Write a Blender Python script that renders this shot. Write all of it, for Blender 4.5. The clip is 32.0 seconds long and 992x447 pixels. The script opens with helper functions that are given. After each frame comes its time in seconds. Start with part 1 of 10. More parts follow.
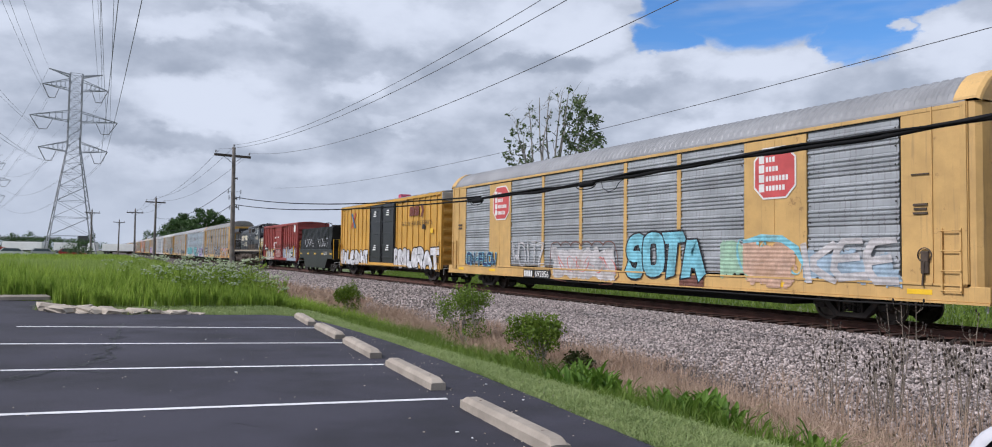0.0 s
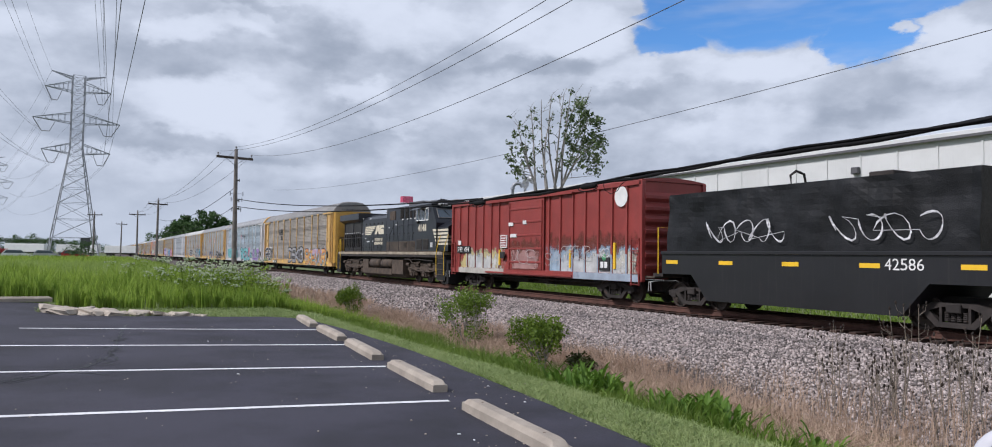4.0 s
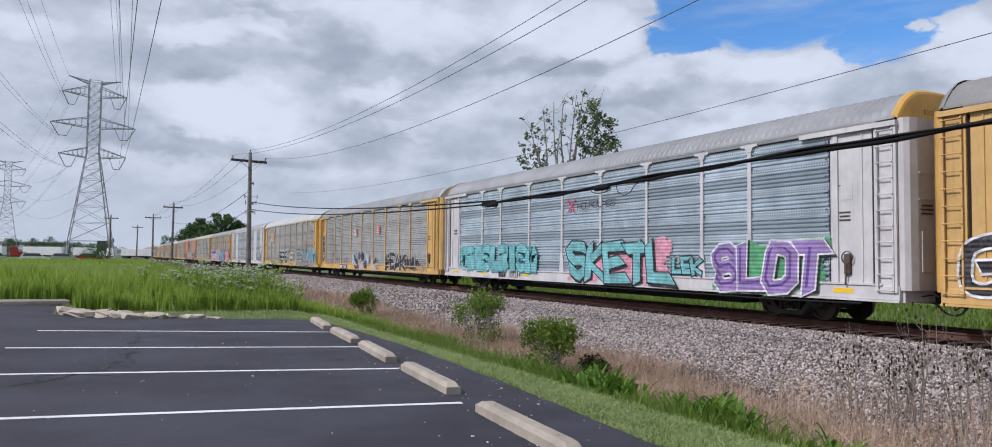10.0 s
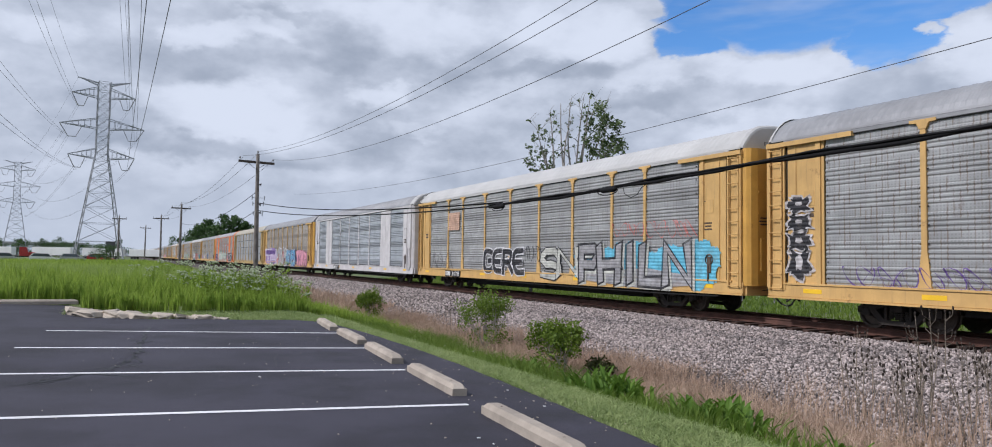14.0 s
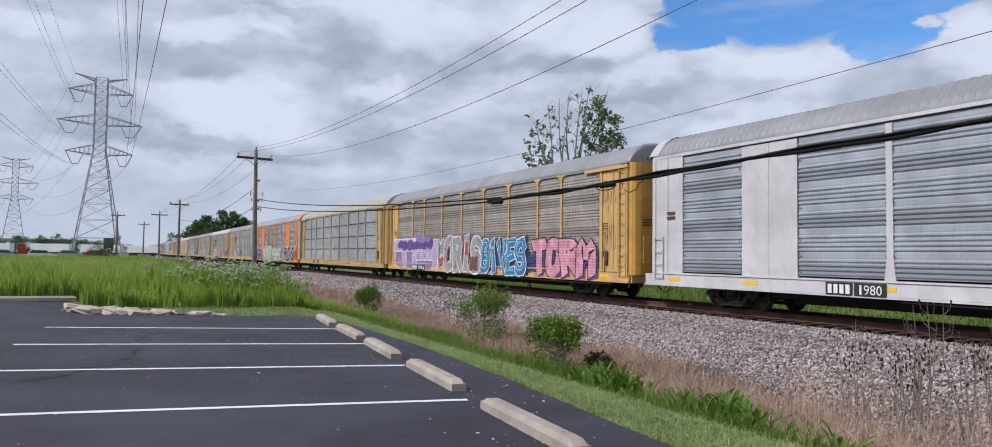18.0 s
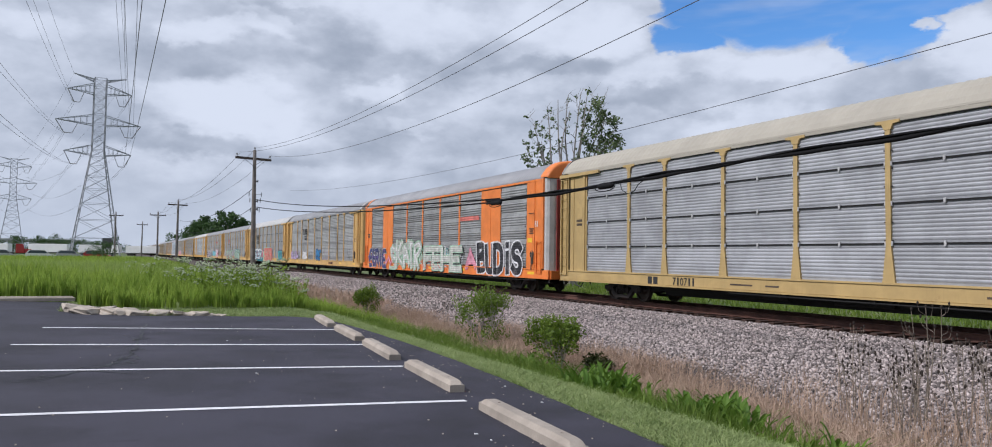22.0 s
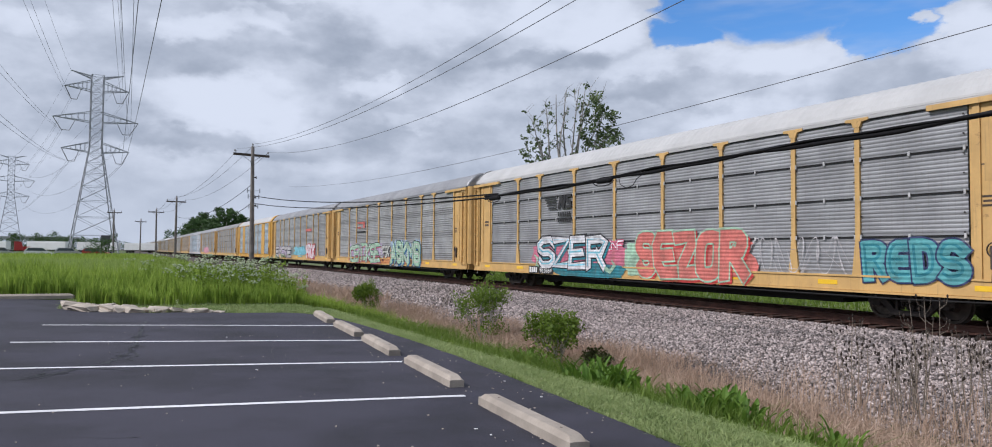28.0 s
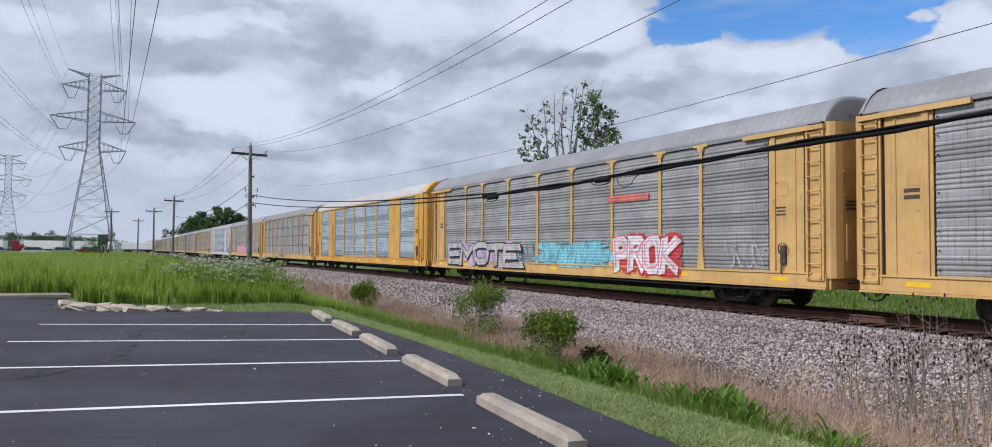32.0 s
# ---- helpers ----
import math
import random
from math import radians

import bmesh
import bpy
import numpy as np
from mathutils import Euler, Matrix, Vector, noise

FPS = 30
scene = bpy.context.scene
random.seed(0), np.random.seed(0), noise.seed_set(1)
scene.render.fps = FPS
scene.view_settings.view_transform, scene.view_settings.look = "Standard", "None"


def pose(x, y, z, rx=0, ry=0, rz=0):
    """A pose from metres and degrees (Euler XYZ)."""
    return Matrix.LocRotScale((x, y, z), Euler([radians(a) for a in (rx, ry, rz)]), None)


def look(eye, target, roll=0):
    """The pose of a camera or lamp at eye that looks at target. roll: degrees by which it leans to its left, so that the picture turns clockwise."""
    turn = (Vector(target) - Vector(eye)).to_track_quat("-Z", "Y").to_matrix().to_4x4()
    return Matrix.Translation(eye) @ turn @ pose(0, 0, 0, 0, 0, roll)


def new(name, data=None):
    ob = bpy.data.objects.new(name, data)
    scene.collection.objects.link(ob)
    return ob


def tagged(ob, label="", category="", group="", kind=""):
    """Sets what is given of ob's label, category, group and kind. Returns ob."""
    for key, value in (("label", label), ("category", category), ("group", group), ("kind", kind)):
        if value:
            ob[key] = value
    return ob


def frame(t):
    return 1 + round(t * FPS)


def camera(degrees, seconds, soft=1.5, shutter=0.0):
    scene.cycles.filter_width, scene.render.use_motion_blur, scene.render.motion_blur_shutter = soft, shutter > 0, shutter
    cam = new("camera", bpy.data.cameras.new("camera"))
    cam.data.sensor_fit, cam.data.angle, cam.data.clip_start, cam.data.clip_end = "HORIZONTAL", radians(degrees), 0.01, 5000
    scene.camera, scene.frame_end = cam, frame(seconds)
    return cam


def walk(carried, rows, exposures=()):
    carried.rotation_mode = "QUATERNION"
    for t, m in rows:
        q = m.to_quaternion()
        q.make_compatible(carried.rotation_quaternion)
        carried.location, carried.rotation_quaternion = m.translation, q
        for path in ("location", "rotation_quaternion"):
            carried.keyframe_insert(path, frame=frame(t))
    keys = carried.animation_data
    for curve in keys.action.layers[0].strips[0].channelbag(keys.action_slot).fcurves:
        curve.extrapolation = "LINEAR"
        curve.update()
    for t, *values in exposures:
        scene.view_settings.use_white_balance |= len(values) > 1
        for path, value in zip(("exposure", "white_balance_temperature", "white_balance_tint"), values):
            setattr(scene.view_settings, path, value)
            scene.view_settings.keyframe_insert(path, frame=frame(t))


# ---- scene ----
cam = camera(67.65, 32.0, soft=1.0)
EYE = (0.0, 0.0, 1.613)
PATH = [
    (0.0, look(EYE, (9.528, 17.564, 2.467), 0.78)),
    (0.5, look(EYE, (9.520, 17.569, 2.453), 0.81)),
    (1.0, look(EYE, (9.452, 17.607, 2.418), 0.83)),
    (1.5, look(EYE, (9.470, 17.599, 2.385), 0.89)),
    (2.0, look(EYE, (9.508, 17.579, 2.389), 0.68)),
    (2.5, look(EYE, (9.465, 17.600, 2.434), 0.57)),
    (4.5, look(EYE, (9.444, 17.605, 2.553), 0.95)),
    (5.0, look(EYE, (9.229, 17.718, 2.557), 0.88)),
    (5.5, look(EYE, (9.176, 17.745, 2.570), 0.85)),
    (6.0, look(EYE, (9.225, 17.721, 2.541), 0.87)),
    (6.5, look(EYE, (9.319, 17.672, 2.542), 0.91)),
    (7.0, look(EYE, (9.260, 17.702, 2.563), 0.77)),
    (7.5, look(EYE, (9.248, 17.708, 2.559), 0.76)),
    (8.0, look(EYE, (9.253, 17.706, 2.556), 0.72)),
    (8.5, look(EYE, (9.179, 17.743, 2.584), 0.76)),
    (9.0, look(EYE, (9.226, 17.720, 2.558), 0.75)),
    (9.5, look(EYE, (9.243, 17.712, 2.530), 0.61)),
    (10.0, look(EYE, (9.174, 17.746, 2.569), 0.66)),
    (10.5, look(EYE, (9.079, 17.794, 2.583), 0.59)),
    (11.0, look(EYE, (9.083, 17.793, 2.568), 0.65)),
    (11.5, look(EYE, (9.003, 17.833, 2.582), 0.71)),
    (12.0, look(EYE, (9.006, 17.827, 2.654), 0.79)),
    (12.5, look(EYE, (9.052, 17.801, 2.698), 0.71)),
    (13.0, look(EYE, (9.108, 17.776, 2.638), 0.68)),
    (13.5, look(EYE, (9.046, 17.806, 2.667), 0.78)),
    (14.0, look(EYE, (9.013, 17.826, 2.614), 0.85)),
    (14.5, look(EYE, (8.920, 17.877, 2.532), 0.68)),
    (16.5, look(EYE, (9.067, 17.803, 2.536), 0.61)),
    (17.0, look(EYE, (9.015, 17.829, 2.533), 0.65)),
    (17.5, look(EYE, (9.012, 17.833, 2.486), 0.71)),
    (18.0, look(EYE, (9.050, 17.814, 2.489), 0.68)),
    (18.5, look(EYE, (9.094, 17.791, 2.491), 0.61)),
    (19.0, look(EYE, (9.105, 17.784, 2.525), 0.64)),
    (19.5, look(EYE, (9.096, 17.790, 2.505), 0.64)),
    (20.0, look(EYE, (9.078, 17.799, 2.505), 0.65)),
    (20.5, look(EYE, (9.066, 17.808, 2.453), 0.63)),
    (21.0, look(EYE, (9.074, 17.802, 2.484), 0.74)),
    (21.5, look(EYE, (9.095, 17.790, 2.501), 0.83)),
    (22.0, look(EYE, (9.081, 17.797, 2.516), 0.79)),
    (22.5, look(EYE, (9.130, 17.772, 2.497), 0.75)),
    (23.0, look(EYE, (9.138, 17.769, 2.475), 0.68)),
    (23.5, look(EYE, (9.126, 17.774, 2.498), 0.68)),
    (24.0, look(EYE, (9.118, 17.780, 2.469), 0.69)),
    (24.5, look(EYE, (9.106, 17.789, 2.408), 0.63)),
    (25.0, look(EYE, (9.108, 17.787, 2.417), 0.55)),
    (25.5, look(EYE, (9.152, 17.763, 2.448), 0.62)),
    (27.5, look(EYE, (9.107, 17.786, 2.466), 0.38)),
    (28.0, look(EYE, (9.116, 17.785, 2.385), 0.48)),
    (28.5, look(EYE, (9.207, 17.738, 2.382), 0.58)),
    (29.0, look(EYE, (9.219, 17.731, 2.385), 0.55)),
    (29.5, look(EYE, (9.303, 17.689, 2.369), 0.38)),
    (30.0, look(EYE, (9.259, 17.710, 2.409), 0.33)),
    (30.5, look(EYE, (9.252, 17.714, 2.397), 0.33)),
    (31.0, look(EYE, (9.162, 17.761, 2.389), 0.30)),
    (31.5, look(EYE, (9.141, 17.773, 2.356), 0.34)),
    (32.0, look(EYE, (9.164, 17.761, 2.362), 0.47)),
]
walk(cam, PATH, [(0.0, -0.02, 5830, 16), (32.0, -0.02, 5830, 16)])

# the line of the rails: track centre, top of rail, and how far the train has run by each second
TRACK_X, RAIL_Z = 18.48, 0.0
KNOTS = (0.0, 4.0, 6.0, 8.0, 10.3, 13.0, 16.0, 18.0, 19.8, 21.5, 23.2, 24.4, 28.7, 30.5, 32.0)
SPEEDS = (12.50, 12.58, 12.60, 12.90, 12.83, 12.92, 12.90, 12.78, 12.60, 12.52, 12.68, 12.90, 13.00, 12.87, 12.86)

TRIM_AT = (0.0, 6.0, 7.5, 10.0, 12.0, 14.0, 17.0, 19.0, 20.0, 21.0, 22.0, 23.0, 25.0, 28.0, 30.0, 32.0)
TRIM = (0.0, 0.0, -0.15, -0.10, 0.0, 0.06, -0.05, 0.0, 0.15, 0.58, 0.86, 1.05, 1.06, 0.85, 0.65, 0.55)


def run_by(t):
    fine = np.linspace(0, 34, 681)
    v = np.interp(fine, KNOTS, SPEEDS)
    s = np.concatenate([[0], np.cumsum((v[1:] + v[:-1]) / 2 * 0.05)])
    return float(np.interp(t, fine, s) + np.interp(t, TRIM_AT, TRIM))


# ---------------------------------------------------------------- node helpers
class Nodes:
    """Short hand for node trees."""

    def __init__(self, tree, fresh=True):
        self.t = tree
        if fresh:
            tree.nodes.clear()

    def n(self, kind, ins=None, **props):
        node = self.t.nodes.new(kind)
        if "operation" in props:
            node.operation = props["operation"]
        if "use_clamp" in props:
            node.use_clamp = props["use_clamp"]
        if "data_type" in props:
            node.data_type = props["data_type"]
        if "blend_type" in props:
            node.blend_type = props["blend_type"]
        if "interpolation_type" in props:
            node.interpolation_type = props["interpolation_type"]
        if "feature" in props:
            node.feature = props["feature"]
        for k, v in (ins or {}).items():
            s = node.inputs[k]
            if isinstance(v, tuple) and len(v) == 2 and hasattr(v[0], "outputs"):
                self.t.links.new(v[0].outputs[v[1]], s)
            elif hasattr(v, "outputs"):
                self.t.links.new(v.outputs[0], s)
            else:
                s.default_value = v
        return node

    def math(self, op, a, b=0.0, c=0.0, clamp=False):
        return self.n("ShaderNodeMath", {0: a, 1: b, 2: c}, operation=op, use_clamp=clamp)

    def mix(self, fac, a, b, blend="MIX"):
        node = self.n("ShaderNodeMix", data_type="RGBA", blend_type=blend)
        for idx, v in ((0, fac), (6, a), (7, b)):
            if isinstance(v, tuple) and len(v) == 2:
                self.t.links.new(v[0].outputs[v[1]], node.inputs[idx])
            elif hasattr(v, "outputs"):
                self.t.links.new(v.outputs[2] if v.bl_idname == "ShaderNodeMix" else v.outputs[0], node.inputs[idx])
            else:
                node.inputs[idx].default_value = v if idx == 0 else (*v[:3], 1)
        return node

    def ramp(self, fac, *stops):
        node = self.n("ShaderNodeMapRange", {0: fac, 1: stops[0], 2: stops[1], 3: 0.0, 4: 1.0}, interpolation_type="SMOOTHSTEP")
        return node

    def noise(self, vec, scale, detail=4.0, rough=0.6):
        return self.n("ShaderNodeTexNoise", {"Vector": vec, "Scale": scale, "Detail": detail, "Roughness": rough})


def out(node):
    return (node, 2) if node.bl_idname == "ShaderNodeMix" else (node, 0)


# ---------------------------------------------------------------- sky and sun
SUN_FROM = Vector((-0.72, 0.10, 0.69)).normalized()
world = bpy.data.worlds.new("world")
scene.world = world
world.use_nodes = True
w = Nodes(world.node_tree)
sky = w.n("ShaderNodeTexSky")
sky.sky_type, sky.sun_disc, sky.air_density, sky.dust_density = "NISHITA", False, 1.0, 0.6
sky.ozone_density = 3.5
sky.sun_elevation, sky.sun_rotation = math.asin(SUN_FROM.z), math.atan2(SUN_FROM.x, SUN_FROM.y)
way = w.n("ShaderNodeTexCoord")
xyz = w.n("ShaderNodeSeparateXYZ", {0: (way, 0)})
up = w.math("MAXIMUM", (xyz, 2), 0.0)
stretched = w.n("ShaderNodeMapping", {"Vector": (way, 0), "Scale": (1.0, 1.0, 1.8), "Rotation": (0, 0, radians(31)), "Location": (0.37, 0.12, 0.20)})
# azimuth and height in degrees, bent by rolling noise so that every cloud gets a heaped edge
bend = w.n("ShaderNodeSeparateXYZ", {0: (w.noise(stretched, 7.0, 7.0, 0.56), 1)})
azimuth = w.math("ADD", w.math("MULTIPLY", w.math("ARCTAN2", (xyz, 0), (xyz, 1)), 57.3), w.math("MULTIPLY", w.math("SUBTRACT", (bend, 0), 0.5), 11.0))
height = w.math("ADD", w.math("MULTIPLY", w.math("ARCSINE", (xyz, 2)), 57.3), w.math("MULTIPLY", w.math("SUBTRACT", (bend, 1), 0.5), 7.0))
puff = w.noise(stretched, 6.0, 8.0, 0.56)
fine_n = w.noise(stretched, 19.0, 6.0, 0.6)


def cloud_at(az, el, wide, tall, amount=1.0, soft=2.1):
    """A cloud, shade or gap of that half width and half height, in degrees, fading out past its edge."""
    a = w.math("DIVIDE", w.math("SUBTRACT", azimuth, az), wide)
    b = w.math("DIVIDE", w.math("SUBTRACT", height, el), tall)
    r = w.math("ADD", w.math("MULTIPLY", a, a), w.math("MULTIPLY", b, b))
    return w.math("MULTIPLY", w.n("ShaderNodeMapRange", {0: r, 1: soft, 2: 0.0, 3: 0.0, 4: 1.0}, interpolation_type="SMOOTHSTEP"), amount)


def gather(op, fields):
    total = fields[0]
    for f in fields[1:]:
        total = w.math(op, total, f)
    return total


# the opening in the cover over the far side of the line, and the white heaps that stand in it
opening = gather("MAXIMUM", [cloud_at(47.5, 18.6, 8.8, 3.3), cloud_at(54.6, 15.8, 3.6, 2.6), cloud_at(41.3, 15.8, 3.4, 1.5), cloud_at(58.0, 17.6, 4.0, 1.4), cloud_at(75.0, 24.0, 14.0, 7.0), cloud_at(50.0, 30.0, 12.0, 6.0)])
heaps = gather("MAXIMUM", [cloud_at(48.4, 12.2, 6.0, 1.9), cloud_at(60.3, 13.2, 2.6, 2.3), cloud_at(33.4, 15.9, 3.4, 2.6), cloud_at(56.9, 15.7, 0.8, 0.5, 0.7), cloud_at(37.0, 19.2, 2.6, 0.9)])
cover = w.math("ADD", w.math("SUBTRACT", w.math("MULTIPLY", w.math("SUBTRACT", puff, 0.5), 0.5), opening), w.math("MULTIPLY", heaps, 0.85))
mask = w.ramp(cover, -0.80, -0.30)
veil = w.n("ShaderNodeMapping", {"Vector": (way, 0), "Scale": (1.6, 1.6, 9.0), "Rotation": (0.25, 0.1, 0.4)})
mask = w.math("MAXIMUM", mask, w.math("MULTIPLY", w.ramp(w.noise(veil, 2.6, 4.0, 0.6), 0.44, 0.72), 0.30))
# grey undersides and lit tops
dark_side = gather("ADD", [cloud_at(5.2, 13.9, 4.7, 2.0, 0.8), cloud_at(14.0, 16.7, 3.3, 1.3), cloud_at(4.4, 7.4, 7.9, 0.9), cloud_at(21.3, 8.7, 6.3, 1.4, 0.8), cloud_at(-3.9, 9.1, 4.0, 1.9, 0.6),
                           cloud_at(10.2, 18.3, 2.3, 0.5), cloud_at(23.7, 13.8, 3.9, 1.2, 0.6), cloud_at(32.1, 13.9, 3.9, 0.8), cloud_at(41.2, 11.5, 5.1, 0.9, 0.9), cloud_at(54.9, 9.9, 2.6, 0.7, 0.7), cloud_at(32.6, 10.8, 4.9, 1.0, 0.5), cloud_at(13.1, 14.4, 2.3, 1.1, 0.8)])
light_side = gather("ADD", [cloud_at(6.5, 16.3, 3.3, 0.8), cloud_at(5.6, 10.2, 4.7, 1.6, 1.1), cloud_at(20.2, 17.4, 5.4, 1.6), cloud_at(16.9, 12.3, 2.2, 0.7), cloud_at(20.4, 9.6, 1.7, 0.7, 0.8), cloud_at(32.6, 17.3, 4.6, 2.2),
                            cloud_at(35.5, 15.7, 1.9, 1.1, 0.7), cloud_at(-4.8, 14.7, 2.5, 0.9, 0.8), cloud_at(37.9, 13.6, 1.9, 1.0, 0.7), cloud_at(48.4, 13.6, 5.1, 1.0, 1.1), cloud_at(60.2, 13.9, 2.5, 2.0, 1.1), cloud_at(45.8, 9.3, 5.3, 1.0, 0.6), cloud_at(11.0, 5.9, 9.0, 0.9, 0.4)])
moved = w.n("ShaderNodeVectorMath", {0: stretched, 1: (0.030, -0.018, -0.045)}, operation="ADD")
near_by = w.n("ShaderNodeVectorMath", {0: stretched, 1: (0.012, -0.008, -0.022)}, operation="ADD")
lump = w.noise(stretched, 4.6, 5.0, 0.46)
relief = w.math("SUBTRACT", w.noise(moved, 4.6, 5.0, 0.46), lump)
relief_fine = w.math("SUBTRACT", w.noise(near_by, 6.0, 8.0, 0.56), puff)
shade = w.math("ADD", w.math("MULTIPLY", w.math("SUBTRACT", lump, 0.5), 0.5), w.math("MULTIPLY", relief, 1.5))
shade = w.math("ADD", shade, w.math("ADD", w.math("MULTIPLY", w.math("SUBTRACT", puff, 0.5), 0.6), w.math("MULTIPLY", relief_fine, 1.5)))
shade = w.math("ADD", shade, w.math("MULTIPLY", w.math("SUBTRACT", fine_n, 0.5), 0.22))
shade = w.math("ADD", shade, w.math("SUBTRACT", w.math("MULTIPLY", light_side, 0.34), w.math("MULTIPLY", dark_side, 0.27)))
lit = w.ramp(shade, -0.50, 0.48)
low = w.ramp(up, 0.03, 0.13)
grey = w.mix(low, (0.558, 0.61, 0.66), (0.415, 0.462, 0.512))
bright = w.mix(low, (0.708, 0.755, 0.79), (0.853, 0.895, 0.922))
cloud = w.mix(lit, out(grey), out(bright))
clear = w.n("ShaderNodeHueSaturation", {"Saturation": 1.22, "Color": sky})
back_sky = w.n("ShaderNodeBackground", {0: clear, 1: 0.15})
back_cloud = w.n("ShaderNodeBackground", {0: out(cloud), 1: 0.86})
mixed = w.n("ShaderNodeMixShader", {0: mask, 1: back_sky, 2: back_cloud})
w.n("ShaderNodeOutputWorld", {0: mixed})

sun = new("sun", bpy.data.lights.new("sun", "SUN"))
sun.data.energy, sun.data.angle, sun.data.color = 3.7, radians(5), (1.0, 0.925, 0.83)
sun.matrix_world = look(SUN_FROM * 60, (0, 0, 0))


# ---------------------------------------------------------------- materials
MATS = {}


def material(name, color, rough=0.6, metal=0.0, var=0.18, scale=3.0, grain=40.0, bump=0.15, streak=0.0, rust=0.0, ridge=0.0, spec=0.5,
             rust_color=(0.13, 0.06, 0.03), dirt=(0.10, 0.085, 0.07), dirt_amount=0.0, island=0.0, alt=None):
    """A procedural surface: base colour with broad and fine change, streaks, rust and grime, and fine relief."""
    if name in MATS:
        return MATS[name]
    m = bpy.data.materials.new(name)
    m.use_nodes = True
    k = Nodes(m.node_tree)
    tc = k.n("ShaderNodeTexCoord")
    info = k.n("ShaderNodeObjectInfo")
    geo = k.n("ShaderNodeNewGeometry")
    shift = k.n("ShaderNodeVectorMath", {0: (tc, 3), 1: k.n("ShaderNodeCombineXYZ", {0: k.math("MULTIPLY", (info, 5), 37.0), 1: k.math("MULTIPLY", (info, 5), 11.0), 2: 0.0})}, operation="ADD")
    broad = k.noise(shift, scale, 5.0, 0.6)
    small = k.noise(shift, grain, 3.0, 0.6)
    dark = tuple(c * (1 - var * 1.6) for c in color)
    light = tuple(min(1, c * (1 + var)) for c in color)
    c = k.mix(k.ramp(broad, 0.3, 0.72), dark, light)
    c = k.mix(k.math("MULTIPLY", k.ramp(small, 0.35, 0.75), 0.5), out(c), tuple(x * (1 - var * 0.9) for x in color))
    if alt:
        c = k.mix(k.ramp(k.noise(shift, scale * 0.37, 4.0), 0.45, 0.62), out(c), alt)
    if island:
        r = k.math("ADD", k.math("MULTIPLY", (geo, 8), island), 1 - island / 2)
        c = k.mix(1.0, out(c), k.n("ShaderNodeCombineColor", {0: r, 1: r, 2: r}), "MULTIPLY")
    if streak:
        tall = k.n("ShaderNodeMapping", {"Vector": shift, "Scale": (7.0, 7.0, 0.35)})
        s = k.ramp(k.noise(tall, 1.6, 5.0, 0.7), 0.52, 0.78)
        c = k.mix(k.math("MULTIPLY", s, streak), out(c), dirt)
    if dirt_amount:
        s = k.ramp(k.noise(shift, scale * 0.6, 6.0, 0.7), 0.42, 0.70)
        c = k.mix(k.math("MULTIPLY", s, dirt_amount), out(c), dirt)
    if rust:
        s = k.ramp(k.noise(shift, 2.3, 8.0, 0.75), 0.60, 0.68)
        c = k.mix(k.math("MULTIPLY", s, rust), out(c), rust_color)
    height = k.math("ADD", k.math("MULTIPLY", small, 0.5), broad)
    normal = k.n("ShaderNodeBump", {"Height": height, "Strength": bump, "Distance": 0.02})
    if ridge:
        sep = k.n("ShaderNodeSeparateXYZ", {0: (tc, 3)})
        wave = k.math("SINE", k.math("MULTIPLY", (sep, 2), 2 * math.pi / ridge))
        normal = k.n("ShaderNodeBump", {"Height": wave, "Strength": 0.32, "Distance": 0.02, "Normal": normal})
    ro = k.math("ADD", k.math("MULTIPLY", small, 0.2), rough - 0.1, clamp=True)
    p = k.n("ShaderNodeBsdfPrincipled", {"Base Color": out(c), "Roughness": ro, "Metallic": metal, "Normal": normal, "Specular IOR Level": spec})
    k.n("ShaderNodeOutputMaterial", {0: p})
    MATS[name] = m
    return m


def hex_paint(name, color, **kw):
    return material(name, color, **{**dict(rough=0.55, var=0.10, scale=1.3, streak=0.22, rust=0.25, bump=0.05), **kw})


def leaf_material(name, color, alt, rough=0.6, glow_through=0.35):
    """Leaves and blades: colour changes from piece to piece, light comes through."""
    if name in MATS:
        return MATS[name]
    m = bpy.data.materials.new(name)
    m.use_nodes = True
    k = Nodes(m.node_tree)
    geo = k.n("ShaderNodeNewGeometry")
    tc = k.n("ShaderNodeTexCoord")
    broad = k.noise((tc, 3), 0.35, 4.0)
    close = k.noise((tc, 3), 4.5, 2.0)
    f = k.math("ADD", k.math("MULTIPLY", (geo, 8), 0.40), k.math("MULTIPLY", k.ramp(broad, 0.35, 0.65), 0.30))
    f = k.math("ADD", f, k.math("MULTIPLY", k.ramp(close, 0.35, 0.65), 0.30))
    c = k.mix(f, color, alt)
    d = k.n("ShaderNodeBsdfPrincipled", {"Base Color": out(c), "Roughness": rough, "Specular IOR Level": 0.25})
    t = k.n("ShaderNodeBsdfTranslucent", {0: out(c)})
    k.n("ShaderNodeOutputMaterial", {0: k.n("ShaderNodeMixShader", {0: glow_through, 1: d, 2: t})})
    MATS[name] = m
    return m


def glass_material():
    if "glass" in MATS:
        return MATS["glass"]
    m = bpy.data.materials.new("glass")
    m.use_nodes = True
    k = Nodes(m.node_tree)
    p = k.n("ShaderNodeBsdfPrincipled", {"Base Color": (0.05, 0.07, 0.09, 1), "Roughness": 0.06, "Specular IOR Level": 0.9})
    k.n("ShaderNodeOutputMaterial", {0: p})
    MATS["glass"] = m
    return m


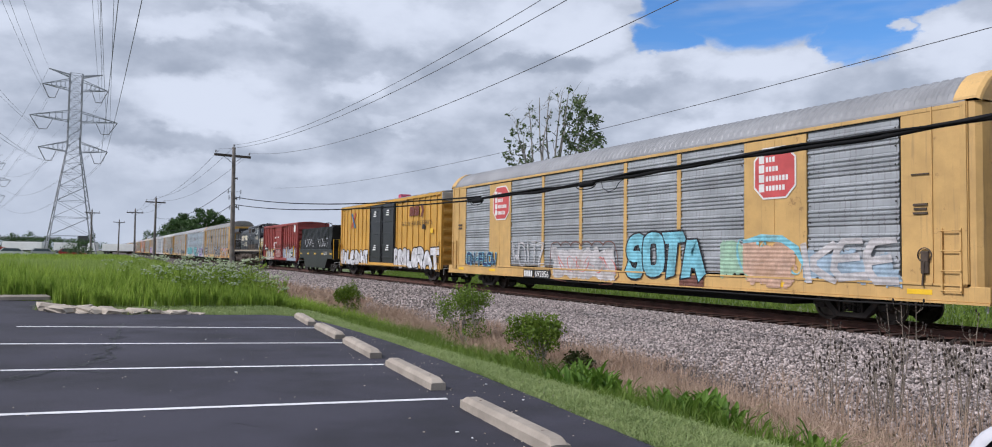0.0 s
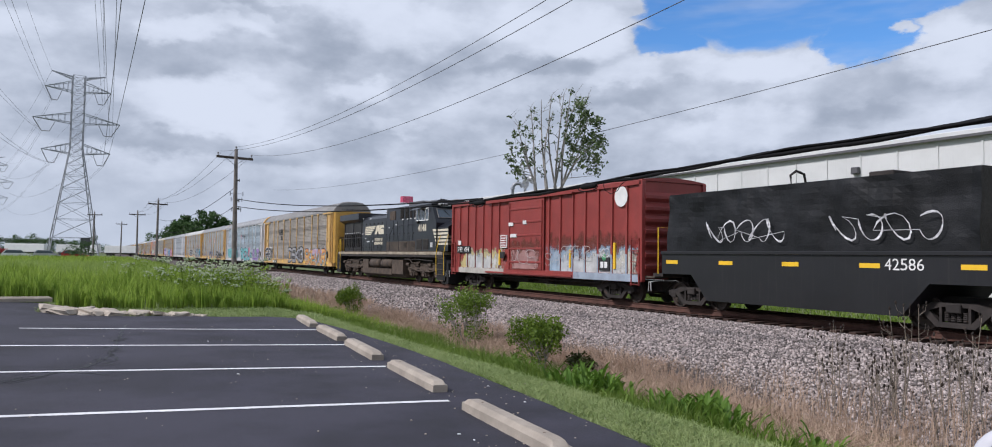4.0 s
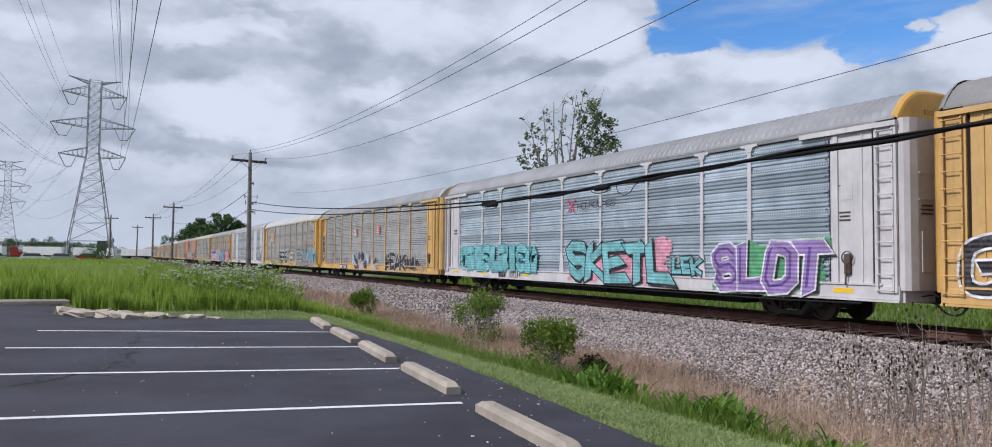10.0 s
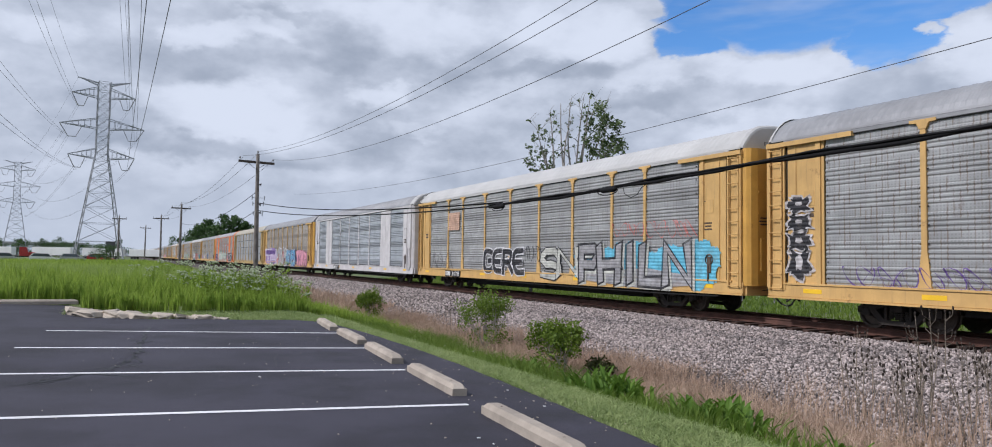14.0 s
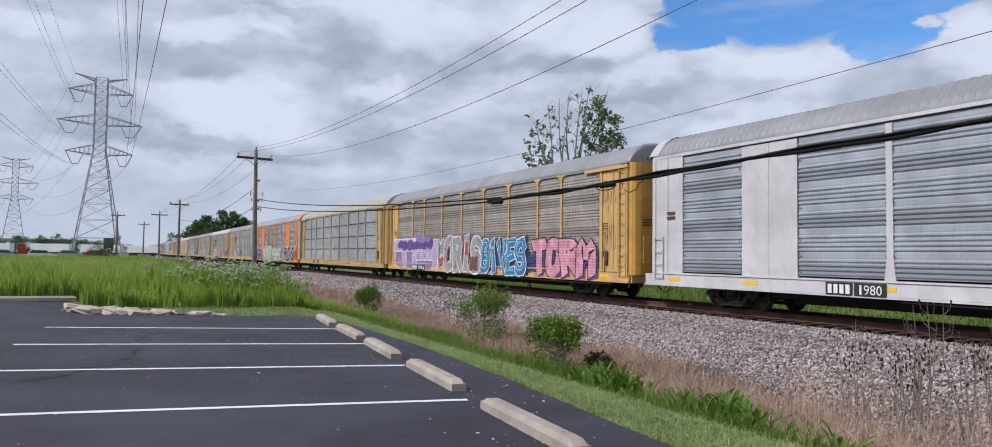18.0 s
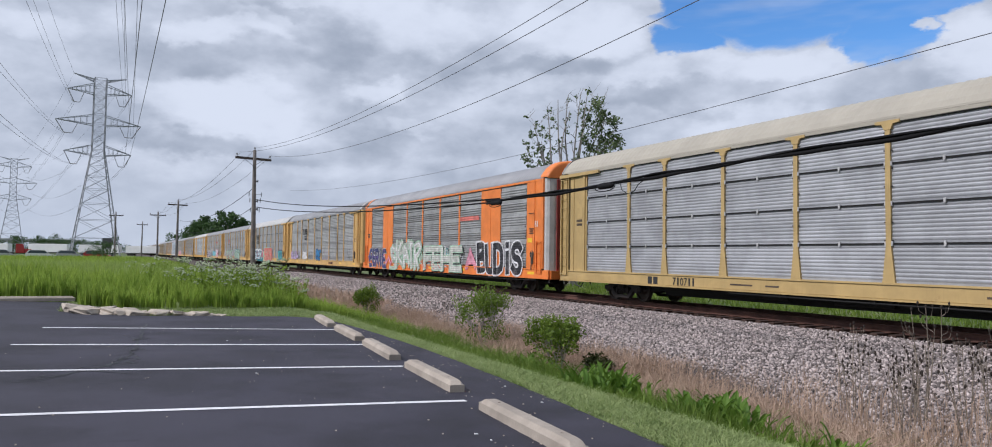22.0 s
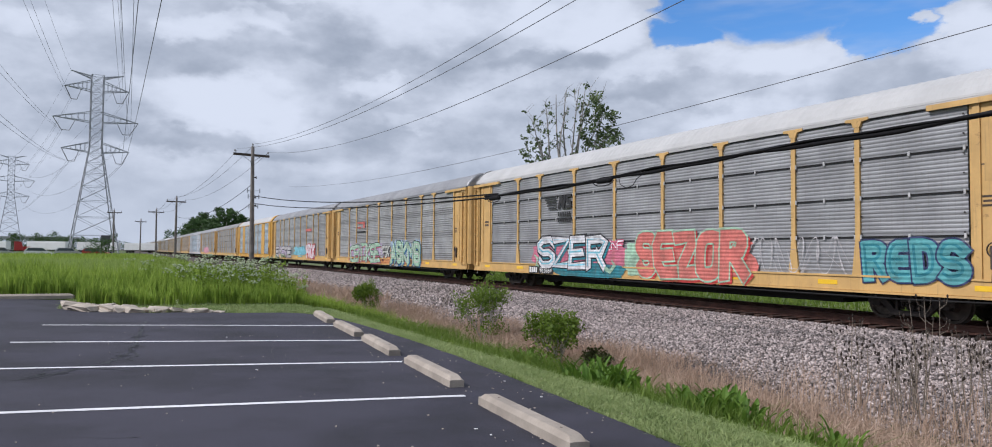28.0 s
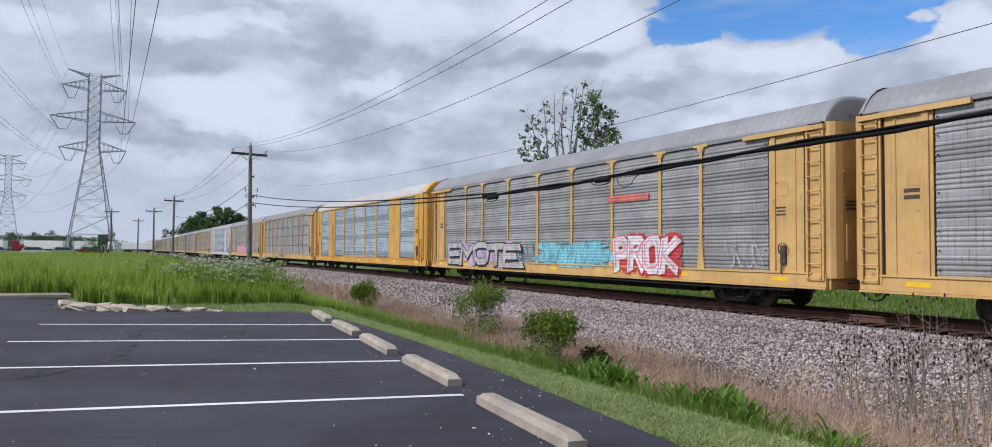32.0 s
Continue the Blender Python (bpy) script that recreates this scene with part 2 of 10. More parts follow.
# ---------------------------------------------------------------- mesh helpers
class Geo:
    """Collects vertices and faces, then becomes one mesh."""

    def __init__(self):
        self.v, self.f = [], []

    def add(self, verts, faces):
        b = len(self.v)
        self.v.extend(tuple(map(float, p)) for p in verts)
        self.f.extend(tuple(i + b for i in q) for q in faces)
        return self

    def box(self, x0, x1, y0, y1, z0, z1, ch=0.0):
        if ch <= 0:
            vs = [(x, y, z) for x in (x0, x1) for y in (y0, y1) for z in (z0, z1)]
            return self.add(vs, [(0, 1, 3, 2), (4, 6, 7, 5), (0, 4, 5, 1), (2, 3, 7, 6), (1, 5, 7, 3)])
        c = min(ch, (x1 - x0) / 2.01, (y1 - y0) / 2.01, (z1 - z0) / 2.01)
        vs, idx = [], {}
        for i, x in enumerate((x0, x1)):
            for j, y in enumerate((y0, y1)):
                for l, z in enumerate((z0, z1)):
                    sx, sy, sz = (c, -c)[i], (c, -c)[j], (c, -c)[l]
                    for a, p in (("x", (x, y + sy, z + sz)), ("y", (x + sx, y, z + sz)), ("z", (x + sx, y + sy, z))):
                        idx[i, j, l, a] = len(vs)
                        vs.append(p)
        fs = []
        for i in (0, 1):
            q = [idx[i, j, l, "x"] for j, l in ((0, 0), (0, 1), (1, 1), (1, 0))]
            fs.append(q if i == 0 else q[::-1])
            q = [idx[j, i, l, "y"] for j, l in ((0, 0), (1, 0), (1, 1), (0, 1))]
            fs.append(q if i == 0 else q[::-1])
            q = [idx[j, l, i, "z"] for j, l in ((0, 0), (0, 1), (1, 1), (1, 0))]
            fs.append(q if i == 0 else q[::-1])
        for i in (0, 1):
            for j in (0, 1):
                fs.append([idx[i, j, 0, "x"], idx[i, j, 1, "x"], idx[i, j, 1, "y"], idx[i, j, 0, "y"]])
                fs.append([idx[i, 0, j, "x"], idx[i, 1, j, "x"], idx[i, 1, j, "z"], idx[i, 0, j, "z"]])
                fs.append([idx[0, i, j, "y"], idx[1, i, j, "y"], idx[1, i, j, "z"], idx[0, i, j, "z"]])
                for l in (0, 1):
                    fs.append([idx[i, j, l, "x"], idx[i, j, l, "y"], idx[i, j, l, "z"]])
        return self.add(vs, fs)

    def prism(self, poly, axis, a, b):
        """A polygon given in the other two axes (in x, y, z order), drawn out from a to b along an axis."""
        n = len(poly)

        def put(p, t):
            return {"x": (t, *p), "y": (p[0], t, p[1]), "z": (*p, t)}[axis]
        vs = [put(p, a) for p in poly] + [put(p, b) for p in poly]
        return self.add(vs, [tuple(range(n))[::-1], tuple(range(n, 2 * n))] + [(i, (i + 1) % n, n + (i + 1) % n, n + i) for i in range(n)])

    def tube(self, p, q, r, r2=None, n=8, caps=True):
        p, q = Vector(p), Vector(q)
        r2 = r if r2 is None else r2
        z = (q - p).normalized()
        x = z.orthogonal().normalized()
        y = z.cross(x)
        vs = [c + (x * math.cos(2 * math.pi * i / n) + y * math.sin(2 * math.pi * i / n)) * s for c, s in ((p, r), (q, r2)) for i in range(n)]
        fs = [(i, (i + 1) % n, n + (i + 1) % n, n + i) for i in range(n)]
        if caps:
            fs += [tuple(range(n))[::-1], tuple(range(n, 2 * n))]
        return self.add(vs, fs)

    def path(self, pts, r, n=6):
        return self.hose(pts, r, n)

    def hose(self, pts, r, n=6):
        """One continuous tube along a row of points."""
        pts = [Vector(p) for p in pts]
        vs = []
        for i, p in enumerate(pts):
            z = (pts[min(i + 1, len(pts) - 1)] - pts[max(i - 1, 0)]).normalized()
            x = z.cross(Vector((0, 0, 1)))
            x = x.normalized() if x.length > 1e-3 else Vector((1, 0, 0))
            y = z.cross(x)
            vs += [p + (x * math.cos(2 * math.pi * k / n) + y * math.sin(2 * math.pi * k / n)) * r for k in range(n)]
        m = len(pts)
        fs = [(i * n + k, i * n + (k + 1) % n, (i + 1) * n + (k + 1) % n, (i + 1) * n + k) for i in range(m - 1) for k in range(n)]
        return self.add(vs, fs + [tuple(range(n))[::-1], tuple(range((m - 1) * n, m * n))])

    def lathe(self, prof, axis="x", n=24, at=(0, 0, 0)):
        """A profile of (along, radius) turned about an axis through a point."""
        vs = []
        for a, r in prof:
            for i in range(n):
                c, s = r * math.cos(2 * math.pi * i / n), r * math.sin(2 * math.pi * i / n)
                p = {"x": (a, c, s), "y": (c, a, s), "z": (c, s, a)}[axis]
                vs.append((p[0] + at[0], p[1] + at[1], p[2] + at[2]))
        fs = [(j * n + i, j * n + (i + 1) % n, (j + 1) * n + (i + 1) % n, (j + 1) * n + i) for j in range(len(prof) - 1) for i in range(n)]
        return self.add(vs, fs)

    def mesh(self, name, mat, smooth=False):
        me = bpy.data.meshes.new(name)
        me.from_pydata(self.v, [], self.f)
        me.materials.append(mat)
        if smooth:
            me.polygons.foreach_set("use_smooth", [True] * len(me.polygons))
        me.update()
        return me


def fast_mesh(name, verts, quads, mat, size=4):
    """A mesh from arrays: verts (n, 3) and faces (m, size)."""
    me = bpy.data.meshes.new(name)
    me.vertices.add(len(verts))
    me.vertices.foreach_set("co", np.asarray(verts, np.float32).ravel())
    me.loops.add(quads.size)
    me.loops.foreach_set("vertex_index", np.asarray(quads, np.int32).ravel())
    me.polygons.add(len(quads))
    me.polygons.foreach_set("loop_start", np.arange(0, quads.size, size, dtype=np.int32))
    me.materials.append(mat)
    me.update(calc_edges=True)
    me.validate()
    return me


def thing(name, label, category, at=None, group="", kind=""):
    ob = tagged(new(name), label, category, group, kind)
    ob.empty_display_size = 0.1
    if at is not None:
        ob.matrix_basis = at
    return ob


def part(name, geo, mat, parent, label="", at=None, smooth=False):
    me = geo if isinstance(geo, bpy.types.Mesh) else geo.mesh(name, mat, smooth)
    ob = new(name, me)
    ob.parent = parent
    if at is not None:
        ob.matrix_basis = at
    if label:
        ob["label"] = label
    return ob


def solid(name, geo, mat, label, category="", kind="", group="", smooth=False, at=None):
    me = geo if isinstance(geo, bpy.types.Mesh) else geo.mesh(name, mat, smooth)
    ob = tagged(new(name, me), label, category, group, kind)
    if at is not None:
        ob.matrix_basis = at
    return ob


KEPT = {}


def kept(key, make, mat, smooth=False):
    """A mesh that alike pieces share."""
    k = (key, mat.name)
    if k not in KEPT:
        KEPT[k] = make().mesh(key, mat, smooth)
    return KEPT[k]


# glyphs of the built-in font, as flat meshes of several weights
GLYPHS = {}


def load_glyphs(chars, weights):
    made = []
    for ch in chars:
        for wt in weights:
            cu = bpy.data.curves.new("glyph", "FONT")
            cu.body, cu.size, cu.offset, cu.resolution_u = ch, 1.0, wt, 3
            made.append((ch, wt, new("glyph", cu)))
    dg = bpy.context.evaluated_depsgraph_get()
    dg.update()
    for ch, wt, ob in made:
        me = bpy.data.meshes.new_from_object(ob.evaluated_get(dg))
        GLYPHS[ch, wt] = ([tuple(v.co) for v in me.vertices], [tuple(p.vertices) for p in me.polygons])
        bpy.data.meshes.remove(me)
    for ch, wt, ob in made:
        cu = ob.data
        bpy.data.objects.remove(ob)
        bpy.data.curves.remove(cu)


load_glyphs("ABCDEFGHIJKLMNOPQRSTUVWXYZ0123456789.", (0.0, 0.035, 0.06, 0.085, 0.115))
# ---------------------------------------------------------------- ground
LOT_TILT_X, LOT_TILT_Y = -0.0317, 0.0070
LOT_TURN = radians(4.4716)


def lot_z(x, y):
    return LOT_TILT_X * x + LOT_TILT_Y * y


def smooth(e0, e1, x):
    t = np.clip((np.asarray(x, float) - e0) / (e1 - e0), 0, 1)
    return t * t * (3 - 2 * t)


def ground_z(x, y):
    """Height of the ground: the lot's plane, a grassy bank, a ditch, the bed of the line, and flat land beyond."""
    x, y = np.asarray(x, float), np.asarray(y, float)
    lot = np.clip(LOT_TILT_X * np.clip(x, -30, 6) + LOT_TILT_Y * np.clip(y, -20, 24), -0.3, 0.6)
    lot = lot * (1 - smooth(30, 90, y)) * (1 - smooth(20, 60, -x))
    bank = np.interp(x, [5.0, 5.75, 6.1, 6.8, 8.2, 10.3, 11.6, 16.3, 20.7, 23.0, 27.0, 37.0, 70.0], [-0.10, -0.17, -0.25, -0.50, -0.92, -1.20, -1.08, -0.31, -0.31, -0.85, -0.60, 0.05, 0.05])
    bank = bank + 0.05 * np.sin(y * 0.55 + x) * smooth(7, 9, x) * (1 - smooth(11, 12, x))
    k = smooth(4.6, 5.4, x)
    return lot * (1 - k) + bank * k


def grid_mesh(name, xs, ys, mat, drop=0.0):
    gx, gy = np.meshgrid(xs, ys, indexing="ij")
    gz = ground_z(gx, gy) - drop
    verts = np.stack([gx, gy, gz], -1).reshape(-1, 3)
    a = np.arange(len(xs) * len(ys)).reshape(len(xs), len(ys))
    q = np.stack([a[:-1, :-1], a[1:, :-1], a[1:, 1:], a[:-1, 1:]], -1).reshape(-1, 4)
    return fast_mesh(name, verts, q, mat)


def graded(lo, hi, n0, n1, step):
    """Even steps between n0 and n1, widening steps out to lo and hi."""
    mid = list(np.arange(n0, n1 + 1e-6, step))
    s, v, right = step, n1, []
    while v < hi:
        s *= 1.35
        v += s
        right.append(min(v, hi))
    s, v, left = step, n0, []
    while v > lo:
        s *= 1.35
        v -= s
        left.append(max(v, lo))
    return np.array(left[::-1] + mid + right)


ground_mat = material("meadow_soil", (0.075, 0.115, 0.028), rough=0.9, var=0.35, scale=0.6, grain=14.0, bump=0.6, alt=(0.11, 0.13, 0.045))
solid("ground", grid_mesh("ground", graded(-1500, 1500, -6, 26, 0.4), graded(-300, 3500, 0, 48, 0.5), ground_mat, 0.05), ground_mat,
      "green grassy ground falling to a ditch beside the railway", "ground", "structure")

# asphalt lot, with a bay on its far left corner
asphalt = material("asphalt", (0.026, 0.0245, 0.038), rough=0.84, var=0.36, scale=0.9, grain=120.0, bump=0.25, alt=(0.036, 0.034, 0.050), dirt_amount=0.55, dirt=(0.018, 0.017, 0.025), rust=0.35, rust_color=(0.046, 0.045, 0.058))
EDGE = [(4.35, -25), (4.42, 3.0), (4.55, 5.5), (4.71, 7.25), (4.84, 9.0), (4.98, 11.1), (5.02, 13.5), (4.94, 16.6), (4.78, 18.3), (4.50, 19.15),
        (3.9, 19.5), (2.8, 19.35), (1.7, 19.6), (0.8, 19.3), (-0.3, 19.7), (-0.75, 20.2), (-0.95, 21.2), (-0.98, 23.6), (-30, 26.5), (-30, -25)]


def lot_surface():
    g = Geo()
    n = len(EDGE)
    # finer edge with small unevenness
    pts = []
    for i in range(n):
        a, b = Vector(EDGE[i]), Vector(EDGE[(i + 1) % n])
        steps = max(1, min(14, int((b - a).length / 0.5)))
        for j in range(steps):
            p = a.lerp(b, j / steps)
            o = 0.03 * noise.noise((p.x * 2.1, p.y * 2.1, 0.3)) if 2 < p.y < 24 and p.x > -2 else 0
            pts.append((p.x + o, p.y + o))
    top = [(x, y, lot_z(x, y)) for x, y in pts]
    m = len(top)
    g.add(top + [(x, y, z - 0.09) for x, y, z in top], [tuple(range(m))[::-1] if False else tuple(range(m))] + [(i, m + i, m + (i + 1) % m, (i + 1) % m) for i in range(m)])
    return g


solid("parking_lot", lot_surface(), asphalt, "dark smooth sealed asphalt parking lot surface", "pavement", "structure")


def lot_point(u, q, dz=0.0):
    """u along the row of wheel stops, q across it, in metres from the eye's foot."""
    c, s = math.cos(LOT_TURN), math.sin(LOT_TURN)
    x, y = q * c + u * s, u * c - q * s
    return (x, y, lot_z(x, y) + dz)


def lot_pose(u, q, turn=0.0):
    n = Vector((-LOT_TILT_X, -LOT_TILT_Y, 1)).normalized()
    rot = Vector((0, 0, 1)).rotation_difference(n).to_matrix().to_4x4()
    return Matrix.Translation(lot_point(u, q)) @ rot @ pose(0, 0, 0, 0, 0, -math.degrees(LOT_TURN) + turn)


line_paint = material("white_line_paint", (0.74, 0.74, 0.75), rough=0.7, var=0.10, scale=5.0, grain=90.0, bump=0.2, dirt_amount=0.15, dirt=(0.3, 0.3, 0.31))


def painted_line(u, q0, q1, wide=0.10):
    g = Geo()
    n = 40
    rnd = random.Random(int(u * 100))
    vs = []
    for i in range(n + 1):
        q = q0 + (q1 - q0) * i / n
        for s in (-1, 1):
            vs.append(lot_point(u + s * (wide / 2 + rnd.uniform(-0.004, 0.004)), q, 0.005))
    g.add(vs, [(2 * i, 2 * i + 2, 2 * i + 3, 2 * i + 1) for i in range(n)])
    return g


for k in range(-2, 4):
    solid("parking_line", painted_line(8.135 + 2.739 * k, -2.50, 3.03), line_paint, "white painted parking stall line on asphalt", "road marking", "structure", "stall lines")

# cracks in the sealed surface, each with short side cracks
crack_mat = material("crack_filler", (0.008, 0.008, 0.010), rough=0.6, var=0.2)
rnd = random.Random(3)


def crack(line, wide):
    """A ragged crack along points (u, q): many short legs, uneven width."""
    pts = []
    for (u0, q0), (u1, q1) in zip(line, line[1:]):
        n = max(3, int(math.hypot(u1 - u0, q1 - q0) / 0.11))
        for i in range(n):
            f = i / n
            pts.append((u0 + (u1 - u0) * f + rnd.gauss(0, 0.03), q0 + (q1 - q0) * f + rnd.gauss(0, 0.022)))
    g, vs = Geo(), []
    for i, (u, q) in enumerate(pts):
        a, b = pts[max(0, i - 1)], pts[min(len(pts) - 1, i + 1)]
        m = math.hypot(b[0] - a[0], b[1] - a[1]) or 1
        k = wide * rnd.uniform(0.3, 1.0) * (0.2 if i in (0, len(pts) - 1) else 1)
        nu, nq = -(b[1] - a[1]) / m * k, (b[0] - a[0]) / m * k
        vs += [lot_point(u - nu, q - nq, 0.003), lot_point(u + nu, q + nq, 0.003)]
    g.add(vs, [(2 * i, 2 * i + 2, 2 * i + 3, 2 * i + 1) for i in range(len(pts) - 1)])
    solid("asphalt_crack", g, crack_mat, "thin dark ragged crack in the asphalt", "crack", "structure")
    return pts


main = crack([(17.3, -0.76), (15.3, -0.74), (13.6, -0.72), (12.4, -0.74), (11.5, -0.86), (11.0, -1.08), (10.6, -1.31), (10.2, -1.55), (9.9, -1.9)], 0.036)
crack([(10.6, -1.7), (10.85, -1.27), (10.7, -0.9), (10.45, -0.5)], 0.030)
crack([(12.4, -0.74), (11.9, -0.60), (11.6, -0.75), (11.3, -0.58)], 0.034)
for k in range(26):
    u, q = main[int(len(main) * (0.35 + 0.6 * rnd.random()))]
    crack([(u, q), (u + rnd.uniform(-0.25, 0.25), q + rnd.uniform(-0.22, 0.22)), (u + rnd.uniform(-0.4, 0.4), q + rnd.uniform(-0.3, 0.3))], 0.017)
crack([(7.4, 0.6), (7.25, 0.72), (7.15, 0.86)], 0.006)
crack([(7.0, -0.9), (6.9, -0.5), (6.95, -0.2)], 0.006)
crack([(13.4, 1.44), (12.4, 1.30), (11.2, 1.2)], 0.005)

concrete = material("cast_concrete", (0.36, 0.315, 0.26), rough=0.85, var=0.16, scale=2.2, grain=60.0, bump=0.35, dirt_amount=0.22, dirt=(0.24, 0.20, 0.16))


def wheel_stop_geo(length=2.08):
    """A cast stop: trapezoid section, bevelled ends, a worn lower edge."""
    g = Geo()
    prof = [(-0.10, 0.0), (-0.10, 0.085), (-0.062, 0.135), (0.062, 0.135), (0.10, 0.085), (0.10, 0.0)]
    rnd = random.Random(4)
    n, L = 24, length / 2
    rings = []
    for i in range(n + 1):
        y = -L + length * i / n
        e = min(y + L, L - y)
        cut = max(0.0, 0.10 - e) / 0.10
        ring = []
        for x, z in prof:
            zz = min(z, 0.135 - cut * 0.045)
            wob = rnd.uniform(-0.004, 0.004) if z == 0 else rnd.uniform(-0.0015, 0.0015)
            ring.append((x * (1 - 0.05 * cut) + wob, y, zz))
        rings.append(ring)
    vs = [p for r in rings for p in r]
    m = len(prof)
    fs = [(i * m + j, (i + 1) * m + j, (i + 1) * m + (j + 1) % m, i * m + (j + 1) % m) for i in range(n) for j in range(m)]
    fs += [tuple(range(m)), tuple(range(n * m, n * m + m))[::-1]]
    return g.add(vs, fs)


stop_mesh = wheel_stop_geo().mesh("wheel_stop", concrete)
pin_mat = material("rusty_pin", (0.10, 0.06, 0.04), rough=0.8)
for u, q, turn in ((6.60, 3.10, 0.4), (9.72, 3.12, 0.0), (12.58, 3.10, -0.5), (15.26, 3.09, 0.5), (17.95, 3.06, -0.9)):
    ob = solid("wheel_stop", stop_mesh, concrete, "tan cast concrete wheel stop at the head of a stall", "wheel stop", group="row of wheel stops", at=lot_pose(u, q, turn))
    for s in (-0.7, 0.7):
        part("pin", kept("stop_pin", lambda: Geo().lathe([(0.130, 0.0), (0.137, 0.012), (0.137, 0.013), (0.130, 0.016)], "z", 10), pin_mat), pin_mat, ob, at=Matrix.Translation((0, s, 0)))
far_stop = wheel_stop_geo(2.3).mesh("wheel_stop_far", concrete)
for x in (-2.15, -4.65):
    solid("wheel_stop", far_stop, concrete, "pale concrete wheel stop before the tall grass", "wheel stop", group="far wheel stops",
          at=Matrix.Translation((x, 23.75 - (x + 2.15) * 0.1, lot_z(x, 23.7))) @ pose(0, 0, 0, 0, 0, 84))

# ---------------------------------------------------------------- the railway line
# bed colour is darkened to hold the shade between the loose stones
ballast_mat = material("ballast_bed", (0.085, 0.070, 0.064), rough=0.95, var=0.45, scale=9.0, grain=22.0, bump=1.0, dirt_amount=0.3, dirt=(0.12, 0.10, 0.09))
solid("ballast_bed", grid_mesh("ballast_bed", np.concatenate([np.linspace(11.3, 25.2, 40)]), graded(-120, 3000, 2, 60, 0.5), ballast_mat, -0.02), ballast_mat,
      "grey crushed stone ballast bed of the railway", "ballast", "structure")

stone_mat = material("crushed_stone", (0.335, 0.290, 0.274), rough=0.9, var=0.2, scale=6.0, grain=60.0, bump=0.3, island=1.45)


def stones(n, x0, x1, y0, y1, s0, s1, seed):
    r = np.random.default_rng(seed)
    x, y = r.uniform(x0, x1, n), y0 + (y1 - y0) * r.uniform(0, 1, n)
    toe = 12.25 - 1.2 * (1 - smooth(8.0, 11.5, y)) - 0.5 * smooth(19, 26, y) + 0.3 * np.sin(y * 0.8) * np.sin(y * 0.33 + 1) + r.normal(0, 0.28, n)
    ok = x > toe
    x, y = x[ok], y[ok]
    n = len(x)
    z = ground_z(x, y) + r.uniform(0.0, 0.05, n)
    base = np.array([(a, b, c) for a in (-1, 1) for b in (-1, 1) for c in (-1, 1)], float)
    v = base[None] * r.uniform(0.45, 1.0, (n, 8, 3)) * r.uniform(s0, s1, (n, 1, 1)) * r.uniform(0.6, 1.2, (n, 1, 3))
    a, b = r.uniform(0, 6.28, n), r.uniform(-0.9, 0.9, n)
    ca, sa, cb, sb = np.cos(a), np.sin(a), np.cos(b), np.sin(b)
    vx = v[..., 0] * cb[:, None] + v[..., 2] * sb[:, None]
    vz = -v[..., 0] * sb[:, None] + v[..., 2] * cb[:, None]
    vv = np.stack([vx * ca[:, None] - v[..., 1] * sa[:, None], vx * sa[:, None] + v[..., 1] * ca[:, None], vz], -1)
    vv += np.stack([x, y, z], -1)[:, None]
    q = np.array([(0, 1, 3, 2), (4, 6, 7, 5), (0, 4, 5, 1), (2, 3, 7, 6), (0, 2, 6, 4), (1, 5, 7, 3)])
    quads = (q[None] + np.arange(n)[:, None, None] * 8).reshape(-1, 4)
    return fast_mesh("ballast_stones", vv.reshape(-1, 3), quads, stone_mat)


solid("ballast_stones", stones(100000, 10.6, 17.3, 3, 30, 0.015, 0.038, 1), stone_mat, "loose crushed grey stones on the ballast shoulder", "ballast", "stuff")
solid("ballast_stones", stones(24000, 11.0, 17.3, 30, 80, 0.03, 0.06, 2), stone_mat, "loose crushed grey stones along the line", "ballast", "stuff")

rail_mat = material("rusty_rail", (0.105, 0.048, 0.034), rough=0.8, var=0.25, scale=2.0, grain=60.0, bump=0.2)
tie_mat = material("creosote_tie", (0.052, 0.029, 0.021), rough=0.9, var=0.3, scale=3.0, grain=30.0, bump=0.5)
dark_bed_mat = material("dark_brown_ballast", (0.042, 0.030, 0.025), rough=0.9, var=0.4, scale=7.0, grain=24.0, bump=1.0)
solid("stained_ballast", grid_mesh("stained_ballast", np.linspace(17.35, 19.75, 9), graded(-120, 1500, 2, 60, 0.5), dark_bed_mat, -0.026), dark_bed_mat,
      "dark brown ballast between the rails", "ballast", "structure")
track = thing("railway_track", "rusty steel rails on dark wooden ties in ballast", "railway track", kind="structure")
RAIL_PROF = [(-0.075, 0.0), (-0.075, 0.012), (-0.012, 0.035), (-0.010, 0.125), (-0.036, 0.138), (-0.036, 0.168), (-0.028, 0.175), (0.028, 0.175), (0.036, 0.168), (0.036, 0.138),
             (0.010, 0.125), (0.012, 0.035), (0.075, 0.012), (0.075, 0.0)]
for s in (-0.755, 0.755):
    part("rail", Geo().prism([(TRACK_X + s + x, RAIL_Z - 0.175 + z) for x, z in RAIL_PROF], "y", -120, 2600), rail_mat, track)
TIE_TOP = RAIL_Z - 0.19
tie_geo = Geo().box(-1.30, 1.30, -0.11, 0.11, -0.17, 0.0, 0.012).mesh("tie", tie_mat)
rnd = random.Random(7)
for i in range(240):
    y = -8 + i * 0.54
    part("tie", tie_geo, tie_mat, track, at=pose(TRACK_X + rnd.uniform(-0.03, 0.03), y + rnd.uniform(-0.02, 0.02), TIE_TOP, 0, 0, rnd.uniform(-0.6, 0.6)))
far_ties = Geo()
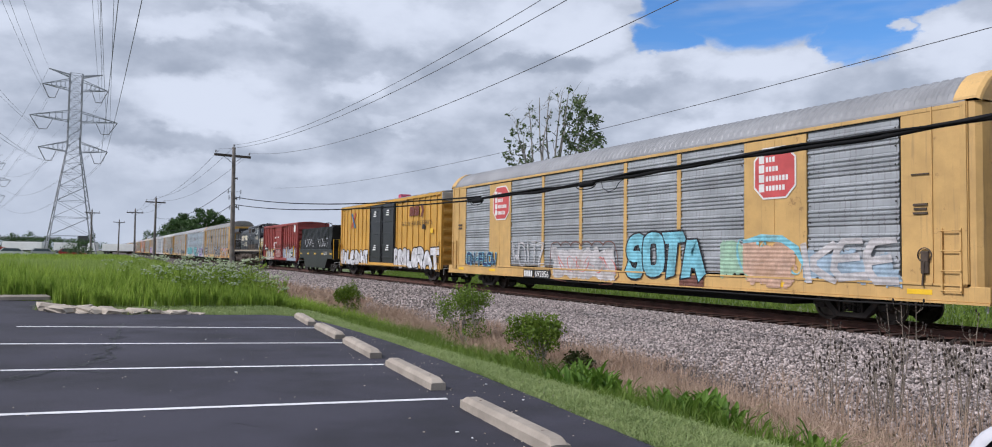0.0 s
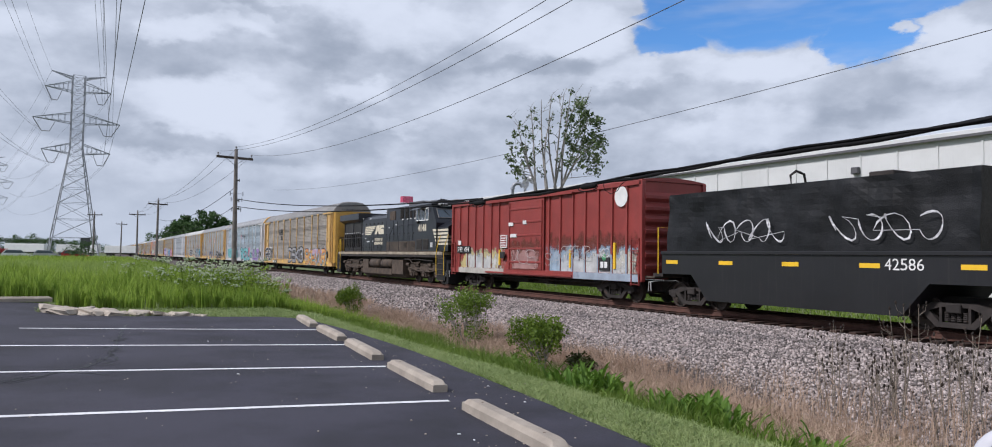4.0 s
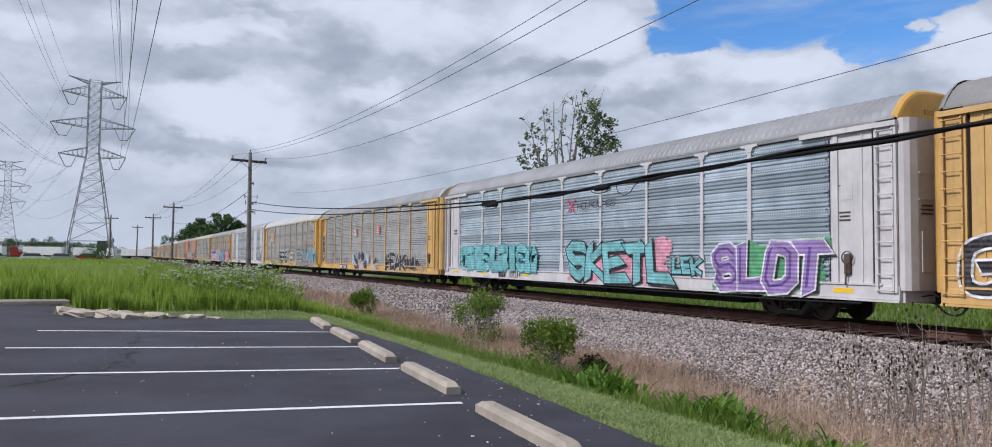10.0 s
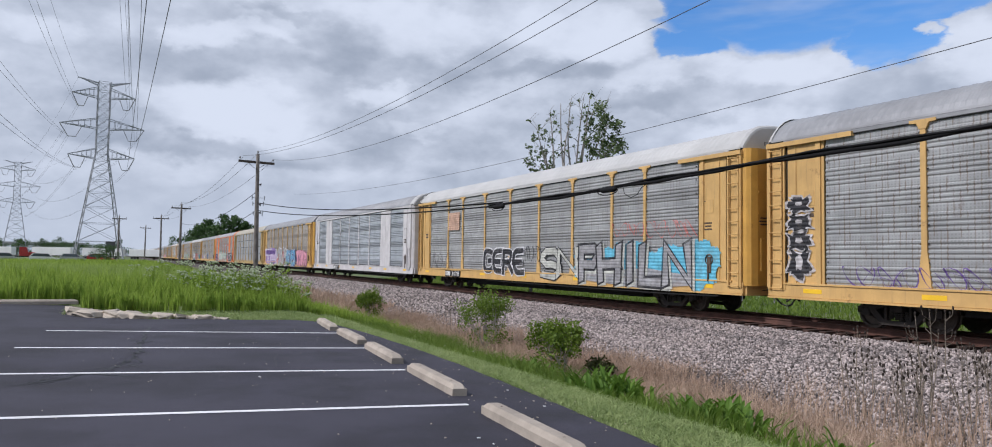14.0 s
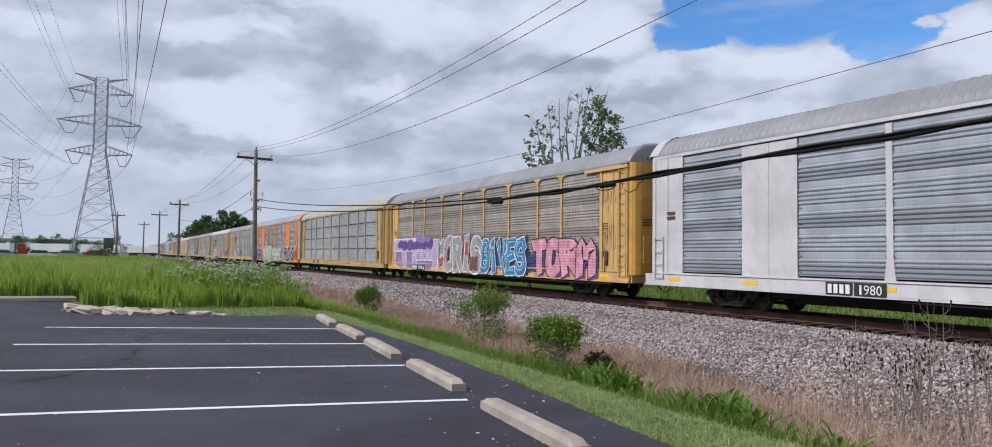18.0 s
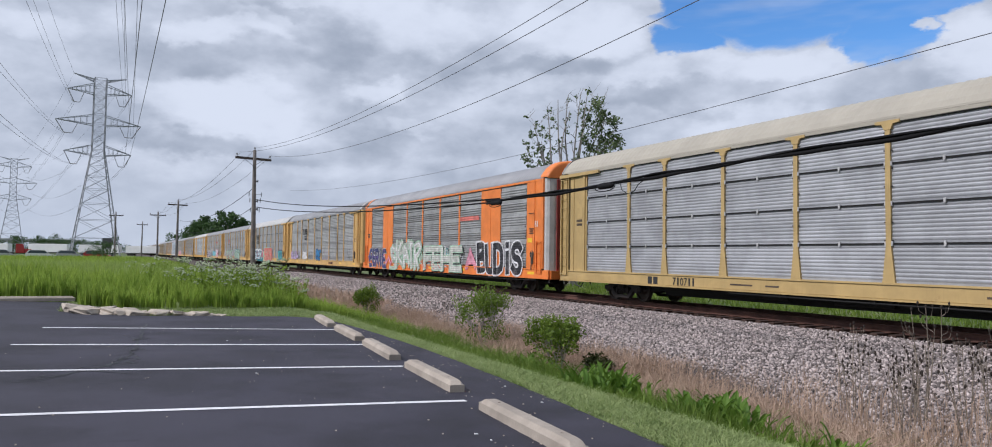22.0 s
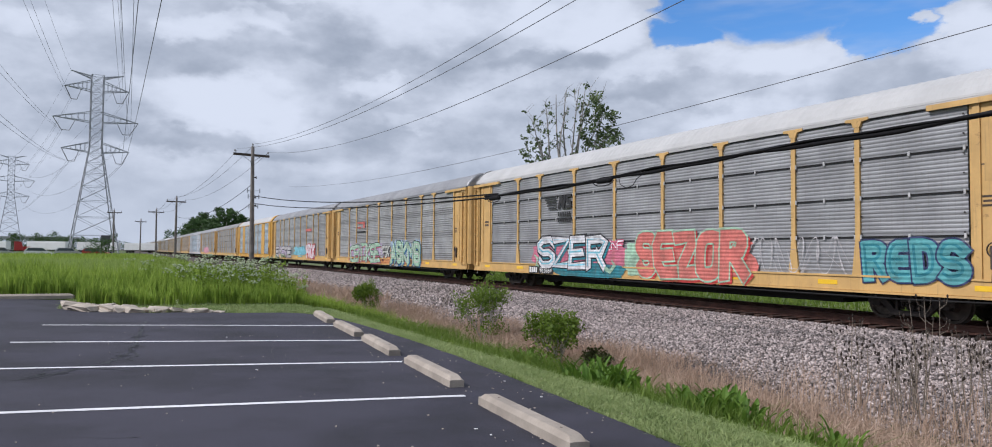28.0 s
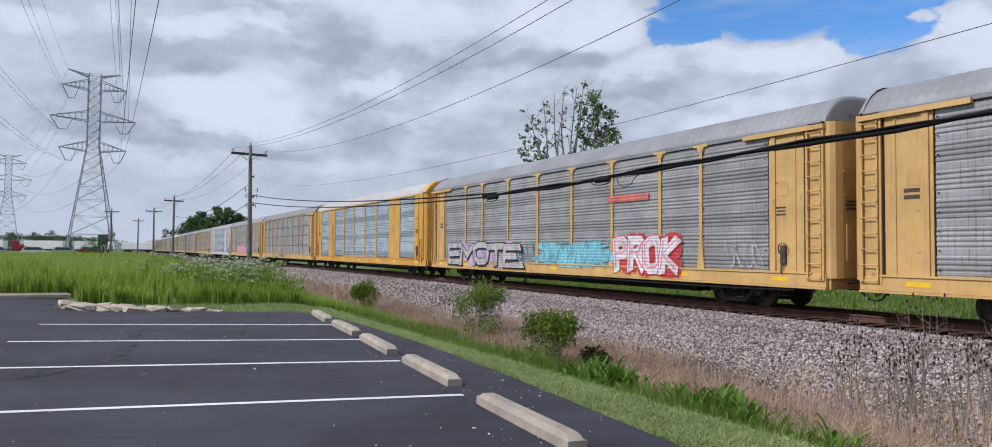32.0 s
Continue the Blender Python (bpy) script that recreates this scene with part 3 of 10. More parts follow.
for i in range(700):
    y = -8 + (240 + i) * 0.54
    far_ties.box(TRACK_X - 1.3, TRACK_X + 1.3, y - 0.11, y + 0.11, TIE_TOP - 0.17, TIE_TOP)
tagged(part("far_ties", far_ties, tie_mat, track), kind="stuff")
plates = Geo()
for i in range(110):
    for s in (-0.755, 0.755):
        y = -6 + i * 0.54
        plates.box(TRACK_X + s - 0.18, TRACK_X + s + 0.18, y - 0.09, y + 0.09, TIE_TOP, TIE_TOP + 0.014)
tagged(part("tie_plates", plates, rail_mat, track), kind="stuff")

# ---------------------------------------------------------------- train: paints
YELLOW = hex_paint("yellow_car_paint", (0.575, 0.365, 0.130), streak=0.38, rust=0.5)
DEEP_YELLOW = hex_paint("golden_car_paint", (0.58, 0.325, 0.06), streak=0.3, rust=0.3)
CREAM = hex_paint("cream_car_paint", (0.435, 0.31, 0.125), streak=0.2, rust=0.2)
ORANGE = hex_paint("orange_car_paint", (0.72, 0.20, 0.035), streak=0.22, rust=0.25)
WHITE = hex_paint("white_car_paint", (0.56, 0.545, 0.55), streak=0.25, rust=0.15)
RED = hex_paint("faded_red_paint", (0.255, 0.038, 0.032), streak=0.3, rust=0.35)
BLACK = hex_paint("black_car_paint", (0.016, 0.016, 0.018), streak=0.15, rust=0.05, rough=0.35)
def panel_material(name, color, metal, rough, grime, amount, holes, band=0.7):
    """Ribbed galvanised sheet: rows of small round holes, a dull band in each run of ribs, grime in broken upright lines."""
    m = bpy.data.materials.new(name)
    m.use_nodes = True
    k = Nodes(m.node_tree)
    tc = k.n("ShaderNodeTexCoord")
    info = k.n("ShaderNodeObjectInfo")
    sep = k.n("ShaderNodeSeparateXYZ", {0: (tc, 3)})
    shift = k.n("ShaderNodeVectorMath", {0: (tc, 3), 1: k.n("ShaderNodeCombineXYZ", {0: 0.0, 1: k.math("MULTIPLY", (info, 5), 53.0), 2: 0.0})}, operation="ADD")
    broad = k.noise(shift, 0.9, 5.0, 0.6)
    small = k.noise(shift, 30.0, 3.0, 0.6)
    c = k.mix(k.ramp(broad, 0.3, 0.7), tuple(x * 0.80 for x in color), tuple(min(1, x * 1.13) for x in color))
    # each sheet its own tone
    r = k.math("ADD", k.math("MULTIPLY", (info, 5), 0.22), 0.89)
    c = k.mix(1.0, out(c), k.n("ShaderNodeCombineColor", {0: r, 1: r, 2: r}), "MULTIPLY")
    phase = k.math("FRACT", k.math("MULTIPLY", k.math("SUBTRACT", (sep, 2), 1.11), 1 / 1.3))
    dull = k.math("MULTIPLY", k.math("GREATER_THAN", phase, 0.06), k.math("LESS_THAN", phase, 0.30))
    c = k.mix(k.math("MULTIPLY", dull, band), out(c), tuple(x * 0.55 for x in color))
    uy = k.math("SUBTRACT", k.math("FRACT", k.math("MULTIPLY", (sep, 1), 1 / 0.085)), 0.5)
    uz = k.math("SUBTRACT", k.math("FRACT", k.math("MULTIPLY", (sep, 2), 1 / 0.075)), 0.5)
    rr = k.math("ADD", k.math("MULTIPLY", uy, uy), k.math("MULTIPLY", uz, uz))
    row = k.math("FRACT", k.math("MULTIPLY", k.math("SUBTRACT", (sep, 2), 1.11), 1 / 0.65))
    hole = k.math("MULTIPLY", k.math("LESS_THAN", rr, 0.085), k.math("GREATER_THAN", row, 0.55))
    c = k.mix(k.math("MULTIPLY", hole, holes), out(c), (0.05, 0.05, 0.05))
    line = k.math("LESS_THAN", k.math("FRACT", k.math("MULTIPLY", (sep, 1), 1 / 0.155)), 0.22)
    stretched = k.n("ShaderNodeMapping", {"Vector": shift, "Scale": (1.0, 2.6, 1.3)})
    patchy = k.ramp(k.noise(stretched, 1.7, 5.0, 0.7), 0.42, 0.60)
    c = k.mix(k.math("MULTIPLY", k.math("MULTIPLY", line, patchy), amount), out(c), grime)
    tall = k.n("ShaderNodeMapping", {"Vector": shift, "Scale": (7.0, 7.0, 0.35)})
    c = k.mix(k.math("MULTIPLY", k.ramp(k.noise(tall, 1.6, 5.0, 0.7), 0.52, 0.78), amount * 0.6), out(c), grime)
    c = k.mix(k.math("MULTIPLY", k.ramp(k.noise(shift, 2.1, 8.0, 0.75), 0.60, 0.68), amount * 0.5), out(c), (0.13, 0.07, 0.04))
    normal = k.n("ShaderNodeBump", {"Height": k.math("ADD", broad, k.math("MULTIPLY", small, 0.3)), "Strength": 0.06, "Distance": 0.02})
    ro = k.math("ADD", k.math("MULTIPLY", small, 0.2), rough - 0.1, clamp=True)
    k.n("ShaderNodeOutputMaterial", {0: k.n("ShaderNodeBsdfPrincipled", {"Base Color": out(c), "Roughness": ro, "Metallic": metal, "Normal": normal})})
    MATS[name] = m
    return m


GALV = panel_material("galvanised_panel", (0.345, 0.352, 0.352), 0.25, 0.5, (0.14, 0.115, 0.10), 0.50, 0.12, 0.5)
PALE_PANEL = panel_material("chalky_galvanised_panel", (0.365, 0.375, 0.375), 0.2, 0.5, (0.17, 0.125, 0.095), 0.75, 0.2, 0.25)
TAN_PANEL = panel_material("dusty_tan_panel", (0.325, 0.295, 0.262), 0.1, 0.62, (0.12, 0.095, 0.075), 0.9, 0.25)
BADGE_PANEL = panel_material("streaked_galvanised_panel", (0.385, 0.405, 0.425), 0.25, 0.5, (0.15, 0.13, 0.12), 0.40, 0.0, 0.25)
BLUE_PANEL = panel_material("blueish_galvanised_panel", (0.47, 0.55, 0.62), 0.30, 0.40, (0.20, 0.22, 0.24), 0.25, 0.6)
CLEAN_PANEL = panel_material("clean_galvanised_panel", (0.385, 0.415, 0.45), 0.2, 0.45, (0.20, 0.19, 0.18), 0.2, 0.0)
DULL_PANEL = panel_material("dull_galvanised_panel", (0.335, 0.345, 0.36), 0.2, 0.45, (0.20, 0.19, 0.18), 0.06, 0.0, 0.12)
LAP_PANEL = panel_material("lapped_galvanised_panel", (0.300, 0.306, 0.312), 0.2, 0.5, (0.16, 0.14, 0.125), 0.16, 0.0, 0.15)
ROOF_GREY = material("galvanised_roof", (0.275, 0.28, 0.29), rough=0.55, metal=0.3, var=0.12, scale=0.8, streak=0.0, rust=0.05, bump=0.05)
ROOF_WHITE = material("white_roof", (0.43, 0.43, 0.42), rough=0.6, var=0.08, scale=0.8, rust=0.04, bump=0.05)
ROOF_TAN = material("tan_roof", (0.225, 0.22, 0.215), rough=0.7, var=0.12, scale=0.8, rust=0.08, bump=0.05)
ROOF_CREAM = material("cream_roof", (0.355, 0.33, 0.27), rough=0.7, var=0.07, scale=0.8, rust=0.04, bump=0.05)
STEEL = material("grimy_steel", (0.030, 0.024, 0.021), rough=0.8, var=0.3, scale=3.0, bump=0.2, rust=0.5)
DUST_STEEL = material("dusty_brown_steel", (0.086, 0.062, 0.044), rough=0.85, var=0.3, scale=2.5, bump=0.2, dirt_amount=0.4, dirt=(0.05, 0.04, 0.033))
WHEEL = material("wheel_steel", (0.075, 0.058, 0.048), rough=0.55, metal=0.4, var=0.25, scale=6.0, bump=0.1)
DARK = material("dark_gap", (0.010, 0.010, 0.010), rough=0.9, var=0.1)
RUBBER = material("black_hose", (0.018, 0.018, 0.018), rough=0.6, var=0.1)
REFLECT = material("yellow_reflector", (0.80, 0.50, 0.02), rough=0.4, var=0.05)
PIPE_DULL = material("dull_grey_pipe", (0.22, 0.21, 0.20), rough=0.7, var=0.15)
PIPE_WHITE = material("pale_grey_pipe", (0.45, 0.45, 0.44), rough=0.6, var=0.1)
STENCIL_BLACK = material("black_stencil_paint", (0.02, 0.02, 0.02), rough=0.7, var=0.1)
STENCIL_WHITE = material("white_stencil_paint", (0.72, 0.72, 0.70), rough=0.7, var=0.08)


def spray(name, color, ridge=0.118):
    """Spray paint that has worn thin in patches, so that the steel shows through."""
    m = material("spray_" + name, color, rough=0.6, var=0.14, scale=2.5, bump=0.03, ridge=ridge, streak=0.12)
    tree = m.node_tree
    links = tree.links
    final = next(n for n in tree.nodes if n.bl_idname == "ShaderNodeOutputMaterial")
    paint = final.inputs[0].links[0].from_node
    tc, worn = tree.nodes.new("ShaderNodeTexCoord"), tree.nodes.new("ShaderNodeTexNoise")
    worn.inputs["Scale"].default_value, worn.inputs["Detail"].default_value, worn.inputs["Roughness"].default_value = 2.2, 8.0, 0.72
    span, bare, both = tree.nodes.new("ShaderNodeMapRange"), tree.nodes.new("ShaderNodeBsdfTransparent"), tree.nodes.new("ShaderNodeMixShader")
    for i, v in ((1, 0.42), (2, 0.72), (3, 0.02), (4, 0.55)):
        span.inputs[i].default_value = v
    links.new(tc.outputs[3], worn.inputs["Vector"])
    links.new(worn.outputs[0], span.inputs[0])
    links.new(span.outputs[0], both.inputs[0])
    links.new(paint.outputs[0], both.inputs[1])
    links.new(bare.outputs[0], both.inputs[2])
    links.new(both.outputs[0], final.inputs[0])
    return m


def mist(name, color, thin=0.25, reach=0.30):
    """Old sprayed paint that fades out at its edges and has worn off in runs and flakes."""
    m = material("mist_" + name, color, rough=0.6, var=0.16, scale=2.0, bump=0.03, streak=0.15)
    tree = m.node_tree
    n = Nodes(tree, fresh=False)
    final = next(q for q in tree.nodes if q.bl_idname == "ShaderNodeOutputMaterial")
    paint = final.inputs[0].links[0].from_node
    tc = n.n("ShaderNodeTexCoord")
    at = n.n("ShaderNodeSeparateXYZ", {0: (tc, 0)})
    side = n.math("SUBTRACT", 0.5, n.math("ABSOLUTE", n.math("SUBTRACT", (at, 1), 0.5)))
    edge = n.math("MINIMUM", n.math("MULTIPLY", side, 5.0), n.math("MULTIPLY", n.math("SUBTRACT", 1.0, (at, 2)), 3.2))
    runs = n.n("ShaderNodeMapping", {"Vector": (tc, 3), "Scale": (1.0, 1.5, 1.0)})
    broad, flakes = n.noise(runs, 1.9, 5.0, 0.6), n.noise(runs, 7.0, 7.0, 0.72)
    field = n.math("ADD", n.math("SUBTRACT", edge, reach), n.math("ADD", n.math("MULTIPLY", n.math("SUBTRACT", broad, 0.5), 2.8), n.math("MULTIPLY", n.math("SUBTRACT", flakes, 0.5), 0.6)))
    there = n.math("MULTIPLY", n.ramp(field, -0.28, 0.46), 1.0 - thin)
    both = n.n("ShaderNodeMixShader", {0: there, 1: n.n("ShaderNodeBsdfTransparent"), 2: paint})
    tree.links.new(both.outputs[0], final.inputs[0])
    return m


GALV_PIPE = material("galvanised_pipe", (0.34, 0.36, 0.38), rough=0.5, metal=0.4, var=0.2, scale=3.0)
SPRAY = {n: spray(n, c) for n, c in dict(
    black=(0.015, 0.015, 0.02), white=(0.74, 0.74, 0.76), sky=(0.22, 0.55, 0.66), blue=(0.03, 0.19, 0.42), navy=(0.025, 0.04, 0.12), teal=(0.10, 0.36, 0.38), aqua=(0.20, 0.50, 0.53),
    pink=(0.72, 0.33, 0.42), hot=(0.62, 0.075, 0.16), coral=(0.62, 0.17, 0.14), purple=(0.30, 0.20, 0.46), violet=(0.12, 0.06, 0.26), lilac=(0.52, 0.42, 0.60), green=(0.10, 0.36, 0.16),
    mint=(0.36, 0.56, 0.40), orange=(0.62, 0.26, 0.10), brown=(0.17, 0.07, 0.05), grey=(0.34, 0.34, 0.35), pale=(0.52, 0.50, 0.50), yellow=(0.68, 0.52, 0.14), cyan=(0.14, 0.50, 0.68),
    red=(0.55, 0.05, 0.05), rose=(0.60, 0.17, 0.25), petrol=(0.025, 0.21, 0.26), peach=(0.58, 0.38, 0.28), drab=(0.36, 0.34, 0.32), frost=(0.47, 0.51, 0.58), dusk=(0.34, 0.45, 0.55), straw=(0.56, 0.49, 0.30), chalk=(0.52, 0.53, 0.48)).items()}

SPRAY_FLAT = {n: spray("flat_" + n, c, 0.0) for n, c in dict(black=(0.015, 0.015, 0.02), white=(0.70, 0.70, 0.72), dusk=(0.36, 0.47, 0.56), straw=(0.56, 0.49, 0.30), chalk=(0.52, 0.53, 0.48), brown=(0.19, 0.055, 0.045), pale=(0.50, 0.47, 0.46), yellow=(0.62, 0.50, 0.20)).items()}

MIST = {n: mist(n, c, *k) for n, c, k in (("blue", (0.33, 0.44, 0.55), (0.15, 0.45)), ("white", (0.60, 0.62, 0.63), (0.25, 0.85)), ("ivory", (0.60, 0.57, 0.48), (0.15, 0.45)), ("lemon", (0.58, 0.48, 0.20), (0.20, 0.45)),
                                         ("full", (0.38, 0.47, 0.56), (0.25, -0.3)), ("cream", (0.55, 0.54, 0.48), (0.20, -0.3)), ("rust", (0.16, 0.045, 0.030), (0.35, 0.35)), ("blush", (0.52, 0.30, 0.28), (0.35, 0.55)))}

# how the side's plane maps: f runs back from the car's front end, z up; the near side faces -x


def letters(text, f_left, f_right, z0, z1, x, half, weight=0.075, wild=0.10, seed=0):
    """Letters laid along the near side from f_left to f_right; wild: how far each one leans and swells."""
    g = Geo()
    rnd = random.Random(seed + len(text) * 31)
    n = len(text)
    step = (f_left - f_right) / n
    h = z1 - z0
    for i, ch in enumerate(text):
        a, s1, s2 = rnd.uniform(-1, 1) * wild, rnd.uniform(-1, 1) * wild, rnd.uniform(-1, 1) * wild
        vs, fs = GLYPHS[ch, weight]
        if not vs:
            continue
        xs = [v[0] for v in vs]
        ys = [v[1] for v in vs]
        x0, x1, y0, y1 = min(xs), max(xs), min(ys), max(ys)
        fat = 1.0 + (0.26 if wild > 0.02 else -0.14)
        for_w = step * fat if ch not in "I1." else step * 0.36
        moved = []
        for vx, vy, _ in vs:
            u = (vx - x0) / max(1e-6, x1 - x0) - 0.5
            v = (vy - y0) / max(1e-6, y1 - y0) - 0.5
            uu = u * for_w * (1 + s1 * v * 2) + a * v * h * 0.8
            vv = v * h * (1 + s2) + u * h * a * 0.5 + wild * 0.35 * h * math.sin(u * 5 + i * 2.1) * v
            f = f_left - step * (i + 0.5) - uu
            if wild > 0.02:
                k1 = noise.noise((f * 1.7 + seed, vv * 2.2, seed * 0.37))
                k2 = noise.noise((f * 2.1 - seed, vv * 1.6 + 7.0, seed * 0.53))
                f += 0.34 * step * k1 * wild / 0.15
                vv += 0.30 * h * k2 * wild / 0.15
            moved.append((x, -half + f, (z0 + z1) / 2 + vv))
        g.add(moved, [q for q in fs])
    return g


def blob(f0, f1, z0, z1, x, half, seed=0, rough=0.22, n=46, p=0.55):
    """A ragged painted cloud."""
    rnd = random.Random(seed)
    ph = [rnd.uniform(0, 6.28) for _ in range(5)]
    cf, cz, rf, rz = (f0 + f1) / 2, (z0 + z1) / 2, abs(f1 - f0) / 2, (z1 - z0) / 2
    vs = [(x, -half + cf, cz)]
    for i in range(n):
        a = 2 * math.pi * i / n
        k = 1 + rough * (0.5 * math.sin(5 * a + ph[0]) + 0.4 * math.sin(9 * a + ph[1]) + 0.3 * math.sin(14 * a + ph[2]))
        c, s = math.cos(a), math.sin(a)
        vs.append((x, -half + cf - math.copysign(abs(c) ** p, c) * rf * k, cz + math.copysign(abs(s) ** p, s) * rz * k))
    return Geo().add(vs, [(0, 1 + i, 1 + (i + 1) % n) for i in range(n)])


def strokes(f0, f1, z0, z1, x, half, seed=0, count=6, wide=0.05):
    """A loose sprayed tag that nobody can read, drawn in one running line."""
    rnd = random.Random(seed)
    line = []
    for c in range(count):
        f = f0 + (f1 - f0) * (c + 0.2) / count
        d = (f1 - f0) / count
        ph, k = rnd.uniform(0, 6.28), rnd.uniform(0.7, 1.6)
        for i in range(15):
            t = i / 14
            line.append((f + d * (0.5 + 0.75 * math.sin(ph + t * 4.5 * k) * (0.4 + 0.6 * t)), z0 + (z1 - z0) * (0.5 + 0.5 * math.sin(ph * 1.7 + t * 6.0 * k))))
    vs, n = [], len(line)
    for i, (a, b) in enumerate(line):
        p, q = line[max(0, i - 1)], line[min(n - 1, i + 1)]
        dx, dz = q[0] - p[0], q[1] - p[1]
        m = math.hypot(dx, dz) or 1
        joint = i % 15 in (0, 14)
        wv = wide * (0.25 if joint else 0.6 + 0.4 * math.sin(i * 0.9))
        vs += [(x, -half + a - dz / m * wv / 2, b + dx / m * wv / 2), (x, -half + a + dz / m * wv / 2, b - dx / m * wv / 2)]
    return Geo().add(vs, [(2 * i, 2 * i + 1, 2 * i + 3, 2 * i + 2) for i in range(n - 1)])


# letters as strokes on a grid four wide and six high; each pair of figures is one point
STROKES = {"A": "002640 1232", "B": "0006 0636453403 0343413000", "C": "4536160501103041", "D": "0006 062645412000", "E": "46060040 0333", "F": "460600 0333", "G": "45361605011030414323",
           "H": "0006 4046 0343", "I": "2026", "i": "2024 2626", "J": "4641301001", "K": "0006 460340", "L": "060040", "M": "0006234640", "N": "00064046", "O": "160501103041453616",
           "P": "0006 0636453303", "Q": "160501103041453616 2240", "R": "0006 0636453303 2340", "S": "453616050413334241301001", "T": "0646 2026", "U": "060110304146", "V": "062046", "W": "0610233046",
           "X": "0046 0640", "Y": "0623 462320", "Z": "06460040", "n": "00040515252420", ".": "2323"}


def ribbon(line, wide, x, half, tip, lo, hi):
    """A flat stroke along (f, z) points, mitred at its bends; tip: how far slanted ends run out past the last points."""
    n = len(line)
    pts = [list(p) for p in line]
    closed = n > 3 and math.hypot(pts[0][0] - pts[-1][0], pts[0][1] - pts[-1][1]) < 1e-6
    vs = []
    for i, (a, b) in enumerate(pts):
        p, q = pts[i - 1 if i else (n - 2 if closed else 0)], pts[i + 1 if i < n - 1 else (1 if closed else n - 1)]
        d0, d1 = (a - p[0], b - p[1]), (q[0] - a, q[1] - b)
        l0, l1 = math.hypot(*d0) or 0.0, math.hypot(*d1) or 0.0
        if l0 == 0 and l1 == 0:
            d0, l0 = (0.0, 0.01), 0.01
        u0 = (d0[0] / l0, d0[1] / l0) if l0 else (d1[0] / l1, d1[1] / l1)
        u1 = (d1[0] / l1, d1[1] / l1) if l1 else u0
        nx, nz = -(u0[1] + u1[1]), u0[0] + u1[0]
        m = math.hypot(nx, nz)
        if m < 0.35:
            nx, nz, m = -u0[1], u0[0], 1.0
        k = min(1.22, 2.0 / m) * wide / 2
        ends = (not closed) and i in (0, n - 1)
        sx, sz = (u0 if i else (-u1[0], -u1[1])) if ends else (0.0, 0.0)
        for s in (-1, 1):
            run = wide * (0.40 + tip * 0.34 * s * (1 if i else -1)) if ends else 0.0
            vs.append((x, -half + a + s * nx / m * k + sx * run, min(hi, max(lo, b + s * nz / m * k + sz * run))))
    return vs, [(2 * i, 2 * i + 1, 2 * i + 3, 2 * i + 2) for i in range(n - 1)]


def soften(line, times):
    """Round off a line's corners."""
    for _ in range(times):
        if len(line) < 3:
            return line
        closed = line[0] == line[-1]
        row = [] if closed else [line[0]]
        for p, q in zip(line, line[1:]):
            row += [(p[0] * 0.75 + q[0] * 0.25, p[1] * 0.75 + q[1] * 0.25), (p[0] * 0.25 + q[0] * 0.75, p[1] * 0.25 + q[1] * 0.75)]
        line = row + ([row[0]] if closed else [line[-1]])
    return line


def letter_lines(ch, f_left, wide, z0, z1, sw, lean, bend, seed, rounds):
    """The strokes of one letter in (f, z)."""
    r = random.Random(seed)
    tilt, swell, hang = r.uniform(-1, 1) * lean, r.uniform(-1, 1) * lean, r.uniform(-1, 1) * lean * 0.25
    rows = []
    for code in STROKES[ch].split():
        row = []
        for i in range(0, len(code), 2):
            u, v = int(code[i]) / 4 - 0.5, int(code[i + 1]) / 6 - 0.5
            f = f_left - wide / 2 - u * (wide - sw) * (1 + swell * v) - tilt * v * (z1 - z0) * 0.5
            z = (z0 + z1) / 2 + (v + hang) * (z1 - z0 - sw) * (1 + 0.3 * swell * u) + 0.12 * lean * u * (z1 - z0)
            f += bend * wide * noise.noise((u * 2.3 + seed, v * 2.3, 0.7))
            z += bend * (z1 - z0) * 0.6 * noise.noise((u * 2.3, v * 2.3 + seed, 4.1))
            row.append((f, z))
        rows.append(soften(row, rounds))
    return rows


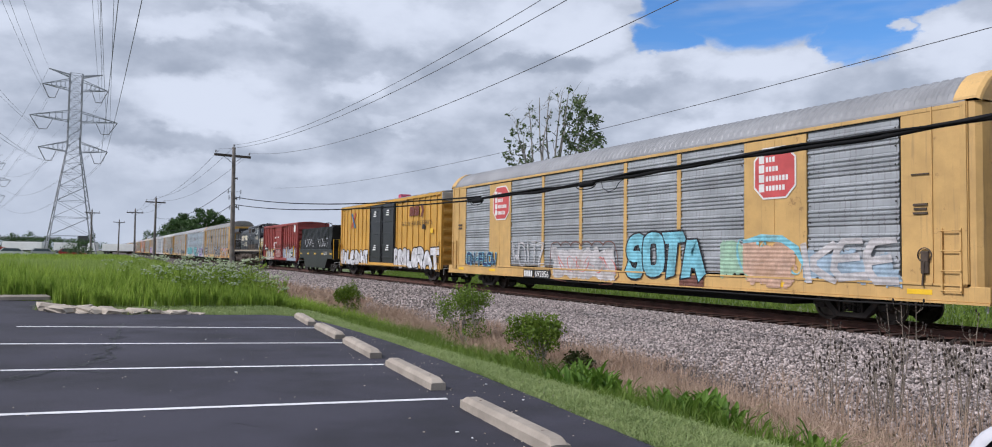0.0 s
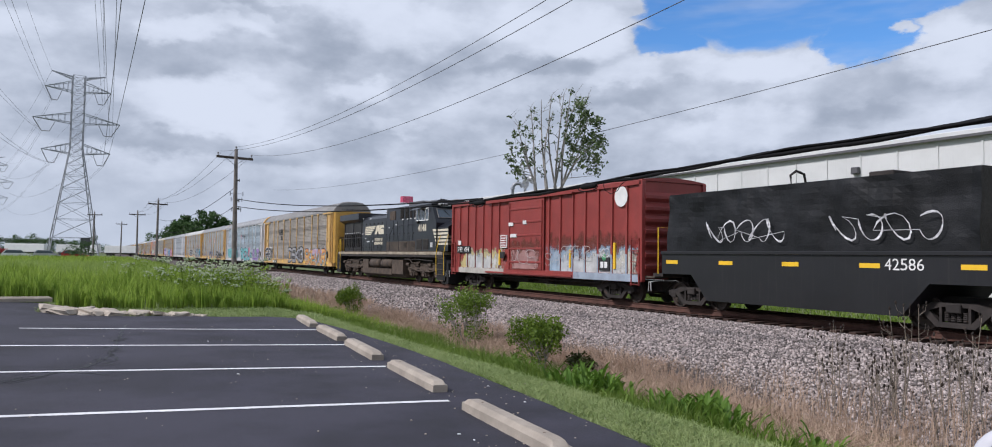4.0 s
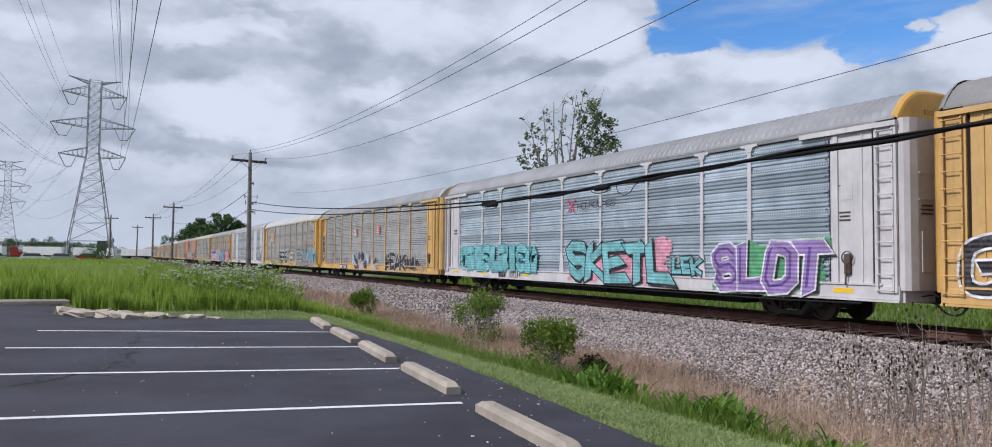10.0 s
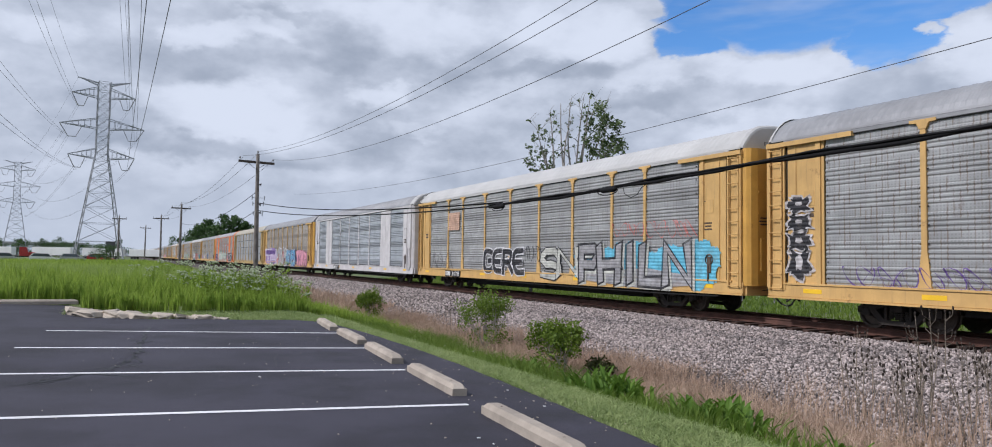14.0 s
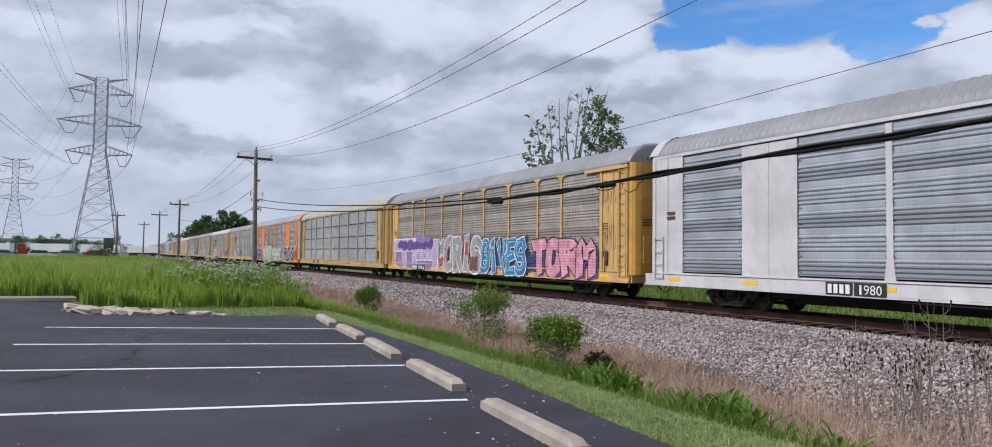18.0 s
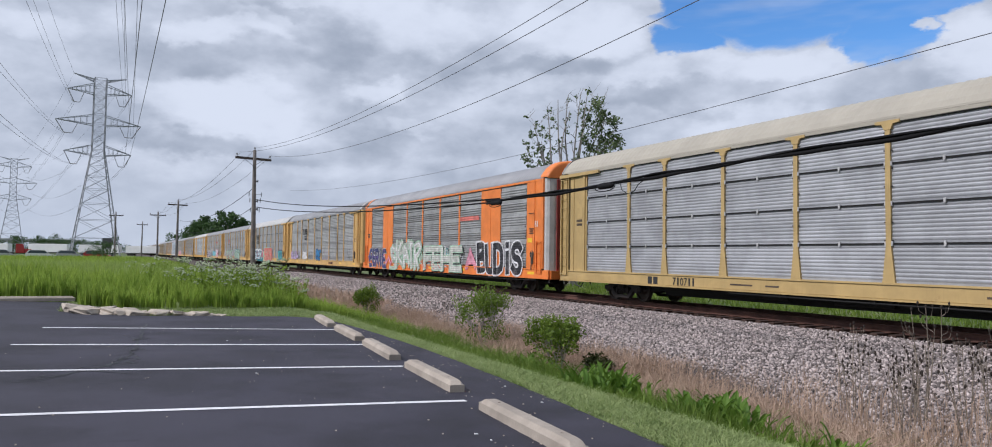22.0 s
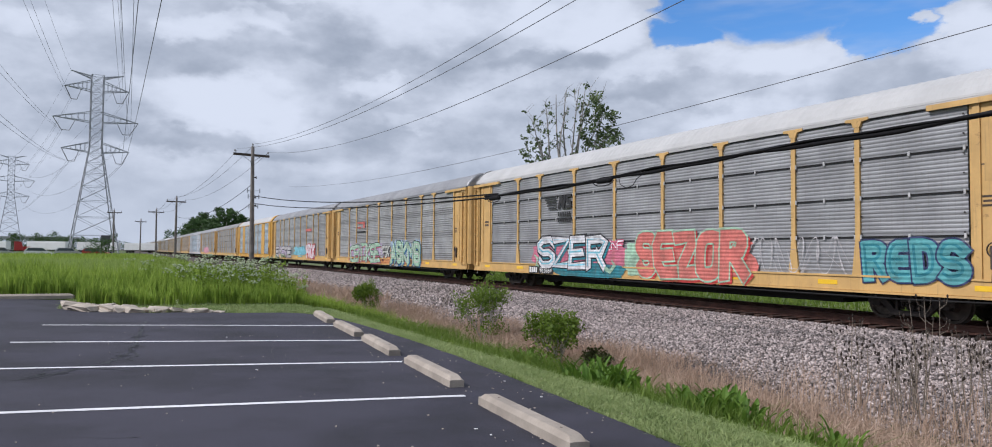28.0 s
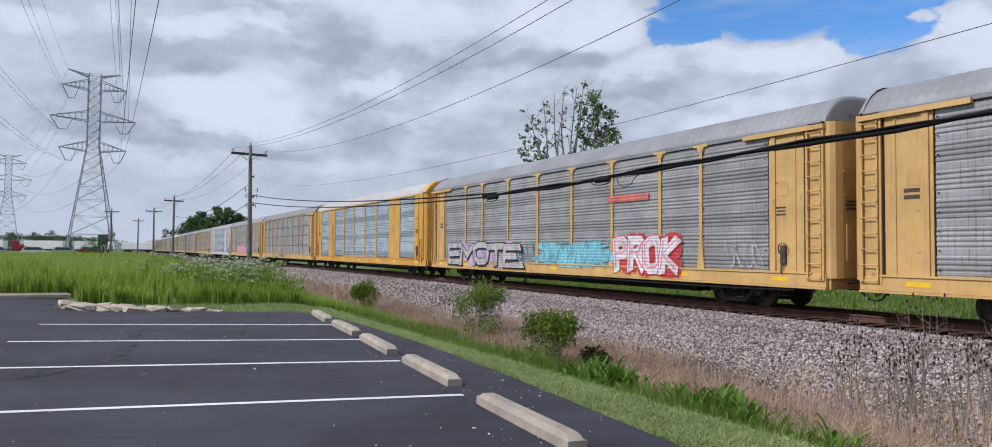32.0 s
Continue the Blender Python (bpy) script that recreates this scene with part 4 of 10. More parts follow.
def lettering(car, half, x, text, f_left, f_right, z0, z1, fill, line, seed=1, fat=0.42, rim=0.06, lean=0.25, bend=0.10, rounds=0, tip=0.6, second=None, drop=None, paints=None):
    """Sprayed letters, each over the one before it: a drop shade, an outline, a fill and a thin shine."""
    paints = paints or SPRAY
    step = (f_left - f_right) / len(text)
    for i, ch in enumerate(text):
        narrow = ch in "Ii."
        wide = step * (0.62 if narrow else 1.14)
        left = f_left - step * i - (step - wide) / 2
        sw = fat * min(step * 0.9, (z1 - z0) * 0.62)
        rows = letter_lines(ch, left, wide, z0, z1, sw, lean, bend, seed * 13 + i, rounds)
        d = x - 0.003 - 0.005 * i
        layers = []
        if drop:
            layers.append(("sprayed_shade", drop, [[(f - 0.8 * rim - 0.03, z - 0.8 * rim - 0.03) for f, z in row] for row in rows], sw + 2 * rim, 0.0))
        if line:
            layers.append(("sprayed_outline", line, rows, sw + 2 * rim, 0.001))
        if fill:
            layers.append(("sprayed_letter", fill, rows, sw, 0.0026))
        if second:
            layers.append(("sprayed_shine", second, [[(f + sw * 0.16, z + sw * 0.14) for f, z in row] for row in rows], sw * 0.24, 0.0040))
        for name, paint, lines, wd, lift in layers:
            g = Geo()
            for k, row in enumerate(lines):
                if len(row) == 2 and row[0] == row[1]:
                    row = [(row[0][0], row[0][1] + wd * 0.05), (row[0][0], row[0][1] - wd * 0.05)]
                g.add(*ribbon(row, wd, d - lift - 0.0005 * k, half, tip, z0 - 0.02 - (wd - sw) * 0.6, z1 + 0.02 + (wd - sw) * 0.6))
            part(name, g, paints[paint], car)


def tag(car, half, x, text, f_left, f_right, z0, z1, paint, seed=1, wide=0.05, paints=None, lean=0.3):
    """Quick thin letters in one colour."""
    lettering(car, half, x, text, f_left, f_right, z0, z1, paint, None, seed, wide / (0.62 * (z1 - z0)), 0.0, lean, 0.12, 1, 0.2, paints=paints)


def piece(car, half, x, text, f_left, f_right, z0, z1, fill, line, halo=None, wild=0.10, seed=1, second=None, heavy=0.0, **kw):
    """A sharp-edged lettered piece, with a sprayed cloud behind it where there is one."""
    if halo:
        part("sprayed_halo", smear(f_left + 0.15, f_right - 0.15, z0 - 0.1, z1 + 0.12, x - 0.001, half, seed, 22, min(0.9, (z1 - z0) * 0.7)), SPRAY[halo], car)
    lettering(car, half, x - (0.008 if halo else 0.0), text, f_left, f_right, z0, z1, fill, line, seed, second=second, **{**dict(rim=heavy or 0.055, lean=2.2 * wild, bend=1.1 * wild), **kw})


def band(line, wide, x, half):
    """One thick brush-like stroke along a line of (f, z), tapering at its ends."""
    n = len(line)
    vs = []
    for i, (a, b) in enumerate(line):
        p, q = line[max(0, i - 1)], line[min(n - 1, i + 1)]
        dx, dz = q[0] - p[0], q[1] - p[1]
        m = math.hypot(dx, dz) or 1
        k = wide * (0.45 if i in (0, n - 1) else 1.0) / 2
        vs += [(x, -half + a - dz / m * k, b + dx / m * k), (x, -half + a + dz / m * k, b - dx / m * k)]
    return Geo().add(vs, [(2 * i, 2 * i + 1, 2 * i + 3, 2 * i + 2) for i in range(n - 1)])


def smear(f0, f1, z0, z1, x, half, seed, n=16, size=0.5):
    """A worn patch of old spray with a ragged edge and thin places, as one sheet."""
    lo, hi = min(f0, f1), max(f0, f1)
    cell = 0.045
    nf, nz = max(4, int((hi - lo) / cell)), max(4, int((z1 - z0) / cell))
    on = {}
    for i in range(nf):
        for j in range(nz):
            u, v = (i + 0.5) / nf * 2 - 1, (j + 0.5) / nz * 2 - 1
            edge = min((1 - abs(u)) * (hi - lo) / 2, (1 - abs(v)) * (z1 - z0) / 2) / (0.55 * size)
            p = (lo + i * cell, z0 + j * cell)
            k = noise.noise((p[0] / size * 0.9 + seed, p[1] / size * 0.9, 0.3)) + 0.5 * noise.noise((p[0] / size * 2.7, p[1] / size * 2.7 + seed, 1.7)) + 0.25 * noise.noise((p[0] * 9, p[1] * 9, seed))
            if edge + k * 0.9 > 0.42:
                on[i, j] = True
    best, left = set(), set(on)
    while left:
        heap, found = [left.pop()], set()
        while heap:
            c = heap.pop()
            found.add(c)
            for d in ((1, 0), (-1, 0), (0, 1), (0, -1)):
                q = (c[0] + d[0], c[1] + d[1])
                if q in left:
                    left.discard(q)
                    heap.append(q)
        if len(found) > len(best):
            best = found
    index, vs, fs = {}, [], []
    for i, j in sorted(best):
        quad = []
        for a, b in ((i, j), (i + 1, j), (i + 1, j + 1), (i, j + 1)):
            if (a, b) not in index:
                index[a, b] = len(vs)
                wob = 0.4 * cell
                vs.append((x, -half + lo + (hi - lo) * a / nf + wob * noise.noise((a * 0.9, b * 0.9, seed)), z0 + (z1 - z0) * b / nz + wob * noise.noise((a * 0.9, b * 0.9, seed + 5.5))))
            quad.append(index[a, b])
        fs.append(tuple(quad))
    return Geo().add(vs, fs)


def bubble(car, half, x, text, f_left, f_right, z0, z1, fill, line, seed=1, rim=0.05, fat=0.60, lean=0.22, SPRAY=SPRAY):
    """Round throw-up letters: each swollen letter lies over the one before it."""
    lettering(car, half, x, text, f_left, f_right, z0, z1, fill, line, seed, fat, rim, lean, 0.10, 2, 0.0, paints=SPRAY)


# ---------------------------------------------------------------- train: running gear
WHEEL_R = 0.42
WHEELSETS = {}
CARS = []


def wheelset_geo():
    g = Geo()
    for s in (-1, 1):
        prof = [(0.66, 0.0), (0.66, 0.10), (0.70, 0.15), (0.70, 0.33), (0.685, 0.355), (0.685, WHEEL_R + 0.025), (0.715, WHEEL_R + 0.025), (0.72, WHEEL_R), (0.82, WHEEL_R - 0.006),
                (0.82, 0.355), (0.76, 0.33), (0.755, 0.16), (0.84, 0.11), (0.84, 0.0)]
        g.lathe([(s * a, r) for a, r in prof], "x", 28)
        for i in range(3):
            a = i * 2.094
            g.tube((s * 1.10, 0.05 * math.cos(a), 0.05 * math.sin(a)), (s * 1.125, 0.05 * math.cos(a), 0.05 * math.sin(a)), 0.016, n=6)
        g.lathe([(s * 0.84, 0.075), (s * 1.05, 0.075), (s * 1.06, 0.095), (s * 1.105, 0.095), (s * 1.105, 0.0)], "x", 14)
    return g.tube((-0.8, 0, 0), (0.8, 0, 0), 0.08, n=12)


def truck_frame_geo():
    """Cast side frames with bolster, spring nests and bearing adapters; axles at +-0.89."""
    g = Geo()
    for s in (-1, 1):
        a, b = s * 0.97, s * 1.12
        top = [(-1.12, 0.40), (-1.12, 0.57), (-0.86, 0.60), (-0.50, 0.70), (0.50, 0.70), (0.86, 0.60), (1.12, 0.57), (1.12, 0.40), (1.0, 0.40), (0.98, 0.50), (0.80, 0.50), (0.76, 0.44), (0.34, 0.60), (-0.34, 0.60), (-0.76, 0.44), (-0.80, 0.50), (-0.98, 0.50), (-1.0, 0.40)]
        g.prism(top, "x", min(a, b), max(a, b))
        low = [(-0.78, 0.46), (-0.62, 0.52), (-0.36, 0.25), (0.36, 0.25), (0.62, 0.52), (0.78, 0.46), (0.44, 0.13), (-0.44, 0.13)]
        g.prism(low, "x", min(a, b), max(a, b))
        for y in (-0.36, 0.30):
            g.box(min(a, b), max(a, b), y, y + 0.06, 0.24, 0.62)
        for y in (-0.21, -0.07, 0.07, 0.21):
            for k in range(5):
                z = 0.27 + k * 0.045
                g.lathe([(z, 0.045), (z + 0.012, 0.062), (z + 0.03, 0.062), (z + 0.043, 0.045)], "z", 10, at=((a + b) / 2, y, 0))
        for y in (-0.89, 0.89):
            g.box(s * 0.95 if s > 0 else s * 1.14, s * 1.14 if s > 0 else s * 0.95, y - 0.11, y + 0.11, 0.33, 0.51, 0.02)
    g.box(-1.20, 1.20, -0.17, 0.17, 0.47, 0.68, 0.02)
    g.lathe([(0.68, 0.0), (0.68, 0.2), (0.76, 0.2), (0.76, 0.0)], "z", 16)
    for y in (-0.45, 0.45):
        g.tube((-0.85, y, 0.35), (0.85, y, 0.35), 0.05, n=8)
    return g


def add_truck(car, y, kind="freight", mat=None):
    mat = mat or STEEL
    truck = part("truck", kept("truck_frame", truck_frame_geo, mat), mat, car, "grimy cast steel two-axle truck", at=Matrix.Translation((0, y, 0)))
    for j, dy in enumerate((-0.89, 0.89)):
        ws = part("wheelset", kept("wheelset", wheelset_geo, WHEEL, False), WHEEL, truck, "rust-brown steel wheels on an axle", at=Matrix.Translation((0, dy, WHEEL_R)))
        WHEELSETS.setdefault((dy, WHEEL_R), []).append(ws)
    return truck


def coupler_geo():
    g = Geo()
    g.box(-0.13, 0.13, 0.0, 0.85, 0.76, 0.98, 0.02)
    g.prism([(-0.20, -0.28), (0.02, -0.30), (0.17, -0.18), (0.20, 0.05), (0.12, 0.12), (-0.14, 0.10), (-0.20, -0.05)], "z", 0.73, 1.02)
    g.path([(0.35, 0.3, 0.85), (0.38, 0.0, 0.62), (0.33, -0.25, 0.50), (0.2, -0.35, 0.62)], 0.025)
    g.path([(-0.9, 0.35, 0.95), (-0.95, 0.15, 0.80), (-0.3, 0.1, 0.86)], 0.018)
    return g


def add_couplers(car, half_over):
    for s in (-1, 1):
        m = Matrix.Translation((0, s * (half_over - 0.30), 0)) @ (pose(0, 0, 0, 0, 0, 180) if s > 0 else Matrix.Identity(4))
        part("coupler", kept("coupler", coupler_geo, STEEL), STEEL, car, "rusty knuckle coupler with air hose", at=m)
    for s in (-1, 1):
        y = s * half_over
        part("air_hose", kept("air_hose%d%.2f" % (s, half_over), lambda: Geo().path([(-0.32, y - s * 0.55, 0.72), (-0.34, y - s * 0.38, 0.60), (-0.30, y - s * 0.20, 0.42), (-0.24, y - s * 0.02, 0.36)], 0.028), RUBBER), RUBBER, car, "black air hose")
        part("uncoupling_lever", kept("cut_lever%d%.2f" % (s, half_over), lambda: Geo().path([(-1.48, y - s * 0.62, 0.50), (-1.48, y - s * 0.60, 0.82), (-1.10, y - s * 0.52, 0.86), (-0.40, y - s * 0.40, 0.86), (-0.22, y - s * 0.30, 0.74)], 0.018), PIPE_WHITE), PIPE_WHITE, car, "bent steel uncoupling lever")


def ladder_geo(z0, z1, wide=0.42, step=0.38):
    g = Geo()
    for s in (-wide / 2, wide / 2):
        g.box(-0.035, 0.015, s - 0.02, s + 0.02, z0 - 0.05, z1 + 0.05)
    n = int((z1 - z0) / step)
    for i in range(n + 1):
        z = z0 + (z1 - z0) * i / n
        g.tube((-0.05, -wide / 2 - 0.02, z), (-0.05, wide / 2 + 0.02, z), 0.014, n=6)
        for s in (-wide / 2, wide / 2):
            g.tube((-0.05, s, z), (0.0, s, z), 0.012, n=5)
    return g


# ---------------------------------------------------------------- train: autoracks
HALF = 13.2
PITCH = 28.5
Z_SILL, Z_SILL_TOP, Z_PANEL, Z_EAVE = 0.66, 1.06, 5.02, 5.17
TRI = [(1.40, 4.18), (4.18, 6.20), (6.20, 9.0), (9.0, 11.8), (11.8, 14.6), (14.6, 17.4), (17.4, 20.2), (20.2, 22.22), (22.22, 25.0)]
FRAMED = [(1.46, 4.09), (6.27, 9.06), (9.06, 11.86), (11.86, 14.66), (14.66, 17.46), (17.46, 20.25), (22.32, 24.99)]
COLUMNS = [(4.09, 6.27), (20.25, 22.32)]


def panel_geo(width, z0, z1, style):
    """A ribbed steel sheet, centred, with bands of ribs and plain laps."""
    prof = [(z0, 0.0)]
    deep = 0.044 if style == "deep" else 0.026
    band = 0.65 if style != "lap" else 0.98
    nb = max(1, round((z1 - z0) / band))
    bh = (z1 - z0) / nb
    for b in range(nb):
        z = z0 + b * bh
        if style == "lap":
            k = 9
            for i in range(k):
                a, d = z + 0.05 + i * (bh - 0.08) / k, (bh - 0.08) / k
                prof += [(a, 0.0), (a + d * 0.35, -0.012), (a + d * 0.65, -0.012), (a + d * 0.95, 0.0)]
            prof += [(z + bh - 0.03, 0.0), (z + bh - 0.028, 0.03), (z + bh - 0.004, 0.03), (z + bh - 0.002, 0.0)]
        else:
            k = 4
            ribs = bh - 0.17
            for i in range(k):
                a, d = z + 0.02 + i * ribs / k, ribs / k
                prof += [(a, 0.0), (a + d * 0.3, -deep), (a + d * 0.62, -deep), (a + d * 0.85, 0.0)]
            prof += [(z + bh - 0.13, -0.006), (z + bh - 0.02, -0.006)]
    prof.append((z1, 0.0))
    g = Geo()
    vs = [(0.05 + x, s * width / 2, z) for z, x in prof for s in (-1, 1)]
    g.add(vs, [(2 * i, 2 * i + 1, 2 * i + 3, 2 * i + 2) for i in range(len(prof) - 1)])
    m = len(g.v)
    g.add([(0.075, s * width / 2, z) for z in (z0, z1) for s in (-1, 1)], [(0, 2, 3, 1)])
    return g


def rivets_geo(width, z0, z1):
    g = Geo()
    for s in (-1, 1):
        n = 9
        for i in range(n):
            z = z0 + 0.2 + (z1 - z0 - 0.4) * i / (n - 1)
            y = s * (width / 2 - 0.07)
            g.box(0.002, 0.02, y - 0.018, y + 0.018, z - 0.018, z + 0.018)
    return g


def post_geo(z0, z1, cap=True):
    g = Geo()
    a, b = 0.070, 0.18
    g.prism([(-b, z0), (b, z0), (b * 0.9, z0 + 0.12), (a, z0 + 0.95), (a, z1), (-a, z1), (-a, z0 + 0.95), (-b * 0.9, z0 + 0.12)], "x", 0.0, 0.07)
    if cap:
        g.prism([(-0.09, z1 - 0.10), (0.09, z1 - 0.10), (0.15, z1 + 0.04), (0.33, z1 + 0.06), (0.33, z1 + 0.13), (-0.33, z1 + 0.13), (-0.33, z1 + 0.06), (-0.15, z1 + 0.04)], "x", -0.012, 0.07)
    return g


def slim_post_geo(z0, z1):
    g = Geo()
    g.prism([(-0.16, z0), (0.16, z0), (0.09, z0 + 0.6), (0.09, z1), (-0.09, z1), (-0.09, z0 + 0.6)], "x", 0.0, 0.07)
    return g


ROOF_ARC = [(-1.60, 0.0), (-1.59, 0.06), (-1.49, 0.22), (-1.28, 0.46), (-1.05, 0.63), (-0.80, 0.73), (-0.4, 0.78), (0.0, 0.79), (0.4, 0.78), (0.80, 0.73), (1.05, 0.63), (1.28, 0.46), (1.49, 0.22), (1.59, 0.06), (1.60, 0.0)]


def roof_geo(y0, y1, rib=0.26, deep=0.022):
    ys, hs, y = [], [], y0
    while y < y1:
        for d, h in ((0.0, 0.0), (0.05, deep), (0.13, deep), (0.18, 0.0)):
            if y + d <= y1:
                ys.append(y + d)
                hs.append(h)
        y += rib
    m = len(ROOF_ARC)
    vs = [(x * (1 + h * 0.3 * (abs(x) < 1.59)), yy, Z_EAVE + z + (h if abs(x) < 1.59 else 0)) for yy, h in zip(ys, hs) for x, z in ROOF_ARC]
    return Geo().add(vs, [(i * m + j, i * m + j + 1, (i + 1) * m + j + 1, (i + 1) * m + j) for i in range(len(ys) - 1) for j in range(m - 1)])


def cap_geo(y_out, y_in, drop, scale=1.0):
    """The faceted hood over a car's end."""
    g = Geo()
    m = len(ROOF_ARC)
    sg = math.copysign(1, y_out - y_in)
    rings = [(y_in, 1.004, 0.04), (y_out - sg * 0.10, 1.004, 0.04), (y_out - sg * 0.02, 0.985 * scale, 0.0), (y_out, 0.95 * scale, -0.03)]
    vs = [(x * k, y, Z_EAVE + z * k + d) for y, k, d in rings for x, z in ROOF_ARC]
    g.add(vs, [(i * m + j, i * m + j + 1, (i + 1) * m + j + 1, (i + 1) * m + j) for i in range(len(rings) - 1) for j in range(m - 1)])
    last = (len(rings) - 1) * m
    g.add([vs[last + j] for j in range(m)] + [(vs[last][0], vs[last][1], Z_EAVE - drop), (vs[last + m - 1][0], vs[last][1], Z_EAVE - drop)], [tuple(range(m)) + (m + 1, m)])
    return g


def end_wall_geo(y_out, y_in, z0, z1):
    """The curved end doors between the corner posts."""
    s = math.copysign(1, y_out - y_in)
    d = abs(y_out - y_in)
    g = Geo()
    plan = [(-1.56, y_in), (-1.53, y_in + s * d * 0.45), (-1.43, y_in + s * d * 0.8), (-1.22, y_out), (1.22, y_out), (1.43, y_in + s * d * 0.8), (1.53, y_in + s * d * 0.45), (1.56, y_in)]
    g.prism(plan if s < 0 else plan[::-1], "z", z0, z1)
    return g


TRI_END, FRAMED_END = 13.72, 13.32


def add_end_door(car, s, mat, e):
    y_out = s * (e + 0.28)
    d = part("end_door", kept("end_door%d%.2f" % (s, e), lambda: end_wall_geo(y_out, s * e, Z_SILL_TOP - 0.1, Z_EAVE), mat), mat, car, "curved end doors")
    y0, y1 = sorted((y_out, y_out + s * 0.03))
    for x in (-0.55, 0.0, 0.55):
        part("door_seam", kept("end_rib%d%.2f" % (s, e), lambda: Geo().box(-0.025, 0.025, y0, y1, Z_SILL_TOP, Z_EAVE - 0.1), mat), mat, d, at=Matrix.Translation((x, 0, 0)))
    part("hatch", kept("end_hatch%d%.2f" % (s, e), lambda: Geo().box(-1.12, -0.68, y0, y1, Z_SILL_TOP + 0.35, Z_SILL_TOP + 1.35, 0.01), mat), mat, d)
    for z in (2.1, 2.75):
        part("door_bar", kept("end_bar%d%.2f" % (s, e), lambda: Geo().box(-1.2, 1.2, y0, y1, 0.0, 0.03), mat), mat, d, at=Matrix.Translation((0, 0, Z_SILL_TOP + z)))
    for z, wd in ((1.75, 0.45), (1.85, 0.50), (1.95, 0.42)):
        part("stencil", kept("end_stencil%d%.2f%.2f" % (s, e, wd), lambda: Geo().box(-wd / 2, wd / 2, y0, y1, 0.0, 0.04), DUST_STEEL), DUST_STEEL, d, at=Matrix.Translation((-0.9, 0, Z_SILL_TOP + z)))


def sill_geo(s):
    """The deep side sill with its flanges."""
    g = Geo()
    a, b = sorted((s * 1.50, s * 1.60))
    g.box(a, b, -HALF - 0.55, HALF + 0.55, Z_SILL + 0.05, Z_SILL_TOP, 0.012)
    a, b = sorted((s * 1.30, s * 1.63))
    g.box(a, b, -HALF - 0.55, HALF + 0.55, Z_SILL, Z_SILL + 0.05)
    g.box(a, b, -HALF - 0.1, HALF + 0.1, Z_SILL_TOP, Z_SILL_TOP + 0.05)
    return g


def under_geo():
    g = Geo()
    g.box(-0.32, 0.32, -HALF - 0.9, HALF + 0.9, 0.62, 1.0)
    g.box(-1.45, 1.45, -HALF, HALF, 1.0, 1.08)
    g.box(-0.95, 0.95, -8.5, 8.5, 0.46, 0.72)
    g.box(-0.75, 0.75, -7.9, 7.9, 0.32, 0.48)
    for i in range(13):
        y = -7.8 + i * 1.3
        g.box(-1.4, 1.4, y - 0.05, y + 0.05, 0.70, 1.02)
    g.box(-1.1, -0.45, -1.2, 0.6, 0.42, 0.82, 0.03)
    g.tube((-0.9, 2.2, 0.62), (-0.9, 3.3, 0.62), 0.19, n=14)
    g.box(-0.9, -0.4, 4.2, 4.8, 0.45, 0.85, 0.03)
    return g


def rod_geo():
    g = Geo()
    g.path([(-1.58, -HALF + 0.5, 0.60), (-1.58, -HALF + 3.0, 0.56), (-1.56, 0.5, 0.58), (-1.56, 4.0, 0.60)], 0.022)
    for y in (-9.5, -7.0, -4.0, -1.0, 2.0):
        g.box(-1.59, -1.54, y - 0.02, y + 0.02, 0.56, 0.68)
    return g


def end_pieces(s, plain):
    """Side sheeting between the last panel and the end, as name and box; s: -1 front, 1 rear."""
    if plain:
        return (("end_column", 1.53, 1.60, s * FRAMED_END, s * (HALF - 1.42), Z_SILL_TOP + 0.05, Z_EAVE - 0.01),
                ("edge_post", 1.53, 1.63, s * (FRAMED_END - 0.02), s * (FRAMED_END - 0.16), Z_SILL_TOP, Z_EAVE),
                ("seam_strip", 1.53, 1.63, s * (HALF - 0.66), s * (HALF - 0.69), Z_SILL_TOP, Z_EAVE))
    return (("end_column", 1.48, 1.53, s * TRI_END, s * (HALF - 1.38), Z_SILL_TOP, Z_EAVE - 0.06),
            ("column_sheet", 1.53, 1.575, s * (TRI_END - 0.68), s * (HALF - 1.38), Z_SILL_TOP + 0.02, Z_EAVE - 0.18),
            ("column_plate", 1.54, 1.585, s * (HALF - 0.72), s * (HALF - 1.06), Z_SILL_TOP + 2.2, Z_SILL_TOP + 2.62))


def corner_geo(s, sd):
    """The corner strip that carries the ladder, with its two upright edges."""
    g = Geo()
    x0, x1 = sorted((sd * 1.53, sd * 1.575))
    a, b = sorted((s * TRI_END, s * (TRI_END - 0.60)))
    g.box(x0, x1, a, b, Z_SILL_TOP - 0.16, Z_EAVE - 0.05)
    for u, wd, x in ((TRI_END, 0.07, 1.64), (TRI_END - 0.55, 0.05, 1.62)):
        x0, x1 = sorted((sd * 1.50, sd * x))
        a, b = sorted((s * u, s * (u - wd)))
        g.box(x0, x1, a, b, Z_SILL_TOP - 0.16, Z_EAVE - 0.18)
    return g


